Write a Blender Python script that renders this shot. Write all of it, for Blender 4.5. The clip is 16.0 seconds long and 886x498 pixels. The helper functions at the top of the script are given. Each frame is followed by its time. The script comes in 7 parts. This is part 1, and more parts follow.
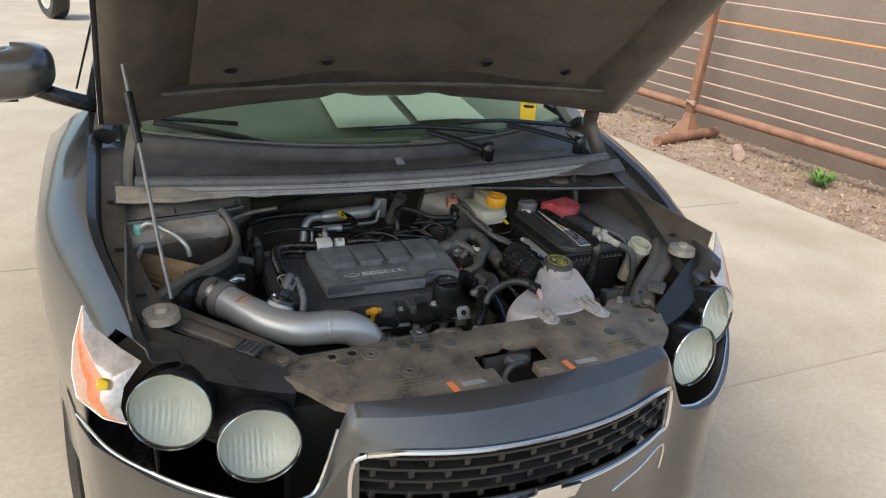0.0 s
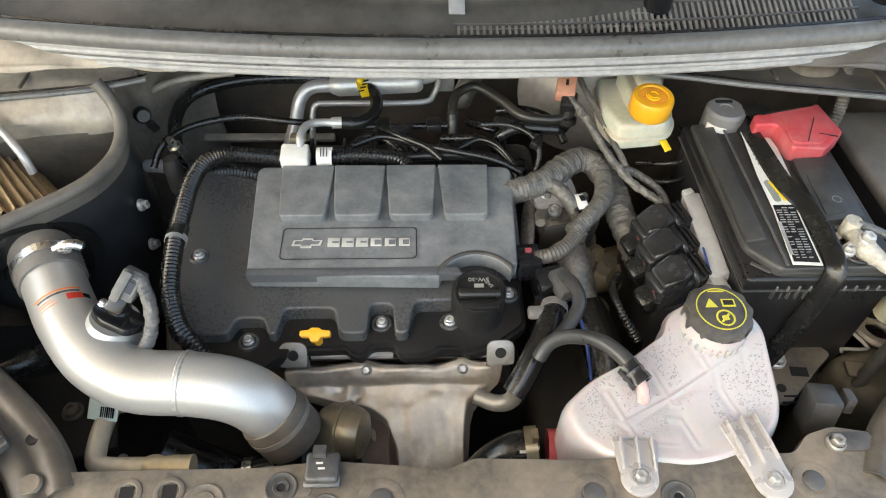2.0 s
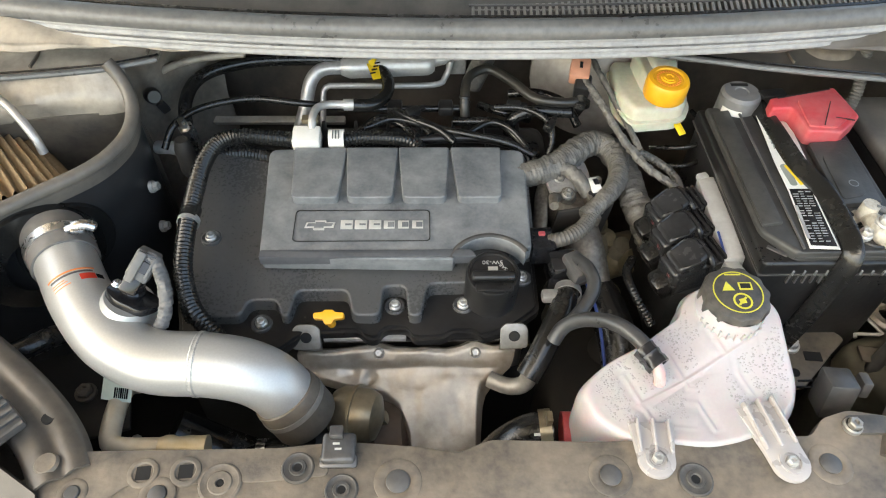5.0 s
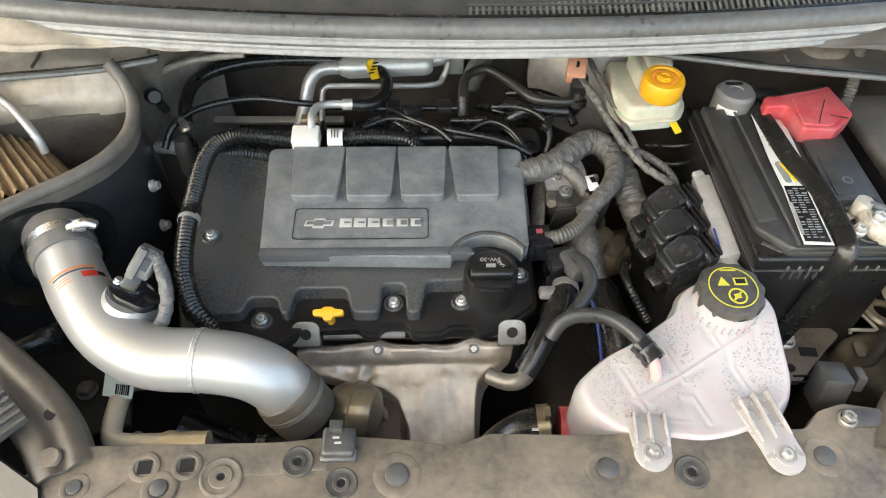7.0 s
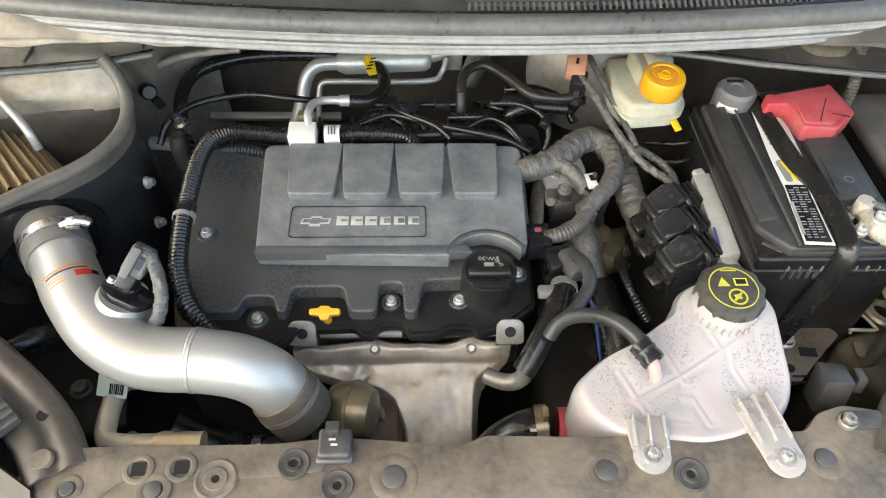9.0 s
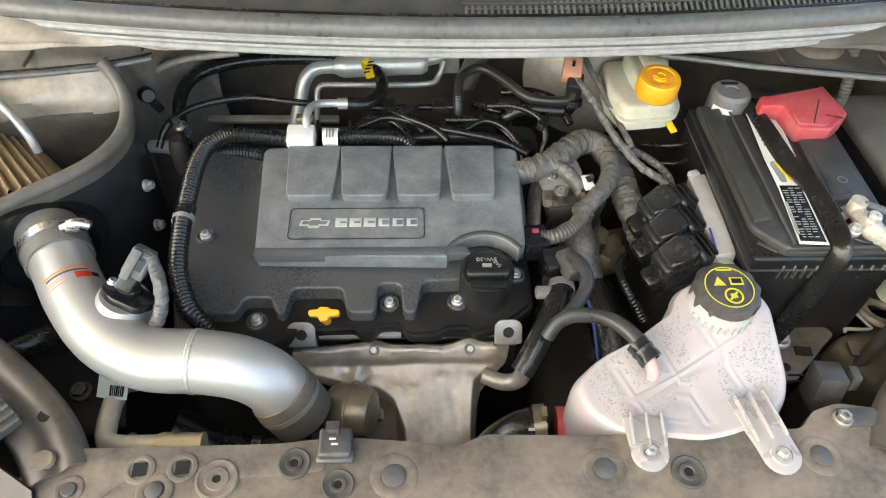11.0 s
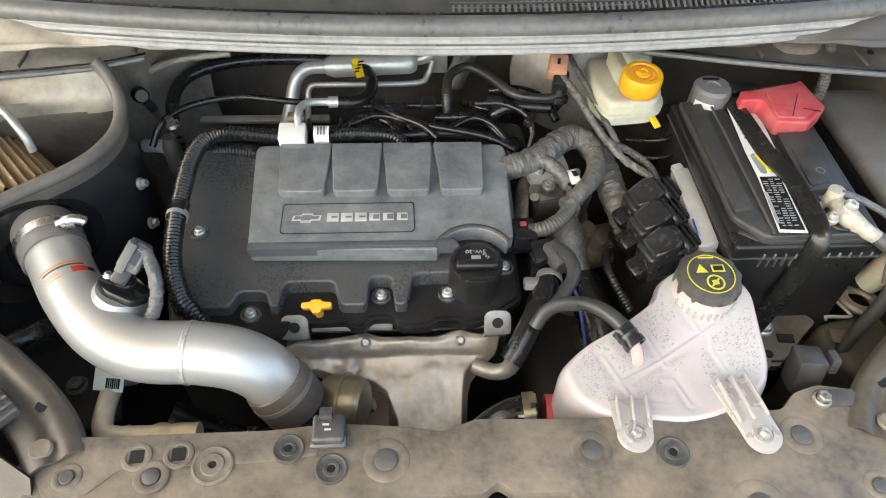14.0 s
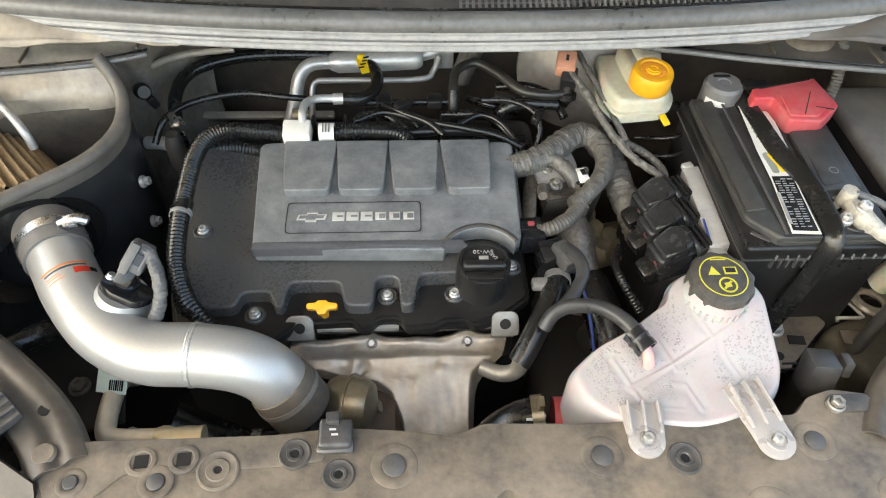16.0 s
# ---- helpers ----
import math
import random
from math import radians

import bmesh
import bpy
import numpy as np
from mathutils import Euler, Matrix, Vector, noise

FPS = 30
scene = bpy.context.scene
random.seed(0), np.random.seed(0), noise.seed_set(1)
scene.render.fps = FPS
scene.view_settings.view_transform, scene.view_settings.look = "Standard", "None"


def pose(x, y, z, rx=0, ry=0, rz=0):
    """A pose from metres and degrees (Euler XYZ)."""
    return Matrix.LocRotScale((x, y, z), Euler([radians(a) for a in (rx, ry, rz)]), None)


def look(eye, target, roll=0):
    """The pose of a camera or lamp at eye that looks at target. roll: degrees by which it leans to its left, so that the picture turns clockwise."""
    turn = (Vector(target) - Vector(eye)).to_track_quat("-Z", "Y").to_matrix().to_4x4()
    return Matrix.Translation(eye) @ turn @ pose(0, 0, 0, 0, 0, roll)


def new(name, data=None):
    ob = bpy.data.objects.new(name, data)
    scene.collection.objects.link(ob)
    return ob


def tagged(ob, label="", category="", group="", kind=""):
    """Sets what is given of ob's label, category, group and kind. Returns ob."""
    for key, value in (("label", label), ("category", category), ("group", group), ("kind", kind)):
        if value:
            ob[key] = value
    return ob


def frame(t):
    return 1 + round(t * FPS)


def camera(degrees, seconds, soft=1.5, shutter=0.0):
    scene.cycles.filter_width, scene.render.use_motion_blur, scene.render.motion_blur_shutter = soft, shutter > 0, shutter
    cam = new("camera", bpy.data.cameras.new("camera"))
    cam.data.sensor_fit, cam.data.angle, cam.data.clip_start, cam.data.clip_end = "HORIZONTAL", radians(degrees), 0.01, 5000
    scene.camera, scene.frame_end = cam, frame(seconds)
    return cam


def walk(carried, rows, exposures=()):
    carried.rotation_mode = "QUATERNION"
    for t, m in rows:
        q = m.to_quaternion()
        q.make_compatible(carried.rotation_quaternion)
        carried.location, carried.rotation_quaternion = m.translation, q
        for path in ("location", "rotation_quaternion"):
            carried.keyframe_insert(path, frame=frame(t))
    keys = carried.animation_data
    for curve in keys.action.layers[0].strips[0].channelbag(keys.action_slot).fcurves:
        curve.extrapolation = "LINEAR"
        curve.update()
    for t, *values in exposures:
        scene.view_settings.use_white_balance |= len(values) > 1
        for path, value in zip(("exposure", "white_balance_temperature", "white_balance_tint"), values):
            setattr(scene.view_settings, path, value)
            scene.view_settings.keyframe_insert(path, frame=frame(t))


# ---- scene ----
cam = camera(66.34, 16.0, soft=1.1)
PATH = [
    (0, (-0.575, -0.981, 1.505), (0.201, 0.666, 0.677), 5.0),
    (0.2, (-0.452, -0.87, 1.498), (0.221, 0.76, 0.554), 3.2),
    (0.4, (-0.356, -0.758, 1.469), (0.241, 0.871, 0.474), 5.0),
    (0.5, (-0.301, -0.712, 1.468), (0.211, 0.898, 0.396), 5.4),
    (0.7, (-0.215, -0.631, 1.474), (0.109, 0.989, 0.347), 3.9),
    (1, (-0.157, -0.489, 1.439), (0.08, 1.089, 0.233), 3.0),
    (1.5, (-0.089, -0.293, 1.428), (0.096, 1.144, 0.049), 3.0),
    (2, (-0.043, -0.245, 1.409), (0.009, 1.103, -0.067), 1.1),
    (2.5, (-0.048, -0.238, 1.401), (-0.021, 1.08, -0.102), 1.0),
    (3, (-0.049, -0.235, 1.403), (-0.017, 1.079, -0.105), 0.4),
    (3.5, (-0.054, -0.244, 1.401), (-0.019, 1.074, -0.104), 0.7),
    (4, (-0.057, -0.246, 1.401), (-0.017, 1.078, -0.097), 1.1),
    (6.5, (-0.059, -0.254, 1.401), (-0.001, 1.069, -0.097), 1.3),
    (7, (-0.058, -0.257, 1.402), (-0.004, 1.074, -0.091), 1.3),
    (7.5, (-0.056, -0.258, 1.403), (0.004, 1.074, -0.087), 1.3),
    (8, (-0.055, -0.258, 1.402), (0.008, 1.064, -0.098), 1.5),
    (8.5, (-0.056, -0.252, 1.402), (-0.002, 1.063, -0.104), 1.3),
    (9, (-0.058, -0.248, 1.4), (0.003, 1.069, -0.104), 1.7),
    (11.5, (-0.061, -0.256, 1.402), (0.016, 1.074, -0.09), 1.7),
    (12, (-0.06, -0.258, 1.402), (0.022, 1.076, -0.086), 1.6),
    (12.5, (-0.06, -0.263, 1.401), (0.025, 1.072, -0.086), 1.9),
    (13, (-0.059, -0.267, 1.404), (0.03, 1.064, -0.087), 1.8),
    (13.5, (-0.058, -0.272, 1.403), (0.033, 1.055, -0.091), 1.7),
    (14, (-0.058, -0.278, 1.403), (0.036, 1.063, -0.078), 1.9),
    (14.5, (-0.059, -0.278, 1.402), (0.041, 1.061, -0.079), 2.1),
    (15, (-0.062, -0.271, 1.4), (0.037, 1.055, -0.094), 2.2),
    (15.5, (-0.063, -0.266, 1.403), (0.03, 1.062, -0.09), 1.9),
    (16, (-0.065, -0.263, 1.401), (0.027, 1.06, -0.096), 2.0),
]
EXPOSURES = [(0.0, 0.9, 6400, 3), (0.6, 1.35, 6600, 4), (1.0, 1.8, 7100, 4), (1.5, 2.2, 7300, 4), (2.2, 2.46, 7300, 1), (6.5, 2.52, 7250, 1), (16.0, 2.5, 7250, 1)]
walk(cam, [(t, look(eye, to, roll)) for t, eye, to, roll in PATH], EXPOSURES)

# ---- light: a bright, hazy day ----
world = bpy.data.worlds.new("sky")
scene.world = world
world.use_nodes = True
wn = world.node_tree.nodes
sky = wn.new("ShaderNodeTexSky")
sky.sky_type, sky.sun_disc = "NISHITA", False
SUN_EL, SUN_AZ = radians(50), radians(240)
sky.sun_elevation, sky.sun_rotation = SUN_EL, SUN_AZ
sky.air_density, sky.dust_density, sky.ozone_density = 1.0, 4.0, 0.6
world.node_tree.links.new(sky.outputs[0], wn["Background"].inputs[0])
wn["Background"].inputs[1].default_value = 0.15
sun_data = bpy.data.lights.new("sun", "SUN")
sun_data.energy, sun_data.angle, sun_data.color = 2.0, radians(16), (1.0, 0.95, 0.88)
sun = new("sun", sun_data)
sun.matrix_world = look((math.sin(SUN_AZ) * math.cos(SUN_EL) * 20, math.cos(SUN_AZ) * math.cos(SUN_EL) * 20, math.sin(SUN_EL) * 20), (0, 0, 0))


# ---- materials ----
def surface(name, c1, c2, rough=0.5, metal=0.0, scale=8.0, fine=90.0, bump=0.15, dust=None, dusty=0.0, rough_var=0.06, coat=0.0, **more):
    """Two colours mixed by coarse and fine noise, with relief, uneven gloss and an optional film of dust."""
    m = bpy.data.materials.new(name)
    m.use_nodes = True
    n, l = m.node_tree.nodes, m.node_tree.links
    p = n["Principled BSDF"]
    co = n.new("ShaderNodeTexCoord")
    big, small = n.new("ShaderNodeTexNoise"), n.new("ShaderNodeTexNoise")
    for tex, s in ((big, scale), (small, fine)):
        tex.inputs["Scale"].default_value, tex.inputs["Detail"].default_value = s, 6
        l.new(co.outputs["Object"], tex.inputs["Vector"])
    add = n.new("ShaderNodeMath")
    add.operation = "MULTIPLY_ADD"
    add.inputs[1].default_value = 0.45
    l.new(small.outputs[0], add.inputs[0])
    half = n.new("ShaderNodeMath")
    half.operation = "MULTIPLY"
    half.inputs[1].default_value = 0.55
    l.new(big.outputs[0], half.inputs[0])
    l.new(half.outputs[0], add.inputs[2])
    spread = n.new("ShaderNodeMapRange")
    spread.inputs["From Min"].default_value, spread.inputs["From Max"].default_value = 0.36, 0.64
    l.new(add.outputs[0], spread.inputs["Value"])
    mix = n.new("ShaderNodeMix")
    mix.data_type = "RGBA"
    mix.inputs["A"].default_value, mix.inputs["B"].default_value = (*c1, 1), (*c2, 1)
    l.new(spread.outputs[0], mix.inputs["Factor"])
    colour = mix.outputs["Result"]
    if dust:
        film = n.new("ShaderNodeTexNoise")
        film.inputs["Scale"].default_value, film.inputs["Detail"].default_value, film.inputs["Roughness"].default_value = scale * 1.7, 8, 0.65
        l.new(co.outputs["Object"], film.inputs["Vector"])
        amount = n.new("ShaderNodeMapRange")
        amount.inputs["From Min"].default_value, amount.inputs["From Max"].default_value = 0.33, 0.71
        amount.inputs["To Max"].default_value = dusty
        l.new(film.outputs[0], amount.inputs["Value"])
        speck, dots, most = n.new("ShaderNodeTexNoise"), n.new("ShaderNodeMapRange"), n.new("ShaderNodeMath")
        speck.inputs["Scale"].default_value, speck.inputs["Detail"].default_value = 420 if scale > 2 else 60, 3
        l.new(co.outputs["Object"], speck.inputs["Vector"])
        dots.inputs["From Min"].default_value, dots.inputs["From Max"].default_value = 0.6, 0.78
        dots.inputs["To Max"].default_value = 0.5 * min(0.6, dusty)
        l.new(speck.outputs[0], dots.inputs["Value"])
        most.operation = "MAXIMUM"
        l.new(amount.outputs[0], most.inputs[0])
        l.new(dots.outputs[0], most.inputs[1])
        over = n.new("ShaderNodeMix")
        over.data_type = "RGBA"
        over.inputs["B"].default_value = (*dust, 1)
        l.new(most.outputs[0], over.inputs["Factor"])
        l.new(colour, over.inputs["A"])
        colour = over.outputs["Result"]
    l.new(colour, p.inputs["Base Color"])
    gloss = n.new("ShaderNodeMapRange")
    gloss.inputs["To Min"].default_value, gloss.inputs["To Max"].default_value = max(0.02, rough - rough_var), min(1.0, rough + rough_var)
    l.new(spread.outputs[0], gloss.inputs["Value"])
    l.new(gloss.outputs[0], p.inputs["Roughness"])
    p.inputs["Metallic"].default_value = metal
    p.inputs["Coat Weight"].default_value = coat
    p.inputs["Coat Roughness"].default_value = 0.08
    for key, value in more.items():
        p.inputs[key.replace("_", " ").title().replace("Ior", "IOR")].default_value = value
    if bump:
        b = n.new("ShaderNodeBump")
        b.inputs["Strength"].default_value, b.inputs["Distance"].default_value = bump, 0.002
        l.new(add.outputs[0], b.inputs["Height"])
        l.new(b.outputs[0], p.inputs["Normal"])
    return m


DUST = (0.22, 0.18, 0.135)
cover_plastic = surface("cover plastic", (0.084, 0.090, 0.097), (0.135, 0.143, 0.151), 0.38, 0, 16, 230, 0.35, (0.36, 0.36, 0.35), 0.5)
valve_plastic = surface("valve cover plastic", (0.056, 0.0565, 0.057), (0.074, 0.0745, 0.075), 0.3, 0, 8, 300, 0.06, (0.11, 0.107, 0.10), 0.2)
black_plastic = surface("black plastic", (0.006, 0.006, 0.0065), (0.013, 0.013, 0.014), 0.33, 0, 14, 160, 0.2, (0.07, 0.064, 0.057), 0.22)
gloss_black = surface("gloss black plastic", (0.01, 0.01, 0.011), (0.018, 0.018, 0.02), 0.16, 0, 12, 90, 0.08)
dusty_plastic = surface("dusty grey plastic", (0.048, 0.043, 0.037), (0.108, 0.095, 0.08), 0.55, 0, 11, 150, 0.5, (0.28, 0.225, 0.165), 0.85)
grey_plastic = surface("grey plastic", (0.045, 0.047, 0.05), (0.08, 0.081, 0.083), 0.42, 0, 14, 140, 0.2, DUST, 0.25)
seal_rubber = surface("seal rubber", (0.095, 0.095, 0.093), (0.165, 0.164, 0.159), 0.32, 0, 7, 120, 0.05)
seal_light = surface("dusty seal lip", (0.20, 0.203, 0.205), (0.33, 0.332, 0.33), 0.4, 0, 22, 160, 0.3, (0.46, 0.44, 0.41), 0.5)
rubber = surface("rubber", (0.006, 0.006, 0.006), (0.012, 0.012, 0.012), 0.24, 0, 18, 170, 0.15, (0.06, 0.056, 0.05), 0.2)
tape = surface("harness tape", (0.055, 0.052, 0.047), (0.125, 0.117, 0.105), 0.42, 0, 60, 320, 0.9, (0.21, 0.19, 0.16), 0.45)
paint = surface("dark grey metallic paint", (0.075, 0.074, 0.074), (0.095, 0.094, 0.094), 0.32, 0.6, 5, 900, 0.02, (0.18, 0.16, 0.14), 0.2, coat=1.0)
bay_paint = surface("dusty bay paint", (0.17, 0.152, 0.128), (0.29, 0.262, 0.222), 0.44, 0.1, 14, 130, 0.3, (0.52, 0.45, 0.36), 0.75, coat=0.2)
dark_metal = surface("dark firewall", (0.008, 0.0075, 0.007), (0.02, 0.018, 0.016), 0.6, 0, 8, 60, 0.3, (0.08, 0.066, 0.052), 0.2)
# Near-black that paints in the darkness of holes and deep gaps.
painted_depth = surface("painted dark depth", (0.002, 0.002, 0.002), (0.006, 0.0055, 0.005), 0.7, 0, 12, 60, 0.4)
aluminium = surface("satin silver coated aluminium", (0.46, 0.455, 0.435), (0.53, 0.525, 0.505), 0.36, 0.5, 5, 500, 0.03, rough_var=0.05)
cast_alu = surface("cast aluminium", (0.42, 0.41, 0.395), (0.6, 0.585, 0.56), 0.42, 0.55, 24, 220, 0.4, (0.2, 0.17, 0.14), 0.4)
tube_alu = surface("dull aluminium tube", (0.52, 0.51, 0.49), (0.66, 0.645, 0.62), 0.38, 0.5, 24, 190, 0.15, DUST, 0.3)
shield_metal = surface("stained heat shield", (0.37, 0.325, 0.265), (0.52, 0.47, 0.40), 0.36, 0.5, 16, 120, 0.3, (0.16, 0.115, 0.078), 0.5)
brass_zinc = surface("yellow zinc plate", (0.3, 0.25, 0.16), (0.44, 0.375, 0.26), 0.36, 0.6, 18, 110, 0.2, (0.13, 0.1, 0.07), 0.5)
zinc = surface("pale zinc bolt", (0.46, 0.45, 0.43), (0.6, 0.59, 0.56), 0.4, 0.5, 60, 300, 0.1)
steel = surface("bright steel", (0.6, 0.6, 0.6), (0.75, 0.74, 0.73), 0.28, 1.0, 30, 200, 0.1)
chrome = surface("chrome", (0.75, 0.75, 0.76), (0.82, 0.82, 0.82), 0.1, 1.0, 10, 80, 0.0, rough_var=0.04)
box_metal = surface("black coated sheet metal", (0.015, 0.0155, 0.0175), (0.026, 0.0265, 0.029), 0.38, 0, 5, 30, 0.02, (0.06, 0.056, 0.05), 0.4)
joint_mat = surface("concrete joint", (0.26, 0.225, 0.185), (0.34, 0.295, 0.245), 0.9, 0, 3, 40, 0.2)
tank_white = surface("milky tank plastic", (0.44, 0.40, 0.395), (0.475, 0.435, 0.43), 0.2, 0, 6, 260, 0.015, subsurface_weight=0.4, subsurface_scale=0.02)
clear_plastic = surface("translucent tab plastic", (0.42, 0.39, 0.375), (0.48, 0.45, 0.43), 0.28, 0, 8, 60, 0.05, transmission_weight=0.15, ior=1.45)
cream = surface("aged cream plastic", (0.52, 0.50, 0.385), (0.64, 0.62, 0.50), 0.38, 0, 18, 150, 0.1, (0.32, 0.27, 0.18), 0.4, subsurface_weight=0.2, subsurface_scale=0.01)
yellow = surface("orange-yellow plastic", (0.78, 0.36, 0.012), (0.88, 0.44, 0.02), 0.42, 0, 20, 150, 0.1, (0.5, 0.3, 0.08), 0.25)
tag_yellow = surface("yellow tag", (0.78, 0.52, 0.01), (0.86, 0.6, 0.03), 0.5, 0, 20, 150, 0.05)
print_yellow = surface("yellow print", (0.5, 0.46, 0.04), (0.6, 0.55, 0.07), 0.6, 0, 20, 150, 0.0)
red = surface("faded red plastic", (0.42, 0.03, 0.045), (0.54, 0.06, 0.07), 0.45, 0, 20, 150, 0.1, (0.45, 0.25, 0.23), 0.4)
red_print = surface("red print", (0.6, 0.03, 0.015), (0.68, 0.05, 0.02), 0.5, 0, 20, 100, 0.0)
orange_print = surface("orange print", (0.8, 0.22, 0.05), (0.85, 0.27, 0.08), 0.55, 0, 20, 100, 0.0)
terracotta = surface("orange-pink connector", (0.62, 0.26, 0.16), (0.7, 0.32, 0.2), 0.5, 0, 20, 100, 0.1, DUST, 0.4)
white_label = surface("white label", (0.74, 0.72, 0.67), (0.82, 0.8, 0.76), 0.5, 0, 30, 150, 0.0, (0.5, 0.45, 0.38), 0.3)
silver_print = surface("silver print", (0.55, 0.54, 0.5), (0.66, 0.65, 0.61), 0.4, 0.3, 30, 150, 0.0)
pink = surface("pink coolant nylon", (0.50, 0.33, 0.31), (0.56, 0.40, 0.375), 0.3, 0, 20, 100, 0.05, subsurface_weight=0.3, subsurface_scale=0.01)
blue = surface("blue wire", (0.02, 0.045, 0.2), (0.03, 0.07, 0.27), 0.5, 0, 20, 100, 0.0)
mint = surface("mint cap", (0.3, 0.62, 0.5), (0.36, 0.7, 0.56), 0.5, 0, 20, 100, 0.0)
pleats = surface("oiled cotton pleats", (0.28, 0.19, 0.1), (0.42, 0.31, 0.18), 0.85, 0, 20, 220, 0.5, (0.16, 0.11, 0.06), 0.5)
concrete = surface("concrete", (0.32, 0.273, 0.215), (0.44, 0.385, 0.315), 0.85, 0, 0.9, 50, 0.4, (0.24, 0.19, 0.135), 0.6)
gravel_mat = surface("leaf litter and gravel", (0.14, 0.095, 0.065), (0.3, 0.23, 0.18), 0.95, 0, 9, 60, 1.0)
pebble = surface("pebbles and chips", (0.16, 0.1, 0.065), (0.4, 0.3, 0.23), 0.9, 0, 3, 30, 0.5)
rust = surface("rusty painted steel", (0.14, 0.06, 0.035), (0.25, 0.125, 0.08), 0.75, 0.1, 6, 60, 0.4, (0.4, 0.27, 0.19), 0.3)
fence_panel = surface("brown fence panel", (0.15, 0.115, 0.095), (0.2, 0.157, 0.132), 0.65, 0, 1.2, 40, 0.2)
wire_mat = surface("pale wire", (0.36, 0.25, 0.2), (0.46, 0.34, 0.28), 0.6, 0.2, 4, 50, 0.1)
grass_mat = surface("weed leaves", (0.07, 0.15, 0.03), (0.12, 0.24, 0.05), 0.6, 0, 20, 90, 0.1)
trim_dark = surface("grey interior trim", (0.22, 0.235, 0.205), (0.30, 0.315, 0.28), 0.7, 0, 6, 80, 0.2)
paper = surface("white paper", (0.8, 0.82, 0.76), (0.85, 0.86, 0.8), 0.7, 0, 6, 80, 0.05)
rail_paint = surface("dusty dark rail paint", (0.05, 0.045, 0.04), (0.085, 0.076, 0.066), 0.42, 0.1, 9, 120, 0.2, (0.2, 0.165, 0.13), 0.6)
worn_grey = surface("worn socket plastic", (0.03, 0.03, 0.031), (0.055, 0.054, 0.052), 0.5, 0, 30, 160, 0.3, (0.17, 0.145, 0.115), 0.5)
cowl_plastic = surface("dusty cowl plastic", (0.035, 0.034, 0.033), (0.06, 0.058, 0.055), 0.5, 0, 10, 120, 0.2, (0.17, 0.155, 0.135), 0.5)
sink_alu = surface("bright cast heat sink", (0.5, 0.5, 0.49), (0.6, 0.6, 0.59), 0.45, 0.2, 30, 200, 0.3, DUST, 0.2)
# Darker cowl paint, used on the right end only.
right_cowl_paint = surface("darker dusty cowl paint", (0.045, 0.041, 0.036), (0.075, 0.068, 0.06), 0.45, 0, 7, 110, 0.2, (0.2, 0.17, 0.135), 0.5)
bracket_steel = surface("dull bracket steel", (0.24, 0.23, 0.21), (0.36, 0.345, 0.315), 0.4, 0.5, 30, 160, 0.2, DUST, 0.3)
insulation = surface("dusty hood liner", (0.05, 0.042, 0.036), (0.095, 0.08, 0.067), 0.9, 0, 5, 90, 0.8, (0.18, 0.14, 0.105), 0.4)


def clear(name, colour, rough, ior=1.45):
    m = bpy.data.materials.new(name)
    m.use_nodes = True
    p = m.node_tree.nodes["Principled BSDF"]
    p.inputs["Base Color"].default_value = (*colour, 1)
    p.inputs["Roughness"].default_value = rough
    p.inputs["Transmission Weight"].default_value = 1.0
    p.inputs["IOR"].default_value = ior
    return m


windscreen_glass = clear("green tinted glass", (0.84, 0.92, 0.76), 0.0, 1.08)
lens_glass = clear("headlamp lens", (0.95, 0.97, 0.93), 0.0, 1.08)
amber = surface("amber lens", (0.75, 0.2, 0.07), (0.85, 0.3, 0.12), 0.15, 0, 30, 120, 0.05, coat=1.0)
pale_amber = surface("pale amber lens", (0.66, 0.36, 0.25), (0.76, 0.48, 0.36), 0.12, 0, 24, 120, 0.05, coat=1.0)
clear_corner = surface("clear corner lens", (0.42, 0.37, 0.34), (0.66, 0.6, 0.56), 0.12, 0.2, 26, 120, 0.3, coat=1.0)
reflector_mat = surface("hazy silver reflector", (0.5, 0.52, 0.47), (0.56, 0.58, 0.52), 0.4, 0.15, 30, 120, 0.0)


# ---- shaping helpers ----
def thing(name, label, category, at=(0, 0, 0), group="", kind=""):
    ob = new(name)
    ob.location = at
    ob.empty_display_size = 0.05
    return tagged(ob, label, category, group, kind)


def part(name, bm, material, parent=None, label="", smooth=True, sharp=38):
    bmesh.ops.recalc_face_normals(bm, faces=bm.faces)
    me = bpy.data.meshes.new(name)
    bm.to_mesh(me)
    bm.free()
    for m in material if isinstance(material, (list, tuple)) else [material]:
        me.materials.append(m)
    if smooth:
        me.shade_smooth()
        me.set_sharp_from_angle(angle=radians(sharp))
    ob = new(name, me)
    if parent:
        ob.parent = parent
        ob.matrix_parent_inverse = world_of(parent).inverted()
    if label:
        ob["label"] = label
    return ob


def world_of(ob):
    m = ob.matrix_basis.copy()
    if ob.parent:
        return world_of(ob.parent) @ ob.matrix_parent_inverse @ m
    return m


def join(bm, other):
    me = bpy.data.meshes.new("tmp")
    other.to_mesh(me)
    other.free()
    bm.from_mesh(me)
    bpy.data.meshes.remove(me)
    return bm


def box(size, m=Matrix(), bevel=0.0, seg=2, bm=None):
    b = bmesh.new()
    bmesh.ops.create_cube(b, size=1.0, matrix=Matrix.Diagonal((*size, 1)))
    if bevel:
        bmesh.ops.bevel(b, geom=list(b.edges), offset=bevel, segments=seg, affect="EDGES", profile=0.5)
    bmesh.ops.transform(b, matrix=m, verts=b.verts)
    return join(bm, b) if bm else b


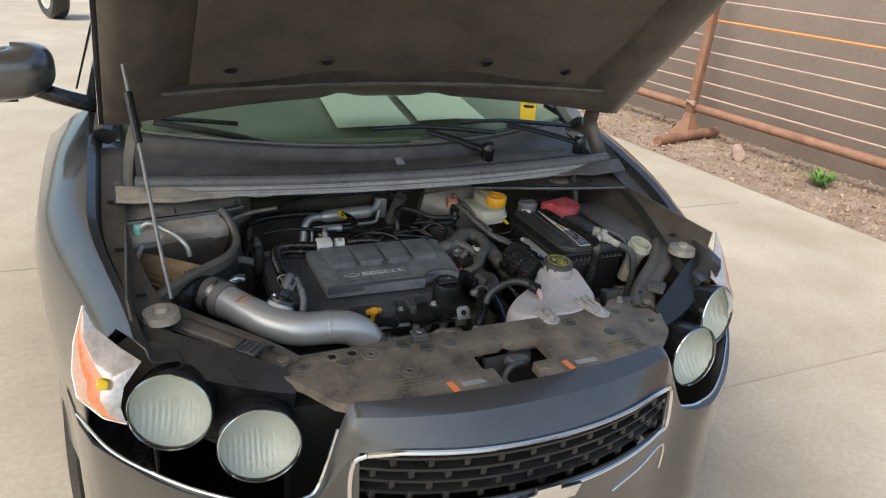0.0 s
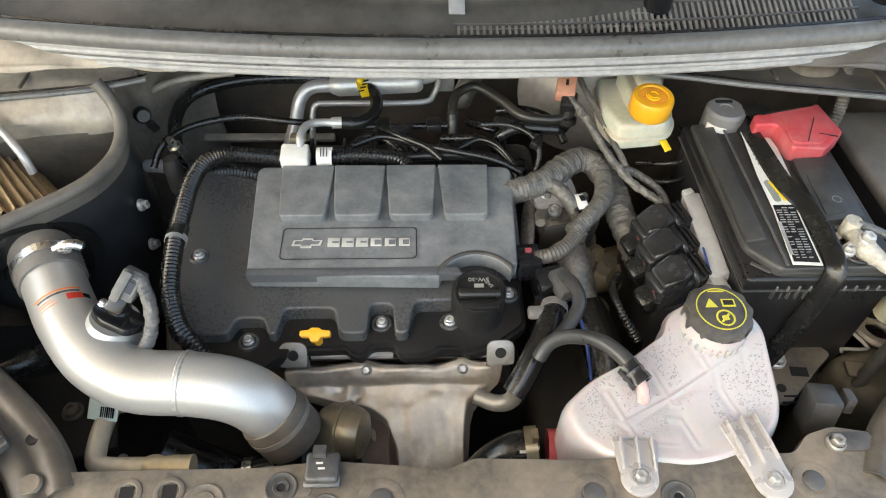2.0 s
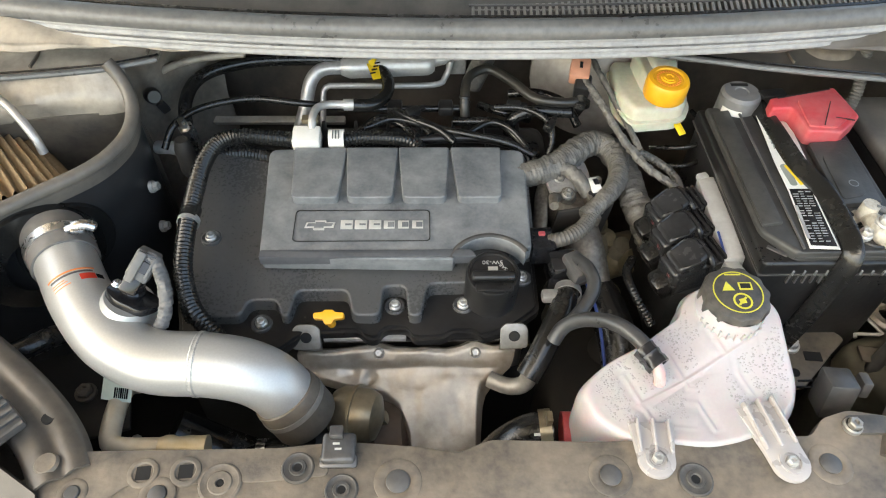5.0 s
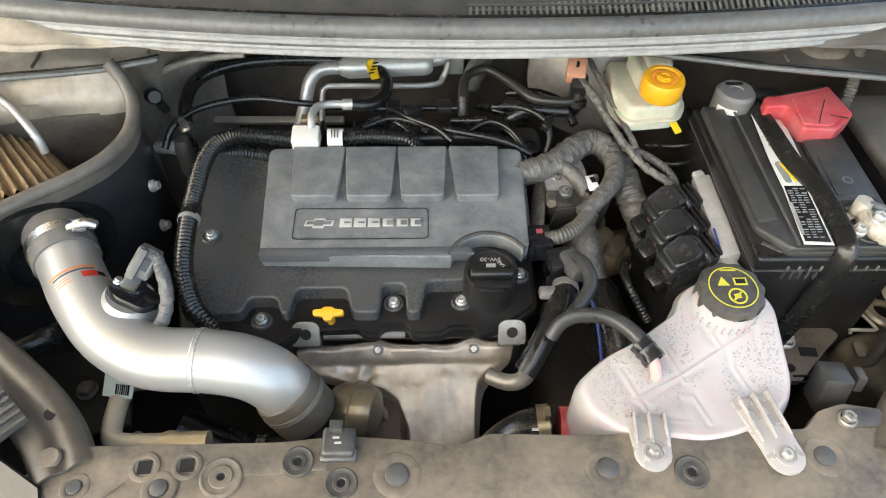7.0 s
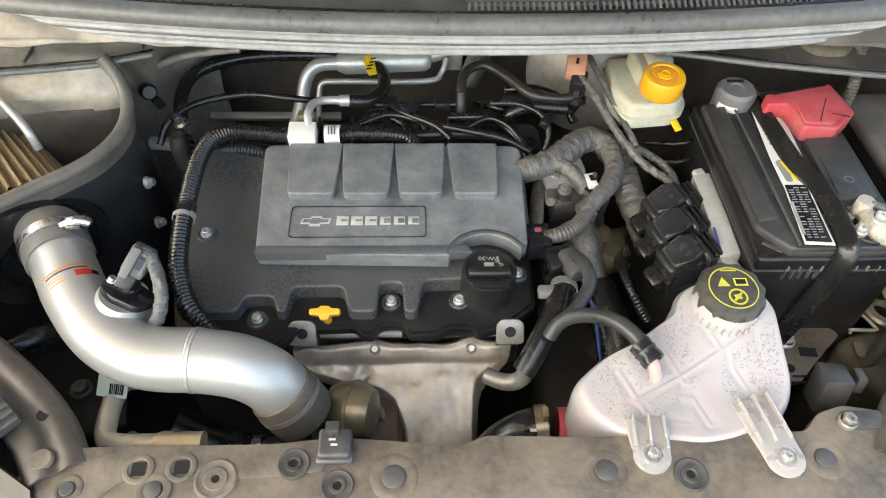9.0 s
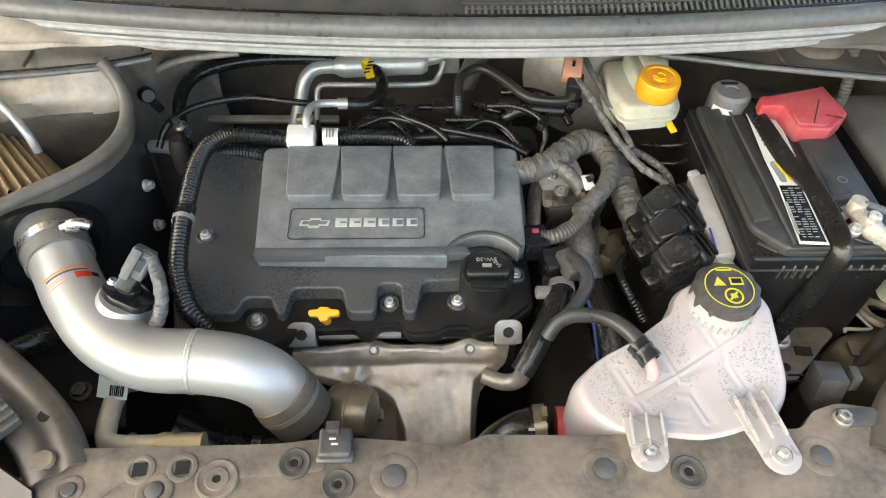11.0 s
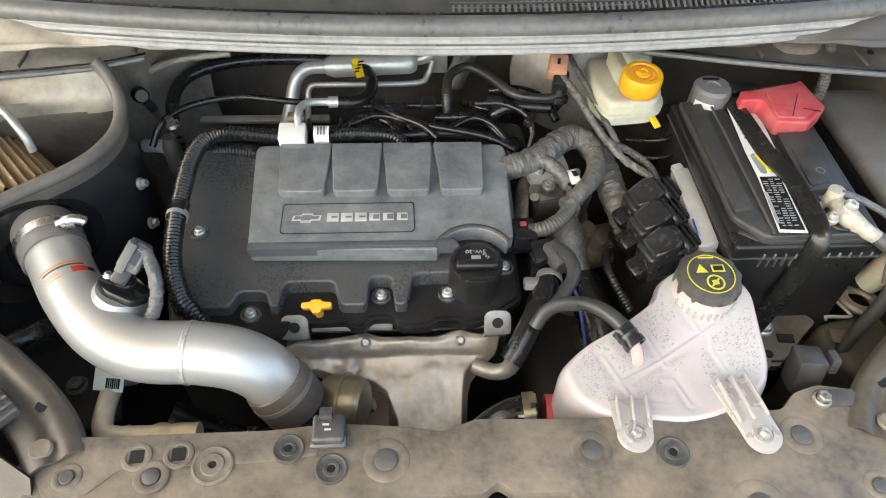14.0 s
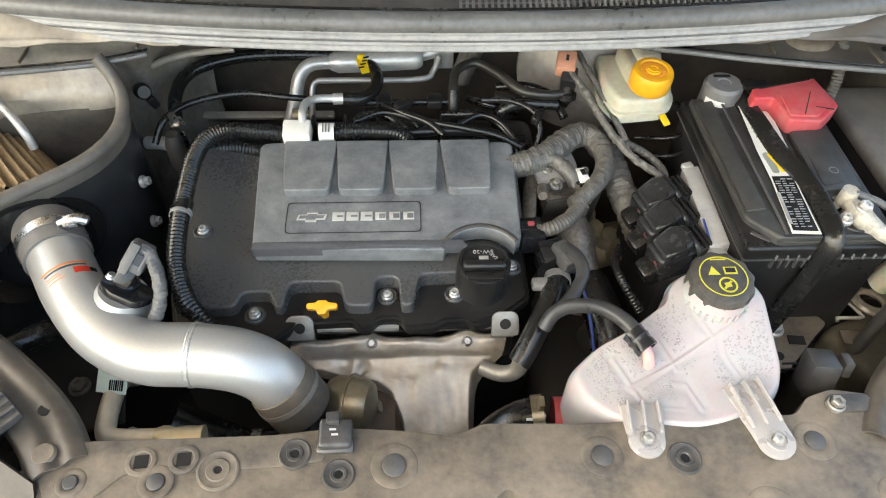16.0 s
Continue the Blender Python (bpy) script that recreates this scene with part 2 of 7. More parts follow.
def spin(profile, segs=32, m=Matrix(), bm=None, lobes=0, depth=0.0):
    """A turned shape: (radius, height) pairs; radius 0 closes it. lobes: a scalloped rim."""
    b = bmesh.new()
    rings = []
    for r, z in profile:
        if r < 1e-6:
            rings.append([b.verts.new((0, 0, z))])
        else:
            ring = []
            for i in range(segs):
                a = 2 * math.pi * i / segs
                rr = r * (1 + depth * math.cos(lobes * a)) if lobes else r
                ring.append(b.verts.new((rr * math.cos(a), rr * math.sin(a), z)))
            rings.append(ring)
    for p, q in zip(rings, rings[1:]):
        for i in range(segs):
            j = (i + 1) % segs
            if len(p) == 1 and len(q) > 1:
                b.faces.new((p[0], q[i], q[j]))
            elif len(q) == 1 and len(p) > 1:
                b.faces.new((p[i], p[j], q[0]))
            elif len(p) > 1:
                b.faces.new((p[i], p[j], q[j], q[i]))
    bmesh.ops.transform(b, matrix=m, verts=b.verts)
    return join(bm, b) if bm else b


def curve_points(pts, step=0.006):
    """A smooth line through the points, evenly sampled."""
    p = [Vector(v) for v in pts]
    p = [2 * p[0] - p[1]] + p + [2 * p[-1] - p[-2]]
    fine = []
    for a, b, c, d in zip(p, p[1:], p[2:], p[3:]):
        for i in range(24):
            t = i / 24
            fine.append(0.5 * ((2 * b) + (c - a) * t + (2 * a - 5 * b + 4 * c - d) * t * t + (3 * b - a - 3 * c + d) * t ** 3))
    fine.append(p[-2])
    out, left = [fine[0]], 0.0
    for a, b in zip(fine, fine[1:]):
        gap = (b - a).length
        while left + gap >= step and gap > 1e-9:
            a = a.lerp(b, (step - left) / gap)
            out.append(a.copy())
            gap, left = (b - a).length, 0.0
        left += gap
    if (out[-1] - fine[-1]).length > step * 0.3:
        out.append(fine[-1])
    return out


def tube(pts, r, segs=14, step=0.006, ridge=0.0, pitch=0.0045, bm=None, flat=1.0, radii=None, caps=True, crumple=0.0):
    """A pipe or hose along a smooth line. ridge: corrugation depth; radii: radius at each given share of the length."""
    if ridge:
        step = pitch / 4
    line = curve_points(pts, step)
    b = bmesh.new()
    rings, normal = [], None
    for i, c in enumerate(line):
        d = (line[min(i + 1, len(line) - 1)] - line[max(i - 1, 0)]).normalized()
        if normal is None:
            normal = d.orthogonal().normalized()
        normal = (normal - d * normal.dot(d)).normalized()
        side = d.cross(normal)
        rr = r if radii is None else float(np.interp(i / (len(line) - 1), [a for a, _ in radii], [v for _, v in radii]))
        if ridge:
            rr *= 1 - ridge * (0, 0.6, 1, 0.6)[i % 4]
        ring = []
        for k in range(segs):
            out = rr * (math.cos(2 * math.pi * k / segs) * normal + flat * math.sin(2 * math.pi * k / segs) * side)
            ring.append(b.verts.new(c + out * (1 + crumple * noise.noise((c + out) * 130) + 0.6 * crumple * noise.noise((c + out) * 330)) if crumple else c + out))
        rings.append(ring)
    for p, q in zip(rings, rings[1:]):
        for k in range(segs):
            b.faces.new((p[k], p[(k + 1) % segs], q[(k + 1) % segs], q[k]))
    if caps:
        b.faces.new(rings[0])
        b.faces.new(list(reversed(rings[-1])))
    return join(bm, b) if bm else b


def rounded(pts, r, n=5):
    """A polygon with its corners rounded; r: one radius or one for each corner."""
    out, k = [], len(pts)
    for i in range(k):
        a, b, c = (Vector(pts[j % k]) for j in (i - 1, i, i + 1))
        rr = r[i] if isinstance(r, (list, tuple)) else r
        rr = min(rr, 0.45 * (a - b).length, 0.45 * (c - b).length)
        p, q = b + (a - b).normalized() * rr, b + (c - b).normalized() * rr
        for j in range(n + 1):
            t = j / n
            out.append((1 - t) ** 2 * p + 2 * t * (1 - t) * b + t * t * q)
    return out


def slab(outline, z0, z1, bevel=0.0, seg=2, bm=None, m=Matrix(), top=None):
    """A plate cut to an outline, with a rounded upper rim. top(x, y): lift of the upper face."""
    b = bmesh.new()
    f = b.faces.new([b.verts.new((p[0], p[1], z0)) for p in outline])
    up = bmesh.ops.extrude_face_region(b, geom=[f])["geom"]
    tops = [v for v in up if isinstance(v, bmesh.types.BMVert)]
    bmesh.ops.translate(b, vec=(0, 0, z1 - z0), verts=tops)
    if top:
        for v in tops:
            v.co.z += top(v.co.x, v.co.y)
    if bevel:
        s = set(tops)
        bmesh.ops.bevel(b, geom=[e for e in b.edges if e.verts[0] in s and e.verts[1] in s], offset=bevel, segments=seg, affect="EDGES", profile=0.6, clamp_overlap=True)
    bmesh.ops.transform(b, matrix=m, verts=b.verts)
    return join(bm, b) if bm else b


def rings_shell(outline, levels, centre, close=True, bm=None):
    """A closed shell from scaled copies of an outline; each level is (scale, height function or number)."""
    b = bmesh.new()
    loops = []
    for s, h in levels:
        loop = []
        for p in outline:
            x, y = centre[0] + s * (p[0] - centre[0]), centre[1] + s * (p[1] - centre[1])
            loop.append(b.verts.new((x, y, h(x, y) if callable(h) else h)))
        loops.append(loop)
    k = len(outline)
    for p, q in zip(loops, loops[1:]):
        for i in range(k):
            b.faces.new((p[i], p[(i + 1) % k], q[(i + 1) % k], q[i]))
    if close:
        b.faces.new(loops[-1])
        b.faces.new(list(reversed(loops[0])))
    return join(bm, b) if bm else b


def sheet(f, us, vs, thick=0.0, keep=None, bm=None):
    """A surface f(u, v) over lists of u and v, thickened along its normals; keep(u, v): which cells are there."""
    b = bmesh.new()
    g = [[b.verts.new(f(u, v)) for v in vs] for u in us]
    for i in range(len(us) - 1):
        for j in range(len(vs) - 1):
            if keep is None or keep((us[i] + us[i + 1]) / 2, (vs[j] + vs[j + 1]) / 2):
                b.faces.new((g[i][j], g[i + 1][j], g[i + 1][j + 1], g[i][j + 1]))
    loose = [v for v in b.verts if not v.link_faces]
    bmesh.ops.delete(b, geom=loose, context="VERTS")
    if thick:
        bmesh.ops.recalc_face_normals(b, faces=b.faces)
        bmesh.ops.solidify(b, geom=b.faces[:], thickness=thick)
    return join(bm, b) if bm else b


def steps(a, b, n):
    return [a + (b - a) * i / n for i in range(n + 1)]


def smoothstep(a, b, x):
    t = min(1.0, max(0.0, (x - a) / (b - a)))
    return t * t * (3 - 2 * t)


def bolt(parent, at, r=0.008, tilt=(0, 0), material=None, label="", name="bolt", h=0.006):
    m = Matrix.Translation(at) @ pose(0, 0, 0, tilt[0], tilt[1], 0)
    b = spin([(0, -0.004), (r * 1.35, -0.004), (r * 1.35, 0.0), (r * 1.1, 0.0015)], 16, m)
    spin([(r, 0.001), (r, h), (r * 0.8, h + 0.0012), (r * 0.45, h + 0.001), (r * 0.4, h - 0.002), (0, h - 0.002)], 6 if h > 0.004 else 16, m, b)
    return part(name, b, material or zinc, parent, label)


def words(text, size, at, rot, material, parent, name="lettering", label=""):
    cu = bpy.data.curves.new(name, "FONT")
    cu.body, cu.size, cu.align_x, cu.align_y, cu.extrude = text, size, "CENTER", "CENTER", 0.0002
    cu.materials.append(material)
    ob = new(name, cu)
    ob.parent = parent
    ob.matrix_parent_inverse = world_of(parent).inverted()
    ob.matrix_basis = Matrix.Translation(at) @ pose(0, 0, 0, *rot)
    if label:
        ob["label"] = label
    return ob


# ---- ground, verge and fence ----
DRIVE = pose(3.35, 3.9, 0, 0, 0, 6.6)  # the kerb's line; x across the verge, y along it


def ground_z(x, y):
    return 0.0 if x < 0 else -0.03 * smoothstep(0, 0.12, x)


gx = [-400, -40, -8, -5, -3, -1, -0.02, 0.0, 0.03, 0.12, 1, 2, 8, 40, 400]
gy = [-400, -40, -8, -3, -1, 0.55, 2, 4, 7, 12, 40, 400]
bm = sheet(lambda x, y: (x, y, ground_z(x, y)), gx, gy)
for f in bm.faces:
    f.material_index = 1 if f.calc_center_median().x > 0 else 0
bmesh.ops.transform(bm, matrix=DRIVE, verts=bm.verts)
ground = tagged(part("ground", bm, [concrete, gravel_mat], smooth=False), "pale concrete drive beside a littered gravel verge", "ground", kind="structure")

rnd = random.Random(4)
bm = bmesh.new()
for i in range(3600):
    x, y = 0.03 + 1.3 * rnd.random(), -4.5 + 7 * rnd.random()
    s = 0.006 + 0.02 * rnd.random() ** 2
    m = DRIVE @ pose(x, y, -0.028 + s * 0.3, rnd.random() * 360, rnd.random() * 360, rnd.random() * 360) @ Matrix.Diagonal((s, s * 0.7, s * (0.25 + 0.4 * rnd.random()), 1))
    bmesh.ops.create_icosphere(bm, subdivisions=1, radius=1, matrix=m) if i % 3 == 0 else bmesh.ops.create_cube(bm, size=1.4, matrix=m)
tagged(part("gravel", bm, pebble, smooth=False), "brown bark chips, dry leaves and pebbles on the verge", "gravel", kind="stuff")

# Unseen slab, added only to block the sun over the engine bay.
tagged(part("sun_blocking_slab", box((2.15, 4.8, 0.12), pose(-1.6, 0.95, 2.75), 0.01), white_label), "pale flat slab added out of view to keep the sun off the bay", "roof", kind="structure")

# joints across the drive
for y0 in (0.55, 2.25):
    tagged(part("ground_joint", box((7.0, 0.006, 0.006), pose(-0.3, y0, 0.0005)), joint_mat, smooth=False), "dark shallow joint across the concrete drive", "joint", kind="structure")

fence = thing("fence", "brown panel fence with rusty posts, rails and horizontal wires", "fence")
fence.matrix_basis = DRIVE
part("panel", box((0.05, 18, 2.2), DRIVE @ pose(1.35, 2.0, 1.02), 0.004), fence_panel, fence)
for i, y in enumerate((-3.85, -0.06, 3.8)):
    post = part("post", box((0.07, 0.07, 2.6), DRIVE @ pose(0.86, y, 1.3), 0.006), rust, fence)
    part("foot", spin([(0.0, 0.2), (0.05, 0.2), (0.07, 0.12), (0.15, 0.0), (0.16, -0.04), (0, -0.04)], 4, DRIVE @ pose(0.86, y, 0.0, 0, 0, 45)), rust, post)
part("bottom_rail", tube([DRIVE @ Vector((0.9, q, 0.25)) for q in (-7, 0, 7)], 0.04, 12, 0.5), rust, fence, "rusty steel pipe rail")
for i in range(9):
    z = (0.36, 0.49, 0.63, 0.76, 0.90, 1.04, 1.2, 1.36, 1.52)[i]
    part("wire", tube([DRIVE @ Vector((0.92, q, z)) for q in (-7, 0, 7)], 0.008, 8, 0.5), orange_print if i == 5 else wire_mat, fence)
for k in range(3):
    part("wire_tie", tube([DRIVE @ Vector(q) for q in ((0.82, -0.11, 0.28 + 0.02 * k), (0.80, -0.06, 0.31), (0.84, -0.01, 0.27 + 0.02 * k), (0.92, -0.06, 0.29), (0.82, -0.11, 0.28 + 0.02 * k))], 0.007, 6, 0.02), wire_mat, fence)
log_pipe = thing("pipe_offcut", "short rusty steel pipe lying on the verge", "pipe", (4.0, 3.75, 0.0))
part("barrel", tube([(3.65, 3.68, 0.015), (4.1, 3.8, 0.02), (4.5, 3.85, 0.03)], 0.045, 12, 0.05), rust, log_pipe)
cup = thing("stub_pipe", "pale short pipe stub lying on gravel", "pipe", (4.15, 3.2, 0.0))
part("stub", tube([(4.1, 3.15, 0.02), (4.22, 3.3, 0.03)], 0.05, 12, 0.05), wire_mat, cup)
for (wx, wy) in ((4.25, 2.45), (4.34, 2.5)):
    bm = bmesh.new()
    for k in range(46):
        a, l = rnd.random() * 6.28, 0.08 + 0.1 * rnd.random()
        d = Vector((math.cos(a), math.sin(a), 0.0))
        s = Vector((-d.y, d.x, 0)) * 0.008
        base = Vector((wx + 0.03 * rnd.random(), wy + 0.03 * rnd.random(), -0.03))
        mid, tip = base + d * l * 0.5 + Vector((0, 0, l * 0.6)), base + d * l + Vector((0, 0, l * 0.45))
        bm.faces.new([bm.verts.new(v) for v in (base - s * 0.4, base + s * 0.4, mid + s, tip, mid - s)])
    tagged(part("weed", bm, grass_mat), "small green weed growing in the gravel verge", "plant")

# ---- the car's body ----
car = thing("car", "dark grey hatchback with its hood propped open on concrete", "car", (0, 0.6, 0))
SIDES = (-1, 1)


def front_y(x):
    a = abs(x)
    mid = -0.255 + 0.9 * a ** 2.2
    wing = -0.255 + 0.83 * a ** 2.9 + 40 * max(0.0, a - 0.70) ** 2
    return mid + (wing - mid) * smoothstep(0.31, 0.46, a)


def top_back(x):
    return 1 - 0.45 * min(1.0, abs(x) / 0.32) ** 2


PROFILE = ((0.824, 0.092), (0.819, 0.072), (0.811, 0.05), (0.792, 0.031), (0.772, 0.012), (0.76, 0.006), (0.665, -0.002), (0.63, 0.0), (0.55, 0.0), (0.45, -0.012), (0.36, -0.005), (0.28, 0.03), (0.24, 0.07))


def bumper_point(x, k):
    z, back = PROFILE[k]
    low = 0.674 + 0.03 * smoothstep(0.55, 0.78, abs(x))
    cut = smoothstep(0.305, 0.385, abs(x))
    back *= top_back(x) if k < 4 else 1
    if z > low:
        z = z + (low - z) * cut
        back = back * (1 - cut) + 0.012 * cut * (k < 3)
    return (x, front_y(x) + back, z)


bx = sorted(set(steps(-0.75, -0.42, 14) + steps(-0.42, -0.30, 14) + [-0.312] + steps(-0.312, 0.312, 24) + steps(0.30, 0.42, 14) + steps(0.42, 0.75, 14)))
bm = sheet(lambda x, k: bumper_point(x, int(k)), bx, list(range(len(PROFILE))), 0.004, keep=lambda x, k: not (abs(x) < 0.312 and 5 < k < 6))
bumper = part("front_bumper", bm, paint, car, "dark grey painted bumper with a sharp upper crease", sharp=22)

# grille: chrome frame and brick-pattern slots
frame_top = [(x, front_y(x) + 0.003, 0.768 - 0.012 * smoothstep(0.24, 0.32, abs(x))) for x in steps(-0.3, 0.3, 24)]
frame_low = [(x, front_y(x) - 0.004, 0.662 - 0.006 * math.cos(x * 5)) for x in steps(0.325, -0.325, 24)]
loop = frame_top + [(0.322, front_y(0.322) + 0.003, 0.735)] + frame_low + [(-0.322, front_y(0.322) + 0.003, 0.735), frame_top[0]]
# The backing sheet is coloured near-black for the unlit depth behind the bars.
grille = part("grille", sheet(lambda x, z: (x, front_y(x) + 0.035, z), steps(-0.325, 0.325, 26), [0.65, 0.71, 0.78], 0.004), painted_depth, car, "grille insert on a sheet coloured dark for depth")
part("chrome_frame", tube(loop, 0.0045, 8, 0.012), chrome, grille, "thin chrome frame")
for r in range(4):
    z = 0.684 + 0.0235 * r
    part("bar", sheet(lambda x, v: (x, front_y(x) + 0.006 + 0.022 * v, z + 0.006 * v), steps(-0.315, 0.315, 26), [0, 1], 0.008), black_plastic, grille)
    for c in range(-5, 6):
        x = 0.058 * c + (0.029 if r % 2 else 0)
        if abs(x) < 0.31:
            part("divider", box((0.012, 0.022, 0.019), pose(x, front_y(x) + 0.018, z - 0.0115), 0.003), black_plastic, grille)
emblem = [(-0.058, -0.014), (-0.022, -0.014), (-0.022, -0.024), (0.022, -0.024), (0.022, -0.014), (0.058, -0.014), (0.068, 0.012), (0.024, 0.012), (0.024, 0.022), (-0.024, 0.022), (-0.024, 0.012), (-0.068, 0.012)]
part("emblem", slab(emblem, 0, 0.008, 0.002, m=pose(0.0, -0.262, 0.652, 90)), chrome, grille, "plain chrome badge")
for s in SIDES:
    part("lower_trim", tube([(s * x, front_y(x) - 0.001, z) for x, z in ((0.17, 0.585), (0.25, 0.596), (0.325, 0.606), (0.343, 0.59), (0.345, 0.54))], 0.003, 8), chrome, bumper)

INNER = [(0.694, 0.120, 0.919), (0.680, 0.100, 0.887), (0.644, 0.065, 0.862), (0.614, 0.030, 0.853), (0.643, 0.012, 0.822), (0.651, 0.000, 0.792), (0.645, -0.010, 0.766)]
OUTER = [(0.694, 0.120, 0.919), (0.714, 0.105, 0.861), (0.721, 0.085, 0.817), (0.716, 0.060, 0.781), (0.680, 0.020, 0.763), (0.645, -0.010, 0.766)]
# headlamps: black housings, two round lenses and an amber corner lens each
for s in SIDES:
    def house(u, v, s=s):
        x = 0.375 + 0.34 * u
        back = Vector((0.392 + 0.21 * u, -0.015 + 0.125 * u, 0.826 + 0.048 * u))
        lip = Vector((0.385 + 0.29 * u, -0.055 + 0.15 * u ** 1.3, 0.80 + 0.035 * u))
        low = Vector((0.400 + 0.32 * u, -0.225 + 0.9 * (0.40 + 0.32 * u) ** 2.2 + 0.045 * math.sin(math.pi * min(1, v * 1.0)) + 0.02, 0.672 + 0.03 * u))
        p = back.lerp(lip, v * 2) if v < 0.5 else lip.lerp(low, v * 2 - 1)
        return (s * p.x, p.y, p.z)
    lamp = part("headlamp", sheet(house, steps(0, 1, 12), steps(0, 1, 12), 0.004), black_plastic, car, "headlamp unit with a black housing")
    for at, r, aim in (((0.452, -0.095, 0.742), 0.066, (0.12, -1, 0.16)), ((0.580, -0.015, 0.778), 0.067, (0.3, -1, 0.2))):
        m = Matrix.Translation((s * at[0], at[1], at[2])) @ Vector((s * aim[0], aim[1], aim[2])).to_track_quat("Z", "Y").to_matrix().to_4x4()
        part("barrel", spin([(r * 0.9, -0.06), (r * 1.0, -0.045), (r * 1.03, -0.005), (r * 1.02, 0.003), (r * 0.97, 0.002), (r * 0.95, -0.01)], 40, m), gloss_black, lamp, "black lamp barrel")
        part("lamp_ring", spin([(r * 0.97, 0.0035), (r * 0.985, 0.005), (r * 1.0, 0.0035)], 40, m), chrome, lamp, "thin chrome ring")
        bowl = sheet(lambda a, q: (r * 0.95 * q * math.cos(a), r * 0.95 * q * math.sin(a), -0.045 + 0.035 * q * q + 0.0014 * math.cos(46 * q * math.cos(a)) * smoothstep(0.25, -0.1, math.sin(a) * q)), steps(0, 2 * math.pi, 90), steps(0.0, 1, 24))
        bmesh.ops.transform(bowl, matrix=m, verts=bowl.verts)
        part("reflector", bowl, reflector_mat, lamp, "fluted silver reflector")
        part("lens", spin([(r * 0.97, 0.0), (r * 0.9, 0.008), (r * 0.7, 0.015), (r * 0.4, 0.02), (0, 0.022), ], 40, m), lens_glass, lamp, "clear domed lens")
    # corner lens: a curved triangle wrapping the outer edge down to the round lens
    def along(pts, v):
        k = v * (len(pts) - 1)
        i = min(int(k), len(pts) - 2)
        return Vector(pts[i]).lerp(Vector(pts[i + 1]), k - i)

    def corner_pt(u, v, s=s):
        p = along(INNER, v).lerp(along(OUTER, v), u) + Vector((0.010, -0.020, 0.004)) * math.sin(math.pi * u) * math.sin(math.pi * v)
        return (s * (p.x - (0.03 if s > 0 else 0.0)), p.y, p.z)
    for name_, u0, u1, mat_, lab_ in (("corner_lens", 0.0, 0.45, clear_corner, "clear corner lens"), ("turn_signal", 0.45, 0.72, amber, "amber turn-signal lens"), ("side_marker", 0.72, 1.0, pale_amber, "pale amber side lens")):
        part(name_, sheet(corner_pt, steps(u0, u1, 8), steps(0.0, 1, 24), 0.004), mat_, lamp, lab_)
    part("lens_rim", tube([Vector((s * (q.x - (0.03 if s > 0 else 0.0)), q.y, q.z)) for q in [along(OUTER, v) for v in steps(0, 1, 20)]], 0.0012, 6, 0.01), chrome, lamp)
    part("signal_bulb", spin([(0, 0.012), (0.008, 0.01), (0.01, 0.0)], 16, pose(s * (0.672 if s < 0 else 0.60), 0.018 if s < 0 else 0.06, 0.83, 70)), tag_yellow, lamp)
    part("lamp_trim", tube([Vector(bumper_point(s * x, 0)) + Vector((0, 0.002, 0.001)) for x in (0.335, 0.35, 0.365, 0.378, 0.39, 0.42, 0.48, 0.55, 0.62, 0.68, 0.73)], 0.0032, 8), chrome, lamp)

# fenders with their inner flanges
FY = steps(0.02, 0.98, 24)


def fender_top(y):
    return 0.868 + 0.16 * smoothstep(-0.1, 0.9, y) * 1.0


def fender_in(y):
    return 0.60 + 0.075 * smoothstep(0.0, 0.45, y)


def fender_out(y):
    return 0.70 + 0.115 * smoothstep(0.0, 0.6, y)


def fender_pt(y, k, s):
    y0 = (0.03, 0.03, 0.03, 0.03, 0.03, 0.05, 0.10, 0.115, 0.11, 0.12, 0.14, 0.15)[k]
    y = y0 + (0.98 - y0) * (y - 0.02) / 0.96
    xi, xo, zt = fender_in(y), fender_out(y), fender_top(y)
    p = ((xi - 0.055, zt - 0.05), (xi - 0.045, zt - 0.03), (xi - 0.006, zt - 0.028), (xi, zt - 0.02), (xi + 0.004, zt), (xi + 0.02, zt + 0.006), (xi + 0.4 * (xo - xi), zt - 0.006), (xo - 0.02, zt - 0.06), (xo, zt - 0.14), (xo + 0.006, zt - 0.24), (xo - 0.005, 0.55), (xo + 0.005, 0.45))[k]
    return (s * p[0], y, p[1])


for s in SIDES:
    bm = sheet(lambda y, k: fender_pt(y, int(k), s), FY, list(range(12)), 0.003)
    fender = part("fender", bm, paint, car, "dark grey painted front fender")
    part("flange", sheet(lambda y, v: (s * (fender_in(y) - 0.05 + 0.046 * v), y, fender_top(y) - 0.0235 + 0.001 * v), steps(0.12, 0.75, 20), [0, 0.5, 1], 0.003), rail_paint, fender, "dusty inner flange")
    for y in (0.2, 0.34, 0.5):
        part("slot", box((0.016, 0.008, 0.002), pose(s * (fender_in(y) - 0.024), y, fender_top(y) - 0.0195)), painted_depth, fender)

# mirror
def soft(a, e):
    c = math.cos(a)
    return math.copysign(abs(c) ** e, c)


mirror = part("mirror", sheet(lambda a, b: (-0.85 + 0.105 * soft(b, 0.6) * soft(a, 0.6) * (1.0 if math.cos(a) < 0 else 0.85), 0.96 + 0.075 * soft(b, 0.6) * soft(a - math.pi / 2, 0.7), 1.13 + 0.06 * soft(b - math.pi / 2, 0.7) + 0.012 * math.cos(a)), steps(0, 2 * math.pi, 40), steps(-1.57, 1.57, 20)), paint, car, "dark door mirror housing")
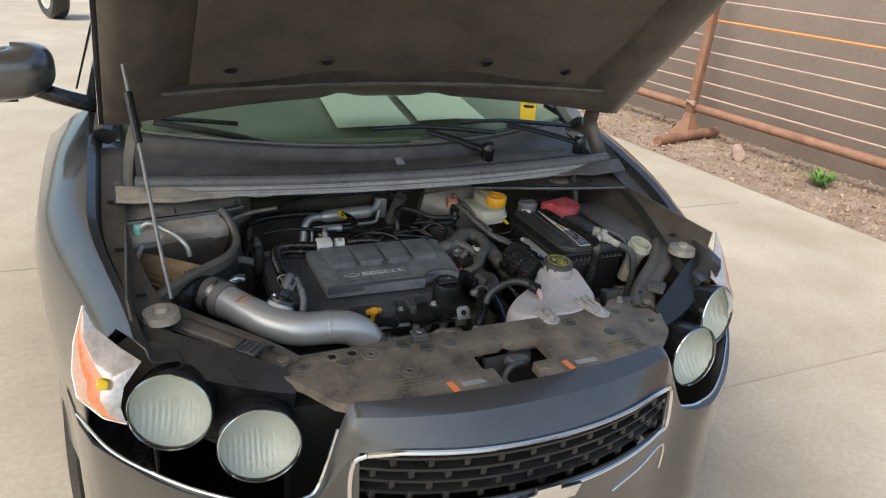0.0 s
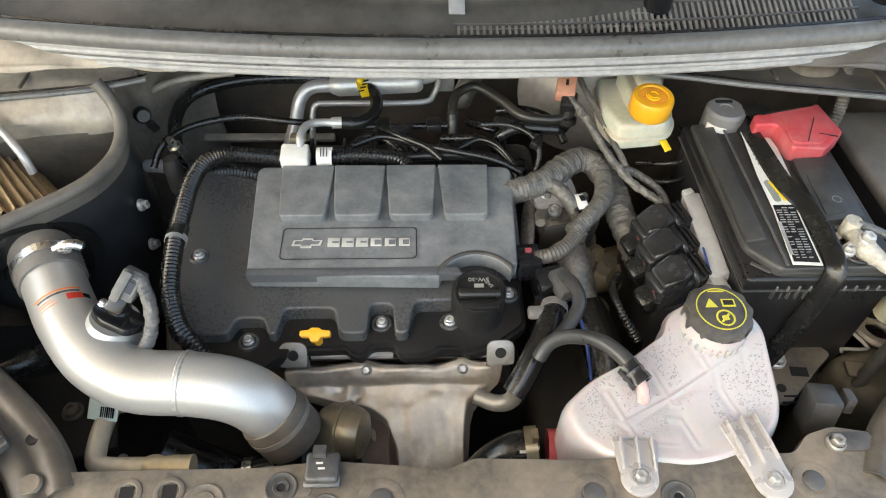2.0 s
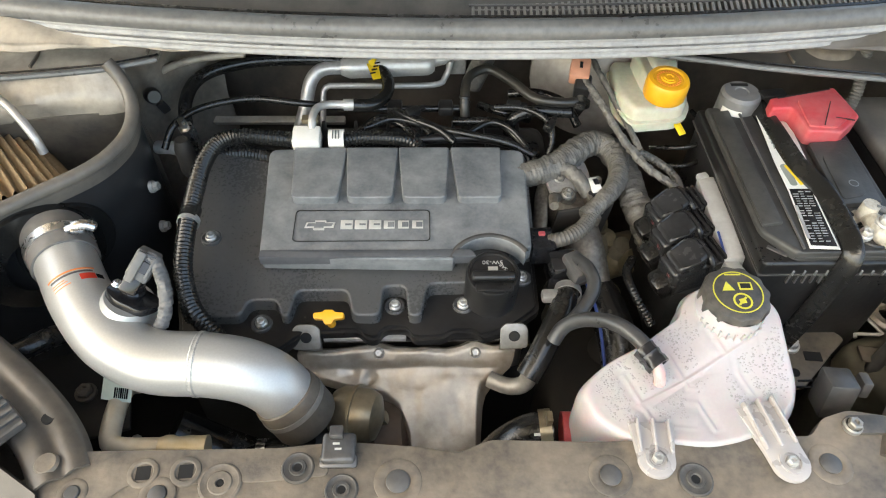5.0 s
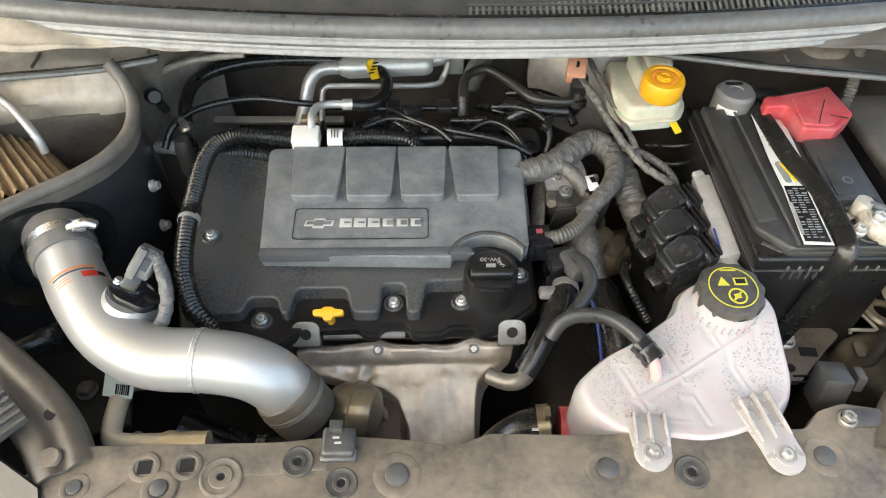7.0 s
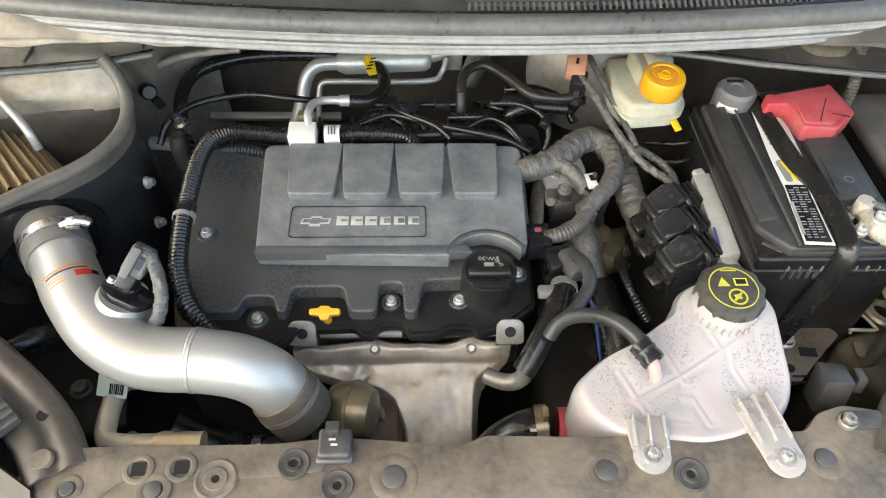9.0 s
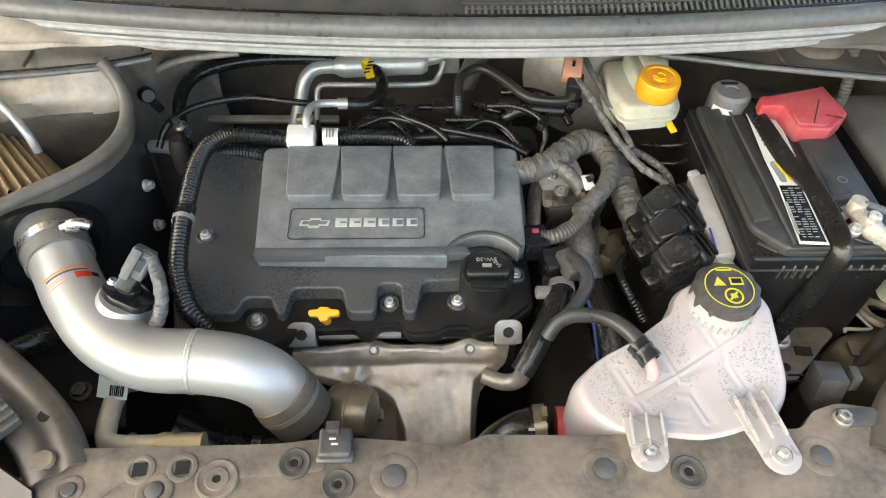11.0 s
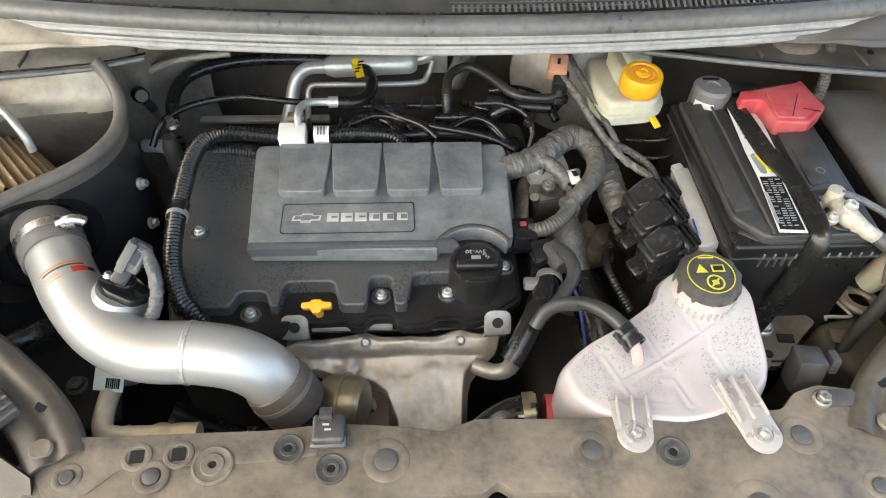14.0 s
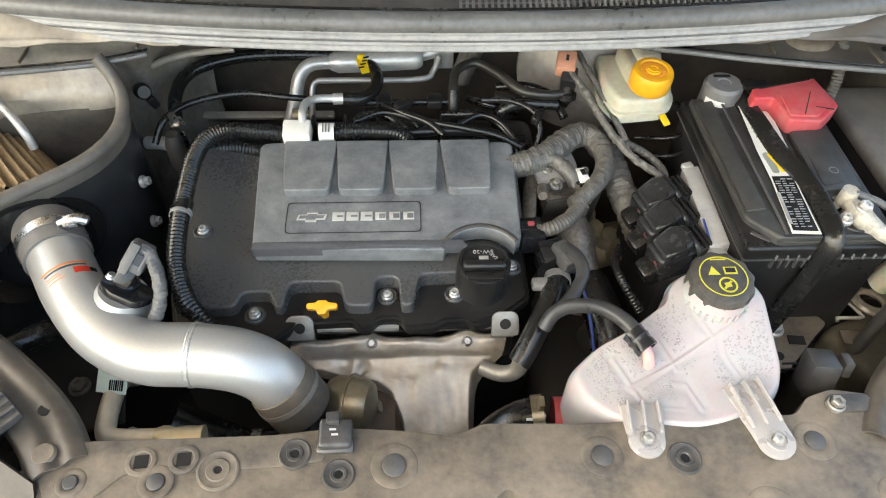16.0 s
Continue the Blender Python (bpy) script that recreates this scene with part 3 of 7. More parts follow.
part("stalk", tube([(-0.81, 0.96, 1.09), (-0.75, 0.95, 1.07), (-0.66, 0.96, 1.04)], 0.02, 12), gloss_black, mirror)

# open hood
HY, HZ, HA = 0.57, 1.10, radians(46)


def hood_pt(u, v, lift=0.0):
    """u: across, -1 to 1; v: along from the hinge to the nose, 0 to 1."""
    half = 0.66 - 0.06 * v - 0.2 * smoothstep(0.6, 1.0, v) * abs(u) ** 4
    d = 0.93 * v + (1 - u * u) * (0.13 * v - 0.06)
    up = (1 - u * u) * (0.115 - 0.07 * v) - 0.045 * v * v + lift - 0.03
    return (u * half, HY - d * math.cos(HA) + up * math.sin(HA), HZ + d * math.sin(HA) + up * math.cos(HA))


us, vs = steps(-1, 1, 30), steps(0, 1, 24)
hood = part("hood", sheet(lambda u, v: hood_pt(u, v, 0.03), us, vs, 0.003), paint, car, "open hood, dark underside up on a prop rod")


def inner_pt(u, v):
    rim = max(abs(u), abs(v * 2 - 1))
    rib = 0.022 * smoothstep(0.8, 0.86, rim) - 0.022 * smoothstep(0.95, 1.0, rim)
    rib -= 0.012 * math.exp(-((abs(u) - 0.45 * (0.4 + v)) / 0.05) ** 2)
    return hood_pt(u * 0.985, 0.01 + v * 0.98, 0.018 - rib)


part("inner_frame", sheet(inner_pt, steps(-1, 1, 60), steps(0, 1, 48), 0.002), surface("hood inner paint", (0.065, 0.058, 0.052), (0.11, 0.097, 0.085), 0.4, 0.2, 6, 100, 0.15, (0.28, 0.22, 0.17), 0.4), hood, "dusty painted inner frame")
part("liner", sheet(lambda u, v: hood_pt(u * 0.74, 0.15 + v * 0.66, -0.004 - 0.006 * math.cos(9 * u) * math.cos(8 * v)), steps(-1, 1, 40), steps(0, 1, 30), 0.006), insulation, hood, "dark felt liner")
for s in SIDES:
    hinge = part("hinge", tube([(s * 0.62, 0.52, 0.955), (s * 0.615, 0.57, 1.0), (s * 0.60, 0.60, 1.06), (s * 0.585, 0.58, 1.10)], 0.02, 8, flat=0.35), rail_paint, car, "dusty hood hinge")
    part("hinge_plate", box((0.05, 0.09, 0.006), pose(s * 0.62, 0.52, 0.965, 10), 0.002), rail_paint, hinge)
    bolt(hinge, (s * 0.61, 0.50, 0.972), 0.009, material=bay_paint)
part("liner_bead", tube([hood_pt(u, 0.10 + 0.06 * u * u, -0.012) for u in steps(-0.82, 0.82, 30)], 0.006, 8, 0.02), rail_paint, hood, "raised bead along the liner edge")
for u in (-0.62, -0.3, 0.3, 0.62):
    part("liner_clip", spin([(0, 0.004), (0.012, 0.003), (0.014, 0)], 16, Matrix.Translation(hood_pt(u, 0.2, -0.012)) @ pose(0, 0, 0, 140)), black_plastic, hood)
rod = part("prop_rod", tube([(-0.559, 0.17, 0.884), (-0.572, 0.235, 1.0), (-0.592, 0.36, 1.2), (-0.601, 0.40, 1.272)], 0.0036, 10), surface("grey steel rod", (0.2, 0.19, 0.18), (0.3, 0.29, 0.27), 0.45, 0.5), car, "thin steel prop rod")
part("rod_grip", tube([(-0.585, 0.315, 1.13), (-0.594, 0.365, 1.21)], 0.0075, 10), rubber, rod)

# windscreen, dash and cabin
def screen_pt(u, v):
    return (0.66 * u * (1 - 0.16 * v), 0.575 + 0.19 * u * u + 0.78 * v, 1.032 + 0.43 * v - 0.02 * u * u)


screen = part("windscreen", sheet(screen_pt, steps(-1, 1, 20), steps(0, 1, 12), 0.004), windscreen_glass, car, "green tinted windscreen")
screen.visible_shadow = False
dash = part("dashboard", sheet(lambda u, v: (0.62 * u, 0.63 + 0.16 * u * u + 0.5 * v, 1.03 + 0.04 * v), steps(-1, 1, 12), steps(0, 1, 8), 0.01), trim_dark, car, "dark dashboard top")
part("cabin_lining", box((1.3, 0.02, 0.9), pose(0, 2.2, 0.98)), trim_dark, car, "dim cabin")
part("roof", sheet(lambda u, v: (0.60 * u, 1.42 + 1.9 * v, 1.46 + 0.05 * math.sin(math.pi * (0.15 + 0.85 * v)) - 0.06 * v + 0.02 * (1 - u * u)), steps(-1, 1, 10), steps(0, 1, 10), 0.02), paint, car)
part("tailgate", sheet(lambda u, v: ((0.74 - 0.14 * v) * u, 3.52 - 0.22 * v ** 2 - 0.05 * u * u, 0.42 + 1.0 * v), steps(-1, 1, 10), steps(0, 1, 10), 0.02), paint, car)
for s in SIDES:
    part("door", sheet(lambda y, v: (s * (0.80 - 0.06 * (2 * v - 0.9) ** 2), y, 0.28 + 0.70 * v), steps(0.985, 2.0, 10), steps(0, 1, 10), 0.02), paint, car)
    part("rear_quarter", sheet(lambda y, v: (s * (0.80 - 0.06 * (2 * v - 0.9) ** 2 - 0.10 * smoothstep(3.0, 3.5, y)), y, 0.28 + 0.70 * v), steps(2.01, 3.5, 14), steps(0, 1, 10), 0.02), paint, car)
    part("side_window", sheet(lambda y, v: (s * (0.76 - 0.15 * v), y, 0.985 + 0.46 * v), steps(1.45, 3.3, 6), steps(0, 1, 4), 0.006), gloss_black, car, "dark side glass")
    for wy in (0.64, 3.0):
        wheel_part = part("wheel", spin([(0.0, 0.05), (0.06, 0.06), (0.17, 0.04), (0.195, 0.07), (0.2, 0.08), (0.2, -0.09), (0, -0.09)], 36, pose(s * 0.705, wy, 0.30, 0, s * 90, 0)), tube_alu, car, "silver wheel rim")
        part("tyre", spin([(0.2, -0.09), (0.27, -0.095), (0.298, -0.075), (0.302, 0.0), (0.298, 0.075), (0.27, 0.095), (0.2, 0.09)], 40, pose(s * 0.705, wy, 0.30, 0, s * 90, 0)), rubber, wheel_part, "black tyre")
    part("pillar", tube([(s * 0.66, 0.76, 1.02), (s * 0.61, 1.08, 1.22), (s * 0.56, 1.45, 1.45)], 0.028, 8, 0.04), paint, car)
for x0, x1, y0, y1 in ((-0.125, 0.078, 0.66, 0.95), (0.11, 0.312, 0.70, 0.96)):
    sh = thing("paper_sheet", "white paper sheet lying on the dashboard under glass", "paper", ((x0 + x1) / 2, (y0 + y1) / 2, 1.05), "papers on the dashboard")
    part("sheet", sheet(lambda u, v: (x0 + (x1 - x0) * u + 0.02 * v, y0 + (y1 - y0) * v, 1.052 + 0.035 * (y0 + (y1 - y0) * v - 0.66) / 0.5 + 0.003 * math.sin(3 * u)), steps(0, 1, 6), steps(0, 1, 6), 0.001), paper, sh)
tag = thing("warning_card", "yellow and black card standing at the edge of the dashboard", "card", (0.46, 0.72, 1.04))
part("card", box((0.045, 0.004, 0.09), pose(0.46, 0.72, 1.085, -20, 0, -20), 0.001), tag_yellow, tag)
for k in range(3):
    part("print", box((0.03, 0.001, 0.007), pose(0.46, 0.7165, 1.068 + 0.016 * k, -20, 0, -20)), gloss_black, tag)

# cowl: seal, lip, plastic cover, air grille and wipers
def cowl_y(x):
    return 0.446 + 0.16 * abs(x) ** 2


CX = steps(-0.60, 0.60, 40)
cowl = part("cowl_cover", sheet(lambda x, v: (x, cowl_y(x) + 0.01 + v * (0.12 + 0.4 * x * x), 0.985 - 0.018 * smoothstep(0, 0.2, v) + 0.03 * smoothstep(0.25, 0.7, v) + 0.03 * smoothstep(0.72, 0.85, v)), CX, steps(0, 1, 24), 0.004), cowl_plastic, car, "black plastic cowl cover below the windscreen")
part("hood_seal", tube([(x, cowl_y(x), 0.990) for x in CX], 0.0135, 16, 0.02), seal_rubber, cowl, "grey rubber hood seal")
part("seal_lip", sheet(lambda x, v: (x, cowl_y(x) - 0.010 - 0.007 * v - 0.0016 * abs(math.sin(4 * math.pi * v)), 0.987 - 0.024 * v), CX, steps(0, 1, 32), 0.003), seal_light, cowl, "ribbed light grey lip under the seal")
for v in (0.03, 0.5):
    part("seal_groove", tube([(x, cowl_y(x) - 0.0108 - 0.007 * v, 0.987 - 0.024 * v) for x in CX], 0.0011, 6, 0.02), seal_rubber, cowl)
part("seal_edge", tube([(x, cowl_y(x) + 0.0158, 0.9975) for x in CX], 0.0024, 6, 0.02), rubber, cowl)
# shelves under both ends of the cowl, with a pale edge strip, shoulder and wall
for s, EDGE in ((-1, [(-0.64, 0.435), (-0.547, 0.448), (-0.499, 0.455), (-0.448, 0.464), (-0.399, 0.482), (-0.388, 0.487)]), (1, [(0.20, 0.508), (0.235, 0.499), (0.296, 0.486), (0.36, 0.471), (0.457, 0.454), (0.552, 0.439), (0.64, 0.428)])):
    EX, EY = [p[0] for p in EDGE], [p[1] for p in EDGE]
    xs_ = steps(EX[0], EX[-1], 40)
    # The right shelf gets a darker paint than the left.
    shelf = part("cowl_shelf", sheet(lambda x, v: (x, float(np.interp(x, EX, EY)) * (1 - v) + 0.56 * v, 0.925 + 0.012 * v + 0.004 * smoothstep(0.35, 0.45, v) + 0.0015 * math.sin(40 * x + 9 * v)), xs_, steps(0, 1, 16), 0.003), bay_paint if s < 0 else right_cowl_paint, cowl, "dusty painted shelf under the cowl")
    part("edge_strip", tube([(x, float(np.interp(x, EX, EY)) - 0.001, 0.926) for x in xs_], 0.0036, 8, 0.01), seal_rubber, shelf, "grey edge strip")
    # Thin black tube drawn as the shadow line behind the strip.
    part("edge_shadow", tube([(x, float(np.interp(x, EX, EY)) + 0.007, 0.928) for x in xs_], 0.0012, 6, 0.01), rubber, shelf)
    prof = ((0.004, 0.922), (0.0, 0.915), (-0.01, 0.908), (-0.018, 0.9), (-0.021, 0.89), (-0.018, 0.876))
    low_prof = ((-0.0185, 0.879), (-0.014, 0.864), (-0.006, 0.84), (0.0, 0.78), (0.0, 0.6))
    xw = [x for x in xs_ if x < -0.425]
    if s < 0:
        part("shoulder", sheet(lambda x, k: (x, float(np.interp(x, EX, EY)) + prof[int(k)][0] + 0.003 * math.sin(31 * x + k), prof[int(k)][1]), xw, list(range(len(prof))), 0.003), bay_paint, shelf, "dusty rounded shoulder of the bay wall")
        # Wall skin is darker than the shoulder above it.
        part("wall_skin", sheet(lambda x, k: (x, float(np.interp(x, EX, EY)) + low_prof[int(k)][0] + (0.003 * math.sin(31 * x + k) + 0.006 * noise.noise((x * 22, k, 0.3))) * (k > 0), low_prof[int(k)][1]), steps(-0.64, -0.425, 40), list(range(len(low_prof))), 0.003), surface("darker bay paint", (0.06, 0.053, 0.046), (0.13, 0.115, 0.098), 0.42, 0.1, 13, 120, 0.4, (0.24, 0.195, 0.145), 0.55), shelf, "darker lower skin of the bay wall")
    for k in range(2):
        x = s * (0.40 + 0.13 * k)
        part("shelf_rib", box((0.003, 0.05, 0.004), pose(x, float(np.interp(x, EX, EY)) + 0.035, 0.931), 0.001), rail_paint, shelf)
    if s > 0:
        part("grommet", spin([(0.0, 0.004), (0.02, 0.005), (0.03, 0.004), (0.034, 0.001), (0.038, -0.002)], 32, pose(0.456, 0.516, 0.938, 12)), dusty_plastic, shelf, "round dusty rubber grommet")
        part("shelf_hole", spin([(0, 0.0005), (0.004, 0.0005), (0.0042, -0.001)], 16, pose(0.545, 0.479, 0.934, 8)), painted_depth, shelf)
for s in SIDES:
    def flange_pt(q, v, s=s):
        x = 0.33 + 0.31 * q
        b = smoothstep(0.2, 0.75, q)
        return (s * x, cowl_y(x) - 0.0135 - (0.004 + 0.034 * b) * v, 0.9665 + 0.0195 * b - (0.003 + 0.019 * b) * v ** 1.4 + 0.0012 * math.sin(22 * q + 4 * v) + 0.002 * math.exp(-((v - 0.86) / 0.06) ** 2) * b)
    # Right flange coloured darker than its left twin.
    part("end_flange", sheet(flange_pt, steps(0, 1, 30), steps(0, 1, 24), 0.003), bay_paint if s < 0 else right_cowl_paint, cowl, "dusty painted end of the cowl flange")
# Light grey tube laid along the cowl edge to paint in its highlight.
part("cowl_edge_glint", tube([(x, cowl_y(x) + 0.01 + 0.97 * (0.12 + 0.4 * x * x), 1.03) for x in CX], 0.004, 8, 0.02), seal_rubber, cowl, "grey tube added as the highlight on the cowl edge")
slat_mat = surface("dusty slat plastic", (0.12, 0.117, 0.11), (0.22, 0.214, 0.20), 0.45, 0, 20, 140, 0.2, (0.32, 0.3, 0.27), 0.4)
for i in range(66):
    x = -0.0 + 0.0078 * i
    part("grille_slat", box((0.0034, 0.06, 0.008), pose(x, cowl_y(x) + 0.068, 0.979, 18), 0.0), slat_mat, cowl)
web_v, web_f = [], []
for i in range(34):
    x = 0.0039 + 0.0078 * i
    for k in range(3):
        y = cowl_y(x) + 0.046 + 0.019 * k
        for sx in SIDES:
            m = pose(x + 0.0018 * sx, y, 0.9795 + 0.33 * (y - cowl_y(x) - 0.068), 18, 0, 40 * sx)
            n0 = len(web_v)
            web_v += [m @ Vector((0.0024 * a, 0.0008 * b, 0.002 * c)) for a in SIDES for b in SIDES for c in SIDES]
            web_f += [tuple(n0 + q for q in f) for f in ((0, 1, 3, 2), (4, 6, 7, 5), (0, 4, 5, 1), (2, 3, 7, 6), (0, 2, 6, 4), (1, 5, 7, 3))]
web_mesh = bpy.data.meshes.new("grille_web")
web_mesh.from_pydata(web_v, [], web_f)
bm = bmesh.new()
bm.from_mesh(web_mesh)
bpy.data.meshes.remove(web_mesh)
part("grille_web", bm, slat_mat, cowl, "fine chevron webs between the slats", smooth=False)
# Black sheet standing in for the dark below the slats.
part("grille_back", sheet(lambda x, v: (x, cowl_y(x) + 0.036 + 0.066 * v, 0.9665 + 0.021 * v), steps(-0.005, 0.515, 18), [0, 1], 0.002), painted_depth, cowl)
for v in (0.04, 0.068, 0.096):
    part("grille_rail", tube([(x, cowl_y(x) + v, 0.974 + (v - 0.04) * 0.33) for x in steps(-0.005, 0.515, 18)], 0.0018, 6, 0.03), grey_plastic, cowl)
part("cowl_label", box((0.02, 0.028, 0.0015), pose(-0.002, 0.531, 1.0, 20), 0.0005), surface("grey sticker", (0.3, 0.3, 0.31), (0.4, 0.4, 0.41), 0.5), cowl)
for px, py, ex, ey in ((0.251, 0.55, 0.09, 0.60), (0.56, 0.58, 0.35, 0.64), (-0.26, 0.655, -0.55, 0.75)):
    wiper = part("wiper", tube([(px, py, 1.01), ((px + ex) / 2, (py + ey) / 2, 1.035), (ex, ey, 1.055)], 0.009, 10, flat=0.6), black_plastic, car, "black wiper arm")
    if px > 0:
        part("pivot", spin([(0, 0.02), (0.012, 0.02), (0.016, 0.016), (0.018, 0), (0.018, -0.03), (0, -0.03)], 18, pose(px, py, 1.012)), gloss_black, wiper)
    part("blade", tube([(ex + 0.16 * (px - ex) / abs(px - ex) * 1.2, ey - 0.02, 1.05), (ex, ey + 0.01, 1.062), (ex - 0.14 * (1 if px > 0 else 0.2), ey + 0.012, 1.06)], 0.006, 8, 0.02), rubber, wiper)

# bay: firewall, sides, floor and upper rails
bay = thing("engine_bay", "dusty painted engine bay walls and a floor coloured dark as shade", "car bay", (0, 0.3, 0.3), kind="structure")
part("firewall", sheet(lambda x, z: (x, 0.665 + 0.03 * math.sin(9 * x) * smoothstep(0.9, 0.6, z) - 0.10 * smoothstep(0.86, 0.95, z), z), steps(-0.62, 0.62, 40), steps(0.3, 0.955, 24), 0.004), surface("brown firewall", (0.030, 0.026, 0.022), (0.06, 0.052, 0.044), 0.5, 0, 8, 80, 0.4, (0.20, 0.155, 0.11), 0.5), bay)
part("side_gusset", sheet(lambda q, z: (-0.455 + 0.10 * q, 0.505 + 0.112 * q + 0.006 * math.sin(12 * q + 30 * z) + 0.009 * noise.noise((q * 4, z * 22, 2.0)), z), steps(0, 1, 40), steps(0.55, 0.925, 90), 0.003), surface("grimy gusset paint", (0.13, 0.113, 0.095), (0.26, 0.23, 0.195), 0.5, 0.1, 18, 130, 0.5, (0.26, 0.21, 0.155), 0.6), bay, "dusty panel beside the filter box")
part("wall_flange", tube([(-0.427, 0.535, 0.852), (-0.4237, 0.545, 0.8606), (-0.4025, 0.548, 0.8735), (-0.378, 0.55, 0.881), (-0.35, 0.552, 0.886), (-0.30, 0.556, 0.889)], 0.0048, 10, crumple=0.1), bay_paint, bay, "dusty folded seam on the bay wall")
part("wall_ledge", box((0.22, 0.012, 0.012), pose(-0.29, 0.59, 0.752, 30), 0.003), bay_paint, bay)
# Floor colour carries the darkness at the bottom of the bay.
part("bay_floor", box((1.0, 0.2, 0.01), pose(0, 0.0, 0.36)), painted_depth, bay)
part("bay_floor", box((1.26, 0.6, 0.01), pose(0, 0.385, 0.365)), painted_depth, bay)
for s in SIDES:
    part("inner_wing", sheet(lambda y, z: (s * (0.60 + 0.02 * math.sin(6 * y) * smoothstep(0.85, 0.7, z) + 0.03 * smoothstep(0.8, 0.91, z)), y, z), steps(0.1, 0.70, 20), steps(0.3, 0.93, 14), 0.004), rail_paint, bay)
    # upper rail from the fender to the radiator support
    RAIL = curve_points([(s * 0.60, 0.215, 0.86), (s * 0.54, 0.15, 0.85), (s * 0.475, 0.103, 0.835), (s * 0.43, 0.067, 0.825), (s * 0.40, 0.035, 0.82), (s * 0.378, 0.0, 0.819)], 0.01)

    def rail_pt(i, v, s=s, line=RAIL):
        i = int(i)
        d = (line[min(i + 1, len(line) - 1)] - line[max(i - 1, 0)]).normalized()
        across = Vector((-d.y, d.x, 0)).normalized() * s
        dent = 0.006 * math.exp(-((v - 0.1) / 0.25) ** 2)
        return line[i] - across * (0.029 * v) + Vector((0, 0, 0.010 * (1 - v * v) - dent - 0.05 * max(0.0, abs(v) - 0.85)))
    rail = part("upper_rail", sheet(rail_pt, list(range(len(RAIL))), steps(-1, 1, 24), 0.003), rail_paint, bay, "dusty curved upper rail")
    part("rail_hole", spin([(0, 0.0008), (0.006, 0.0008), (0.0062, -0.001)], 18, pose(s * 0.405, 0.055, 0.8275)), painted_depth, rail)
    part("rail_plug", spin([(0, 0.002), (0.009, 0.0018), (0.011, -0.001)], 20, pose(s * 0.392, 0.012, 0.8265)), dusty_plastic, rail)
    stop = part("hood_stop", spin([(0, 0.012), (0.011, 0.012), (0.013, 0.004), (0.03, 0.002), (0.032, -0.012), (0, -0.012)], 20, pose(s * 0.578, 0.13, 0.882)), bay_paint, bay, "rubber hood stop on a dusty plate")
    pad = part("rail_pad", box((0.04, 0.036, 0.01), pose(s * 0.443, 0.045, 0.836, 0, 0, s * 42), 0.004), grey_plastic, bay, "ribbed grey pad")
    for k in range(5):
        part("pad_rib", box((0.003, 0.033, 0.004), pose(s * 0.443, 0.045, 0.8415, 0, 0, s * 42) @ pose(-0.02 + 0.01 * k, 0, 0)), grey_plastic, pad)

# radiator support cover with its T-shaped opening
outline = [(-0.372, 0.027), (-0.20, 0.028), (-0.135, 0.034), (-0.064, 0.028), (-0.03, 0.022), (0.0, 0.034), (0.09, 0.031), (0.30, 0.034), (0.318, 0.052), (0.345, 0.06), (0.39, 0.052), (0.41, 0.03), (0.405, -0.02), (0.37, -0.09), (0.335, -0.118), (0.3, -0.142), (0.2, -0.153), (0.1, -0.163), (0.036, -0.167), (0.036, -0.108), (0.084, -0.108), (0.084, -0.041), (0.03, -0.040), (0.016, -0.029), (0.002, -0.040), (-0.062, -0.041), (-0.062, -0.104), (-0.042, -0.104), (-0.042, -0.167), (-0.1, -0.163), (-0.2, -0.153), (-0.3, -0.142), (-0.335, -0.118), (-0.372, -0.06), (-0.415, -0.01), (-0.415, 0.0)]
support = thing("radiator_cover", "dusty grey plastic radiator support cover with clips and openings", "cover", (0, -0.05, 0.8))


part("cover_plate", slab(rounded(outline, 0.006, 3), 0.80, 0.818, 0.003, 2), dusty_plastic, support)


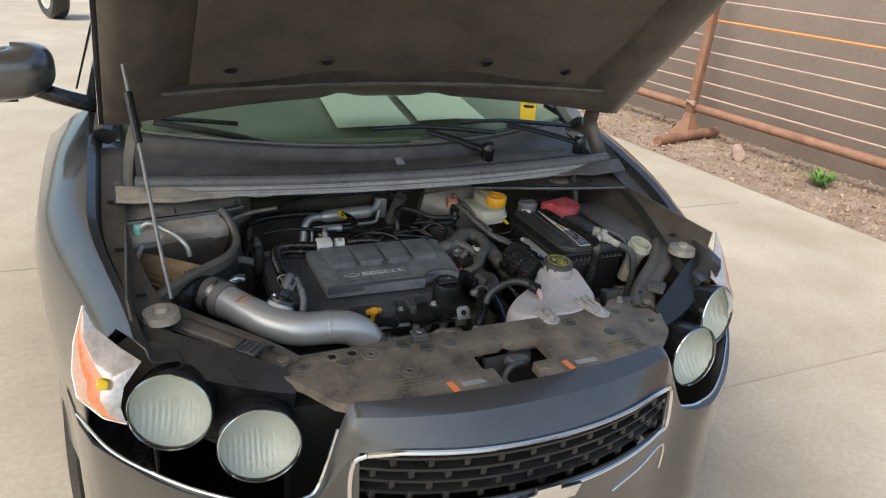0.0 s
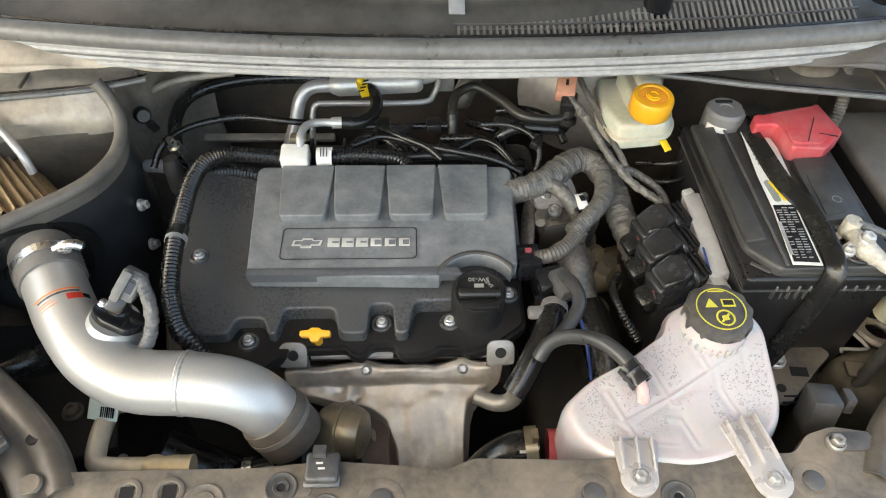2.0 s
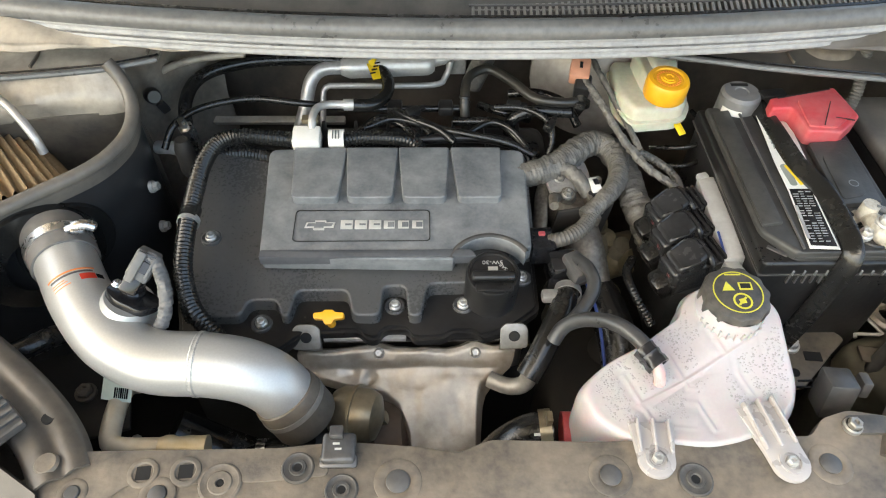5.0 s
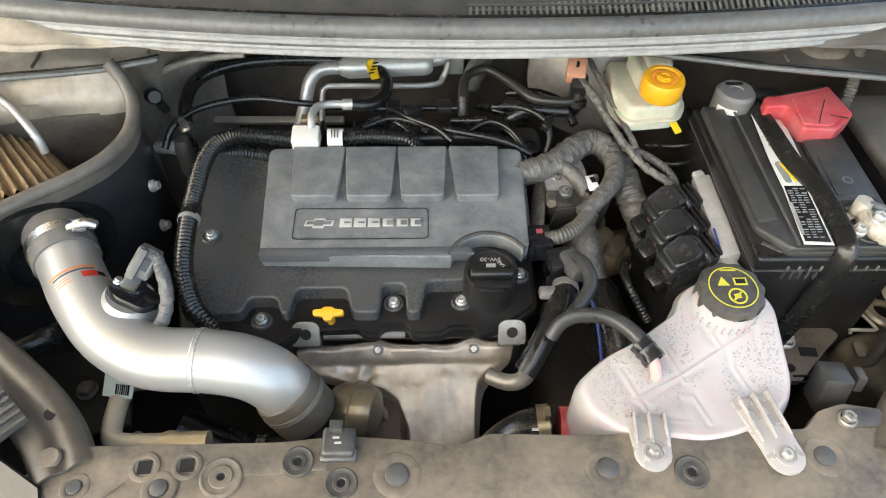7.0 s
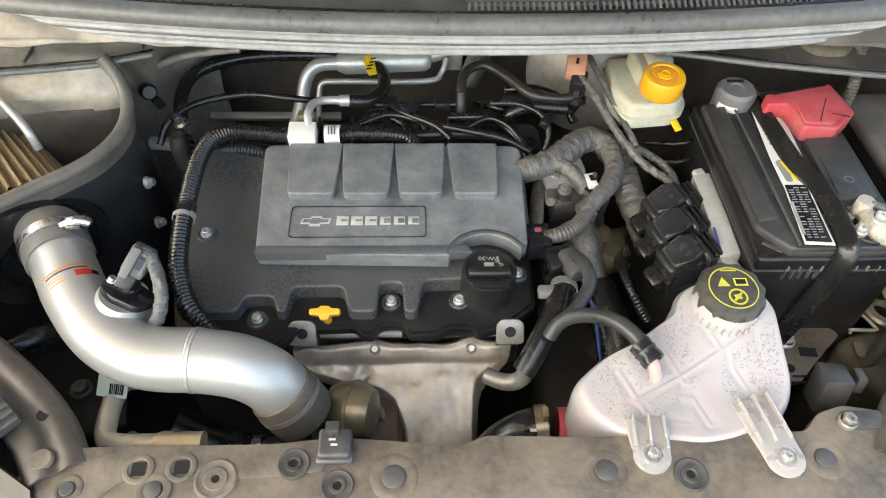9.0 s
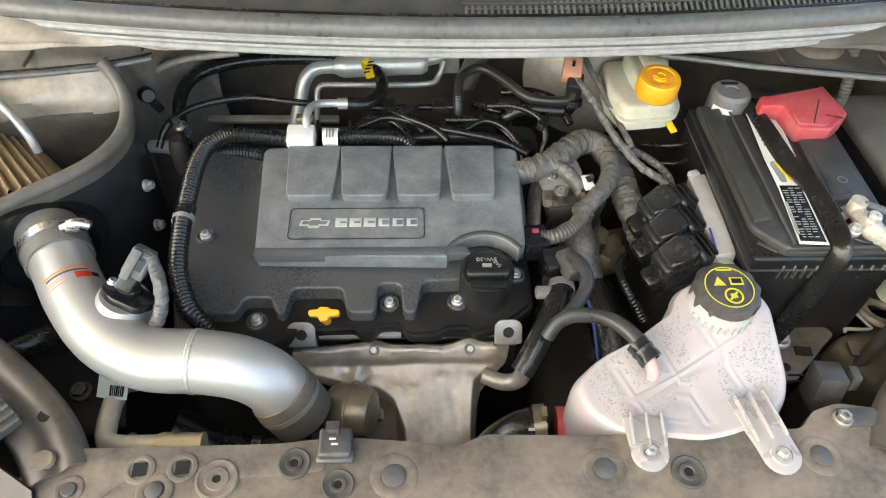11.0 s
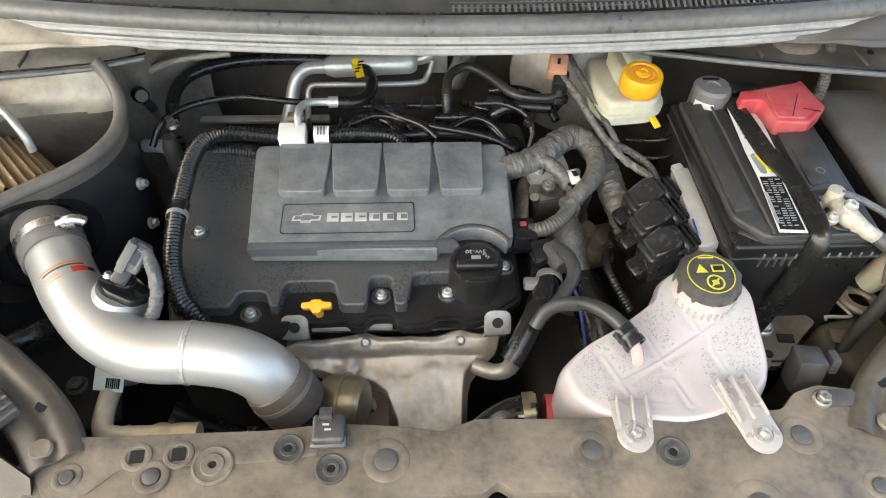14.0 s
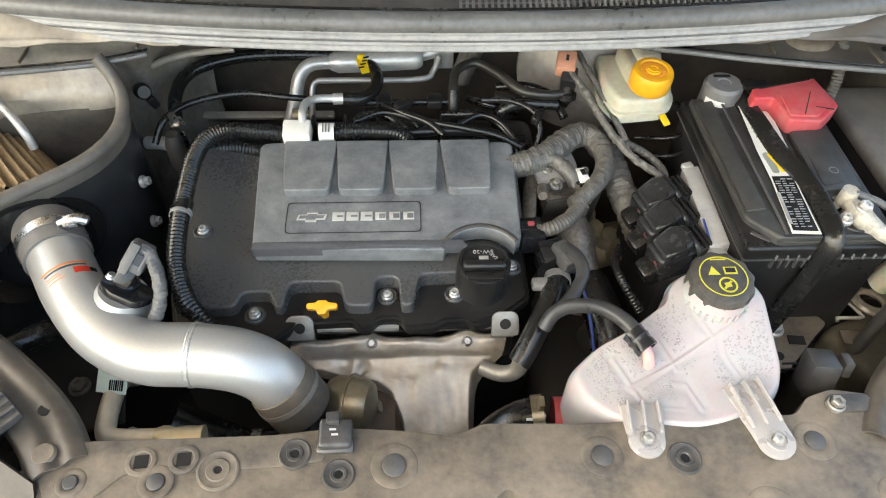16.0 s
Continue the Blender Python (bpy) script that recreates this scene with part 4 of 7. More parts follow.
# Clip holes are near-black pieces on the plate, their dark painted in.
def cover_clip(x, y, r=0.014, kind="plug"):
    r *= 0.9
    m = pose(x, y, 0.8195 if y > -0.02 and x < -0.14 else 0.818) @ Matrix.Diagonal((1, 1, 0.65, 1))
    if kind == "plug":
        c = part("clip", spin([(r * 0.75, 0.0002), (r * 0.85, 0.0012), (r * 1.25, 0.0016), (r * 1.38, 0.0006), (r * 1.42, -0.001)], 30, m), dusty_plastic, support, "shallow dusty dish")
        part("plug_head", spin([(0, 0.0036), (r * 0.6, 0.0034), (r * 0.68, 0.0024), (r * 0.7, -0.001)], 26, m @ pose(0, 0, 0, 2, -2, 0)), grey_plastic, c, "grey push plug")
        return c
    if kind == "dark":
        c = part("clip", spin([(r * 0.28, 0.001), (r * 0.36, 0.0032), (r * 0.55, 0.0034), (r * 0.6, 0.0012), (r * 0.9, 0.0014), (r, 0.0028), (r * 1.1, 0.0022), (r * 1.15, -0.001)], 30, m), worn_grey, support, "dark plastic push clip")
        part("clip_hole", spin([(0, 0.0012), (r * 0.3, 0.0012)], 14, m), painted_depth, c)
        return c
    if kind == "socket":
        c = part("clip", spin([(r * 0.2, 0.0), (r * 0.25, 0.0026), (r * 0.6, 0.003), (r * 0.66, 0.0012), (r * 0.9, 0.0012), (r, 0.0026), (r * 1.1, 0.0018), (r * 1.15, -0.001)], 30, m), dusty_plastic, support)
        part("clip_hole", spin([(0, 0.0006), (r * 0.22, 0.0006)], 14, m), painted_depth, c)
        return c
    c = part("square_hole", spin([(r * 0.75, 0.0002), (r * 0.85, 0.0026), (r * 1.1, 0.003), (r * 1.2, 0.002), (r * 1.25, -0.001)], 28, m), dusty_plastic, support)
    part("hole", box((0.0125, 0.0125, 0.002), m @ pose(0, 0, -0.0004, 0, 0, 4)), painted_depth, c)
    return c


part("rear_step", slab(rounded([(-0.371, 0.0262), (-0.21, 0.027), (-0.15, 0.0275), (-0.145, 0.001), (-0.2, -0.004), (-0.32, -0.0055), (-0.345, -0.03), (-0.38, -0.03), (-0.40, 0.0)], 0.006, 3), 0.817, 0.8195, 0.0012), dusty_plastic, support)
for x, y, r, k in ((-0.291, -0.014, 0.0125, "plug"), (-0.133, -0.012, 0.0145, "dark"), (-0.084, -0.005, 0.017, "plug"), (0.105, -0.002, 0.0155, "plug"), (0.18, -0.007, 0.0155, "dark"), (0.307, 0.006, 0.0155, "plug"), (-0.308, 0.005, 0.0125, "hole"), (-0.271, 0.006, 0.0125, "hole"), (-0.173, 0.008, 0.0145, "dark"), (-0.239, -0.005, 0.0185, "socket"), (-0.364, -0.012, 0.0105, "plug"), (-0.19, -0.07, 0.02, "socket"), (0.245, -0.06, 0.02, "plug"), (0.36, -0.045, 0.012, "plug"), (-0.22, -0.135, 0.008, "socket"), (-0.07, -0.13, 0.008, "socket"), (0.055, -0.13, 0.008, "socket"), (0.18, -0.135, 0.008, "socket"), (0.27, -0.115, 0.01, "plug")):
    cover_clip(x, y, r, k)
for x0 in (-0.19, 0.245):
    for k in range(4):
        part("vent_rib", box((0.075, 0.003, 0.005), pose(x0, -0.095 - 0.009 * k, 0.819), 0.001), dusty_plastic, support)
for x0, y0 in ((-0.135, -0.137), (0.096, -0.137)):
    part("orange_mark", box((0.012, 0.028, 0.0012), pose(x0, y0, 0.8185, 0, 0, 8)), orange_print, support)
    part("print_bar", box((0.045, 0.012, 0.0008), pose(x0 + 0.04, y0 + 0.002, 0.8183)), seal_light, support)
# latch in the opening
latch = thing("hood_latch", "dark steel hood latch inside the cover opening", "latch", (0.01, -0.09, 0.75))
# The crossmember and radiator top are near-black for the shade inside the opening.
part("crossmember", box((0.34, 0.05, 0.05), pose(0.01, -0.06, 0.735), 0.006), painted_depth, latch)
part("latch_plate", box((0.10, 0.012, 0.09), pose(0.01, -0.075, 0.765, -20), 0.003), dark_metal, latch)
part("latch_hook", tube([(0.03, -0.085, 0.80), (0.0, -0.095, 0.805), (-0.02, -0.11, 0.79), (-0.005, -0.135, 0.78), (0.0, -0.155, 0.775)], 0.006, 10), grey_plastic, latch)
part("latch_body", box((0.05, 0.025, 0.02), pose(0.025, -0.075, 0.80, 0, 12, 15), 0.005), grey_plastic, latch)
part("radiator_top", box((0.8, 0.05, 0.3), pose(0, -0.03, 0.62), 0.005), painted_depth, latch)

# ---- engine ----
engine = thing("engine", "black four-cylinder engine with plastic covers and a metal heat shield", "engine", (-0.1, 0.3, 0.5))


def valve_z(x, y):
    return 0.772 + 0.24 * (y - 0.2)


vo = [(-0.335, 0.196), (-0.262, 0.186), (-0.248, 0.172), (-0.226, 0.172), (-0.212, 0.186), (-0.196, 0.20), (-0.135, 0.202), (-0.128, 0.192), (-0.115, 0.19), (-0.107, 0.205), (-0.081, 0.205), (-0.073, 0.19), (-0.04, 0.192), (-0.03, 0.2), (-0.004, 0.2), (0.004, 0.192), (0.04, 0.205), (0.072, 0.23), (0.075, 0.44), (-0.355, 0.455), (-0.358, 0.36), (-0.35, 0.25)]
upper = [(-0.335, 0.208), (-0.268, 0.208), (-0.262, 0.228), (-0.230, 0.228), (-0.223, 0.208), (-0.214, 0.208), (-0.208, 0.240), (-0.150, 0.240), (-0.143, 0.208), (-0.111, 0.207), (-0.108, 0.245), (-0.082, 0.245), (-0.079, 0.207), (-0.064, 0.207), (-0.056, 0.248), (0.036, 0.25), (0.044, 0.295), (0.075, 0.30), (0.075, 0.44), (-0.355, 0.455), (-0.358, 0.36), (-0.35, 0.25)]
part("valve_cover", slab(rounded(upper, 0.009, 5), 0.750, 0.772, 0.005, 3, top=lambda x, y: 0.16 * (y - 0.2)), valve_plastic, engine, "satin black plastic valve cover")
part("cover_base", slab(rounded(vo, 0.008, 4), 0.745, 0.757, 0.003, 2), black_plastic, engine)
rim = [(1.02 * (p[0] + 0.14) - 0.14, 1.03 * (p[1] - 0.31) + 0.31) for p in vo]
part("cover_flange", slab(rounded(rim, 0.008, 4), 0.742, 0.752, 0.002), black_plastic, engine)
part("cylinder_head", box((0.42, 0.20, 0.20), pose(-0.14, 0.345, 0.645), 0.01), surface("oily cast block", (0.12, 0.11, 0.1), (0.2, 0.185, 0.165), 0.55, 0.6, 14, 90, 0.3), engine)
# Block coloured near-black, its shade under the covers painted in.
part("block", box((0.46, 0.26, 0.3), pose(-0.14, 0.34, 0.45), 0.01), painted_depth, engine)
# raised front bosses and wells round the bolts
for x, y, z in ((-0.318, 0.312, 0.794), (-0.247, 0.207, 0.763), (-0.095, 0.231, 0.762), (-0.015, 0.232, 0.762), (0.058, 0.272, 0.763)):
    part("bolt_well", spin([(0.008, 0.001), (0.0105, 0.0025), (0.012, 0.0015), (0.013, -0.012)], 24, pose(x, y, z - 0.004)), valve_plastic, engine)
    bolt(engine, (x, y, z - 0.001), 0.0052, h=0.0038, label="bright flange bolt")
# dipstick recess and dipstick
dip = thing("dipstick", "orange-yellow oil dipstick handle at the valve cover", "dipstick", (-0.167, 0.19, 0.77))
part("handle", slab(rounded([(-0.022, -0.004), (-0.008, -0.005), (-0.006, -0.011), (0.006, -0.011), (0.008, -0.005), (0.022, -0.004), (0.022, 0.004), (0.009, 0.005), (0.006, 0.008), (-0.006, 0.008), (-0.009, 0.005), (-0.022, 0.004)], 0.003, 3), -0.004, 0.006, 0.002, m=pose(-0.167, 0.2, 0.782, 25) @ Matrix.Diagonal((0.78, 0.85, 1, 1))), yellow, dip)
part("stem", tube([(-0.167, 0.203, 0.778), (-0.167, 0.205, 0.765), (-0.167, 0.21, 0.745)], 0.005, 10), yellow, dip)
# exposed head edge with casting bosses
for x0, x1 in ((-0.178, -0.082), (0.018, 0.03)):
    part("head_lip", box((x1 - x0, 0.010, 0.006), pose((x0 + x1) / 2, 0.203, 0.737), 0.001), tube_alu, engine, "thin pale gasket edge")
part("head_rail", tube([(-0.19, 0.206, 0.727), (-0.08, 0.207, 0.727), (0.03, 0.207, 0.727)], 0.004, 8, 0.02), black_plastic, engine)
part("head_face", box((0.27, 0.012, 0.05), pose(-0.075, 0.236, 0.715), 0.003), dark_metal, engine)
for x in (-0.15, -0.125, -0.03, 0.012):
    part("head_boss", spin([(0, 0.012), (0.008, 0.012), (0.010, 0.008), (0.010, -0.02)], 16, pose(x, 0.222, 0.722, 20)), bracket_steel, engine)
for x in (-0.196, 0.043):
    eye = part("lifting_eye", slab(rounded([(-0.016, -0.014), (0.016, -0.014), (0.016, 0.010), (0.01, 0.016), (-0.01, 0.016), (-0.016, 0.010)], 0.004, 3), 0, 0.003, 0.001, m=pose(x, 0.195, 0.748, 55)), bracket_steel, engine, "bent steel lifting bracket")
    part("eye_hole", spin([(0.0, 0.0), (0.006, 0.0), (0.0065, -0.001)], 20, pose(x, 0.1918, 0.7512, 55)), painted_depth, eye)
    part("eye_leg", box((0.028, 0.003, 0.03), pose(x, 0.203, 0.728, -10), 0.001), bracket_steel, eye)

# coil cover with four pads, a nameplate and a notch for the filler cap
coil = thing("engine_cover", "dusty charcoal plastic engine cover with four raised pads", "engine cover", (-0.09, 0.35, 0.8))


def coil_z(y):
    return 0.812 + 0.075 * (y - 0.264)


notch = [(0.016 + 0.046 * math.cos(a), 0.243 + 0.046 * math.sin(a)) for a in steps(radians(28), radians(162), 12)]
co_out = rounded([(-0.249, 0.262), (-0.260, 0.437), (0.070, 0.435), (0.065, 0.274)], [0.006, 0.014, 0.014, 0.004], 4) + notch
tilt_m = Matrix.Translation((0, 0.264, 0.812)) @ pose(0, 0, 0, math.degrees(math.atan(0.075)), 0, 0) @ Matrix.Translation((0, -0.264, 0))
part("cover_shell", slab(co_out, -0.022, 0.0, 0.005, 3, m=tilt_m), cover_plastic, coil)
lipw = rounded([(-0.2495, 0.2605), (0.0, 0.2605), (-0.005, 0.271), (-0.249, 0.271)], 0.002, 2)
part("front_lip", slab(lipw, -0.012, 0.002, 0.002, m=tilt_m), surface("worn edge plastic", (0.07, 0.072, 0.078), (0.1, 0.102, 0.108), 0.45, 0, 14, 160, 0.1), coil)
for x0, x1 in ((-0.222, -0.162), (-0.155, -0.096), (-0.088, -0.031), (-0.021, 0.036)):
    o = rounded([(x0 + 0.002, 0.342), (x1 - 0.002, 0.342), (x1 + 0.003, 0.434), (x0 - 0.005, 0.434)], [0.008, 0.008, 0.003, 0.003], 4)
    part("pad", slab(o, -0.004, 0.006, 0.007, 4, m=tilt_m, top=lambda x, y: 0.006 * smoothstep(0.44, 0.34, y)), cover_plastic, coil)
plate = rounded([(-0.214, 0.283), (-0.053, 0.283), (-0.053, 0.331), (-0.214, 0.331)], 0.006, 5)
pin = [(-0.1335 + (p[0] + 0.1335) * 0.985, 0.307 + (p[1] - 0.307) * 0.95) for p in plate]
bmp = bmesh.new()
for a, b in ((plate, pin),):
    va = [bmp.verts.new((p[0], p[1], 0.0016)) for p in a]
    vb = [bmp.verts.new((p[0], p[1], 0.0016)) for p in b]
    for i in range(len(va)):
        j = (i + 1) % len(va)
        bmp.faces.new((va[i], va[j], vb[j], vb[i]))
bmesh.ops.solidify(bmp, geom=bmp.faces[:], thickness=0.003)
bmesh.ops.transform(bmp, matrix=tilt_m, verts=bmp.verts)
part("plate_frame", bmp, black_plastic, coil, "thin nameplate frame")
badge = [(-0.0175, -0.0042), (-0.007, -0.0042), (-0.007, -0.0075), (0.006, -0.0075), (0.006, -0.0042), (0.0165, -0.0042), (0.0185, 0.0035), (0.0075, 0.0035), (0.0075, 0.0065), (-0.0055, 0.0065), (-0.0055, 0.0035), (-0.0155, 0.0035)]
part("badge", slab(badge, 0.0, 0.0012, m=tilt_m @ pose(-0.184, 0.308, 0.0008)), silver_print, coil, "plain silver badge")
part("badge_core", slab([(p[0] * 0.86, p[1] * 0.62) for p in badge], 0.0, 0.0015, m=tilt_m @ pose(-0.184, 0.308, 0.0008)), cover_plastic, coil)
for k in range(6):
    bold = k < 3
    part("name_bar", box((0.0145 if bold else 0.013, 0.0135 if bold else 0.0118, 0.0012), tilt_m @ pose(-0.152 + 0.0168 * k, 0.3085, 0.0012), 0.0004), silver_print, coil)
    part("name_slot", box((0.0075, 0.0028 if bold else 0.0072, 0.0016), tilt_m @ pose(-0.150 + 0.0168 * k, 0.3085 + (0.0 if bold else -0.0005), 0.0012)), cover_plastic, coil)

part("notch_rim", sheet(lambda a, v: tilt_m @ Vector((0.016 + (0.046 + 0.006 * v) * math.cos(a), 0.243 + (0.046 + 0.006 * v) * math.sin(a), 0.0008 + 0.0014 * math.sin(math.pi * v))), steps(radians(30), radians(160), 24), steps(0, 1, 5), 0.001), worn_grey, coil, "grubby rim of the filler notch")
oil = thing("oil_cap", "black ribbed plastic oil filler cap", "cap", (0.016, 0.24, 0.79))
part("cap_body", spin([(0.031, -0.05), (0.031, 0.0), (0.029, 0.003), (0.026, 0.003), (0.0255, 0.0005), (0, 0.0005)], 40, pose(0.018, 0.240, 0.806, 6), lobes=10, depth=0.012), black_plastic, oil)
part("cap_grip", box((0.05, 0.012, 0.010), pose(0.018, 0.234, 0.810, 6), 0.004, 3), black_plastic, oil)
part("cap_step", box((0.042, 0.010, 0.004), pose(0.018, 0.219, 0.8075, 6), 0.0015), black_plastic, oil)
part("cap_symbol", box((0.011, 0.005, 0.0006), pose(0.018, 0.2465, 0.8082, 6)), silver_print, oil)
words("5W-30", 0.0085, (0.018, 0.2545, 0.8098), (6, 0, 180), silver_print, oil)
words("SAE", 0.0065, (0.030, 0.2475, 0.8096), (6, 0, 130), silver_print, oil)

# exhaust heat shield
shield = thing("heat_shield", "tan stained pressed metal exhaust heat shield", "heat shield", (-0.08, 0.17, 0.65))


SV = (0.0, 0.05, 0.1, 0.16, 0.24, 0.28, 0.36, 0.44, 0.52, 0.6, 0.8, 1.0)
SY = (0.217, 0.214, 0.209, 0.203, 0.196, 0.192, 0.184, 0.176, 0.168, 0.155, 0.125, 0.085)
SZ = (0.690, 0.699, 0.703, 0.701, 0.693, 0.686, 0.681, 0.677, 0.673, 0.666, 0.650, 0.628)
SL = (-0.208, -0.212, -0.214, -0.215, -0.213, -0.211, -0.202, -0.172, -0.118, -0.100, -0.085, -0.08)
SR = (0.046, 0.049, 0.050, 0.049, 0.047, 0.044, 0.033, 0.021, 0.014, 0.010, 0.007, 0.005)


def shield_pt(u, v):
    lo, hi = float(np.interp(v, SV, SL)), float(np.interp(v, SV, SR))
    x = lo + (hi - lo) * (u + 1) / 2
    y, z = float(np.interp(v, SV, SY)), float(np.interp(v, SV, SZ))
    top = 1 - smoothstep(0.1, 0.3, v)
    knob = math.exp(-((x + 0.116) / 0.015) ** 2) + math.exp(-((x - 0.001) / 0.015) ** 2)
    y += 0.007 * knob * top
    z += 0.004 * knob * smoothstep(0.3, 0.12, v)
    crush = noise.noise((x * 30, v * 3.5, 1.7)) * 0.003 + noise.noise((x * 90, v * 6, 4.0)) * 0.0011
    dent = 0.005 * math.exp(-((x + 0.15) / 0.012) ** 2 - ((v - 0.3) / 0.12) ** 2) + 0.004 * math.exp(-((x + 0.105 + 0.06 * v) / 0.006) ** 2) * smoothstep(0.25, 0.4, v) * smoothstep(0.75, 0.5, v)
    edge = 0.010 * smoothstep(0.84, 1.0, abs(u)) * smoothstep(0.3, 0.5, v)
    return (x, y + crush * 0.4, z + crush - dent - edge - 0.004 * smoothstep(0.9, 1, abs(u)))


part("shield_shell", sheet(shield_pt, steps(-1, 1, 90), steps(0, 1, 60), 0.0015), shield_metal, shield)
for x in (-0.116, 0.001):
    bolt(shield, (x, 0.2035, 0.7005), 0.005, (30, 0), tube_alu)
# turbo actuator and elbow
act = thing("wastegate_actuator", "yellow zinc wastegate canister beside the turbocharger", "actuator", (-0.14, 0.12, 0.66))
am = pose(-0.138, 0.122, 0.702, 0, 84, -14)
part("canister", spin([(0, 0.03), (0.014, 0.029), (0.026, 0.024), (0.0305, 0.015), (0.031, 0.0015), (0.034, 0.0012), (0.034, -0.0012), (0.031, -0.0015), (0.0305, -0.016), (0.024, -0.026), (0, -0.028)], 40, am), brass_zinc, act)
part("actuator_rod", tube([(-0.115, 0.108, 0.655), (-0.085, 0.103, 0.645)], 0.0045, 8), brass_zinc, act)
part("actuator_nut", spin([(0, 0.008), (0.008, 0.008), (0.008, -0.008), (0, -0.008)], 6, pose(-0.112, 0.125, 0.685, 0, 70, 0)), brass_zinc, act)
part("turbo_housing", spin([(0, 0.03), (0.05, 0.02), (0.06, -0.01), (0.04, -0.05), (0, -0.05)], 28, pose(-0.10, 0.135, 0.61, 0, 80, 0)), surface("rusty cast iron", (0.12, 0.085, 0.06), (0.2, 0.14, 0.1), 0.7, 0.4, 14, 80, 0.4), act)
part("turbo_mount", tube([(-0.2, 0.09, 0.69), (-0.17, 0.10, 0.66), (-0.14, 0.13, 0.62)], 0.03, 14), dark_metal, act)

# ---- cold-air intake ----
intake = thing("air_intake_pipe", "polished aluminium air intake pipe with a sensor", "intake pipe", (-0.3, 0.15, 0.8))
PIPE = [(-0.478, 0.279, 0.822), (-0.449, 0.235, 0.822), (-0.417, 0.188, 0.820), (-0.379, 0.148, 0.815), (-0.335, 0.1265, 0.81), (-0.283, 0.123, 0.808), (-0.248, 0.120, 0.803), (-0.226, 0.117, 0.792), (-0.211, 0.113, 0.777), (-0.202, 0.109, 0.760)]
part("pipe", tube(PIPE, 0.0325, 44, 0.004), aluminium, intake)
part("weld_seam", spin([(0.0321, -0.004), (0.0334, -0.0018), (0.033, 0), (0.0335, 0.0018), (0.0321, 0.004)], 92, Matrix.Translation((-0.287, 0.1233, 0.8082)) @ Vector((1, -0.06, -0.06)).to_track_quat("Z", "Y").to_matrix().to_4x4(), lobes=31, depth=0.008), surface("weld bead", (0.36, 0.35, 0.33), (0.6, 0.59, 0.56), 0.4, 0.5, 160, 400, 0.8), intake, "rough weld seam")
d0 = (Vector(PIPE[1]) - Vector(PIPE[0])).normalized()
cm = Matrix.Translation(Vector(PIPE[0]) + d0 * 0.018) @ d0.to_track_quat("Z", "Y").to_matrix().to_4x4()
coup = part("coupler", spin([(0.0325, 0.024), (0.0352, 0.024), (0.036, 0.021), (0.036, -0.03), (0.0325, -0.03)], 40, cm), surface("grey silicone", (0.14, 0.135, 0.13), (0.2, 0.19, 0.18), 0.5, 0, 12, 120, 0.1, DUST, 0.4), intake, "grey rubber coupler")
part("clamp_band", spin([(0.0361, -0.008), (0.0373, -0.008), (0.0373, 0.005), (0.0361, 0.005)], 40, cm), steel, coup)
part("clamp_screw", tube([(-0.448, 0.262, 0.859), (-0.431, 0.268, 0.861), (-0.419, 0.270, 0.854)], 0.0055, 10, radii=[(0, 0.004), (0.3, 0.0045), (0.32, 0.0062), (0.9, 0.0062), (0.92, 0.004), (1, 0.004)]), steel, coup, "steel worm clamp screw")
part("clamp_housing", box((0.016, 0.014, 0.008), pose(-0.436, 0.266, 0.858, 10, 8, 14), 0.002), steel, coup)
d1 = (Vector(PIPE[-1]) - Vector(PIPE[-2])).normalized()
cm2 = Matrix.Translation(Vector(PIPE[-1])) @ d1.to_track_quat("Z", "Y").to_matrix().to_4x4()
low = part("lower_coupler", spin([(0.0326, -0.012), (0.0346, -0.011), (0.0356, -0.006), (0.0356, 0.03), (0.034, 0.034)], 40, cm2), surface("dusty grey hose", (0.07, 0.06, 0.05), (0.13, 0.115, 0.095), 0.45, 0, 14, 120, 0.2, DUST, 0.4), intake, "dusty dark grey hose end")
part("lower_clamp", spin([(0.0357, 0.002), (0.0366, 0.002), (0.0366, 0.008), (0.0357, 0.008)], 40, cm2), bracket_steel, low)
# sensor boss and sensor
plug_grey = surface("grey plug plastic", (0.085, 0.088, 0.09), (0.13, 0.134, 0.136), 0.45, 0, 20, 120, 0.1, DUST, 0.25)
SB = Matrix.Translation((-0.362, 0.181, 0.842)) @ pose(0, 0, 0, -14, 24, 0)
boss = part("sensor_boss", spin([(0.036, -0.04), (0.030, -0.018), (0.026, -0.004), (0.0245, 0.0), (0, 0.0)], 36, SB @ Matrix.Diagonal((1.0, 1.12, 1, 1))), aluminium, intake, "welded silver sensor boss")
part("boss_weld", spin([(0.0345, -0.024), (0.0365, -0.022), (0.0345, -0.019)], 60, SB @ Matrix.Diagonal((1.0, 1.12, 1, 1)), lobes=21, depth=0.02), bpy.data.materials["weld bead"], boss)
part("sensor_flange", slab(rounded([(-0.026, -0.006), (-0.016, -0.013), (0.012, -0.012), (0.026, -0.004), (0.024, 0.009), (0.008, 0.014), (-0.02, 0.01)], 0.006, 4), 0, 0.008, 0.002, m=SB @ pose(0.003, -0.003, 0, 0, 0, 152) @ Matrix.Diagonal((1.06, 1.35, 1, 1))), gloss_black, boss, "black sensor flange")
part("sensor_collar", spin([(0.0125, 0.004), (0.0125, 0.010), (0.0105, 0.012), (0.0105, 0.02), (0.0085, 0.022), (0, 0.022)], 24, SB @ pose(0.001, 0.004, 0)), gloss_black, boss)
SP = Matrix.Translation((-0.353, 0.189, 0.863)) @ pose(0, 0, 0, -44, 30, -14)
part("sensor_body", box((0.018, 0.016, 0.03), SP, 0.003), gloss_black, boss)
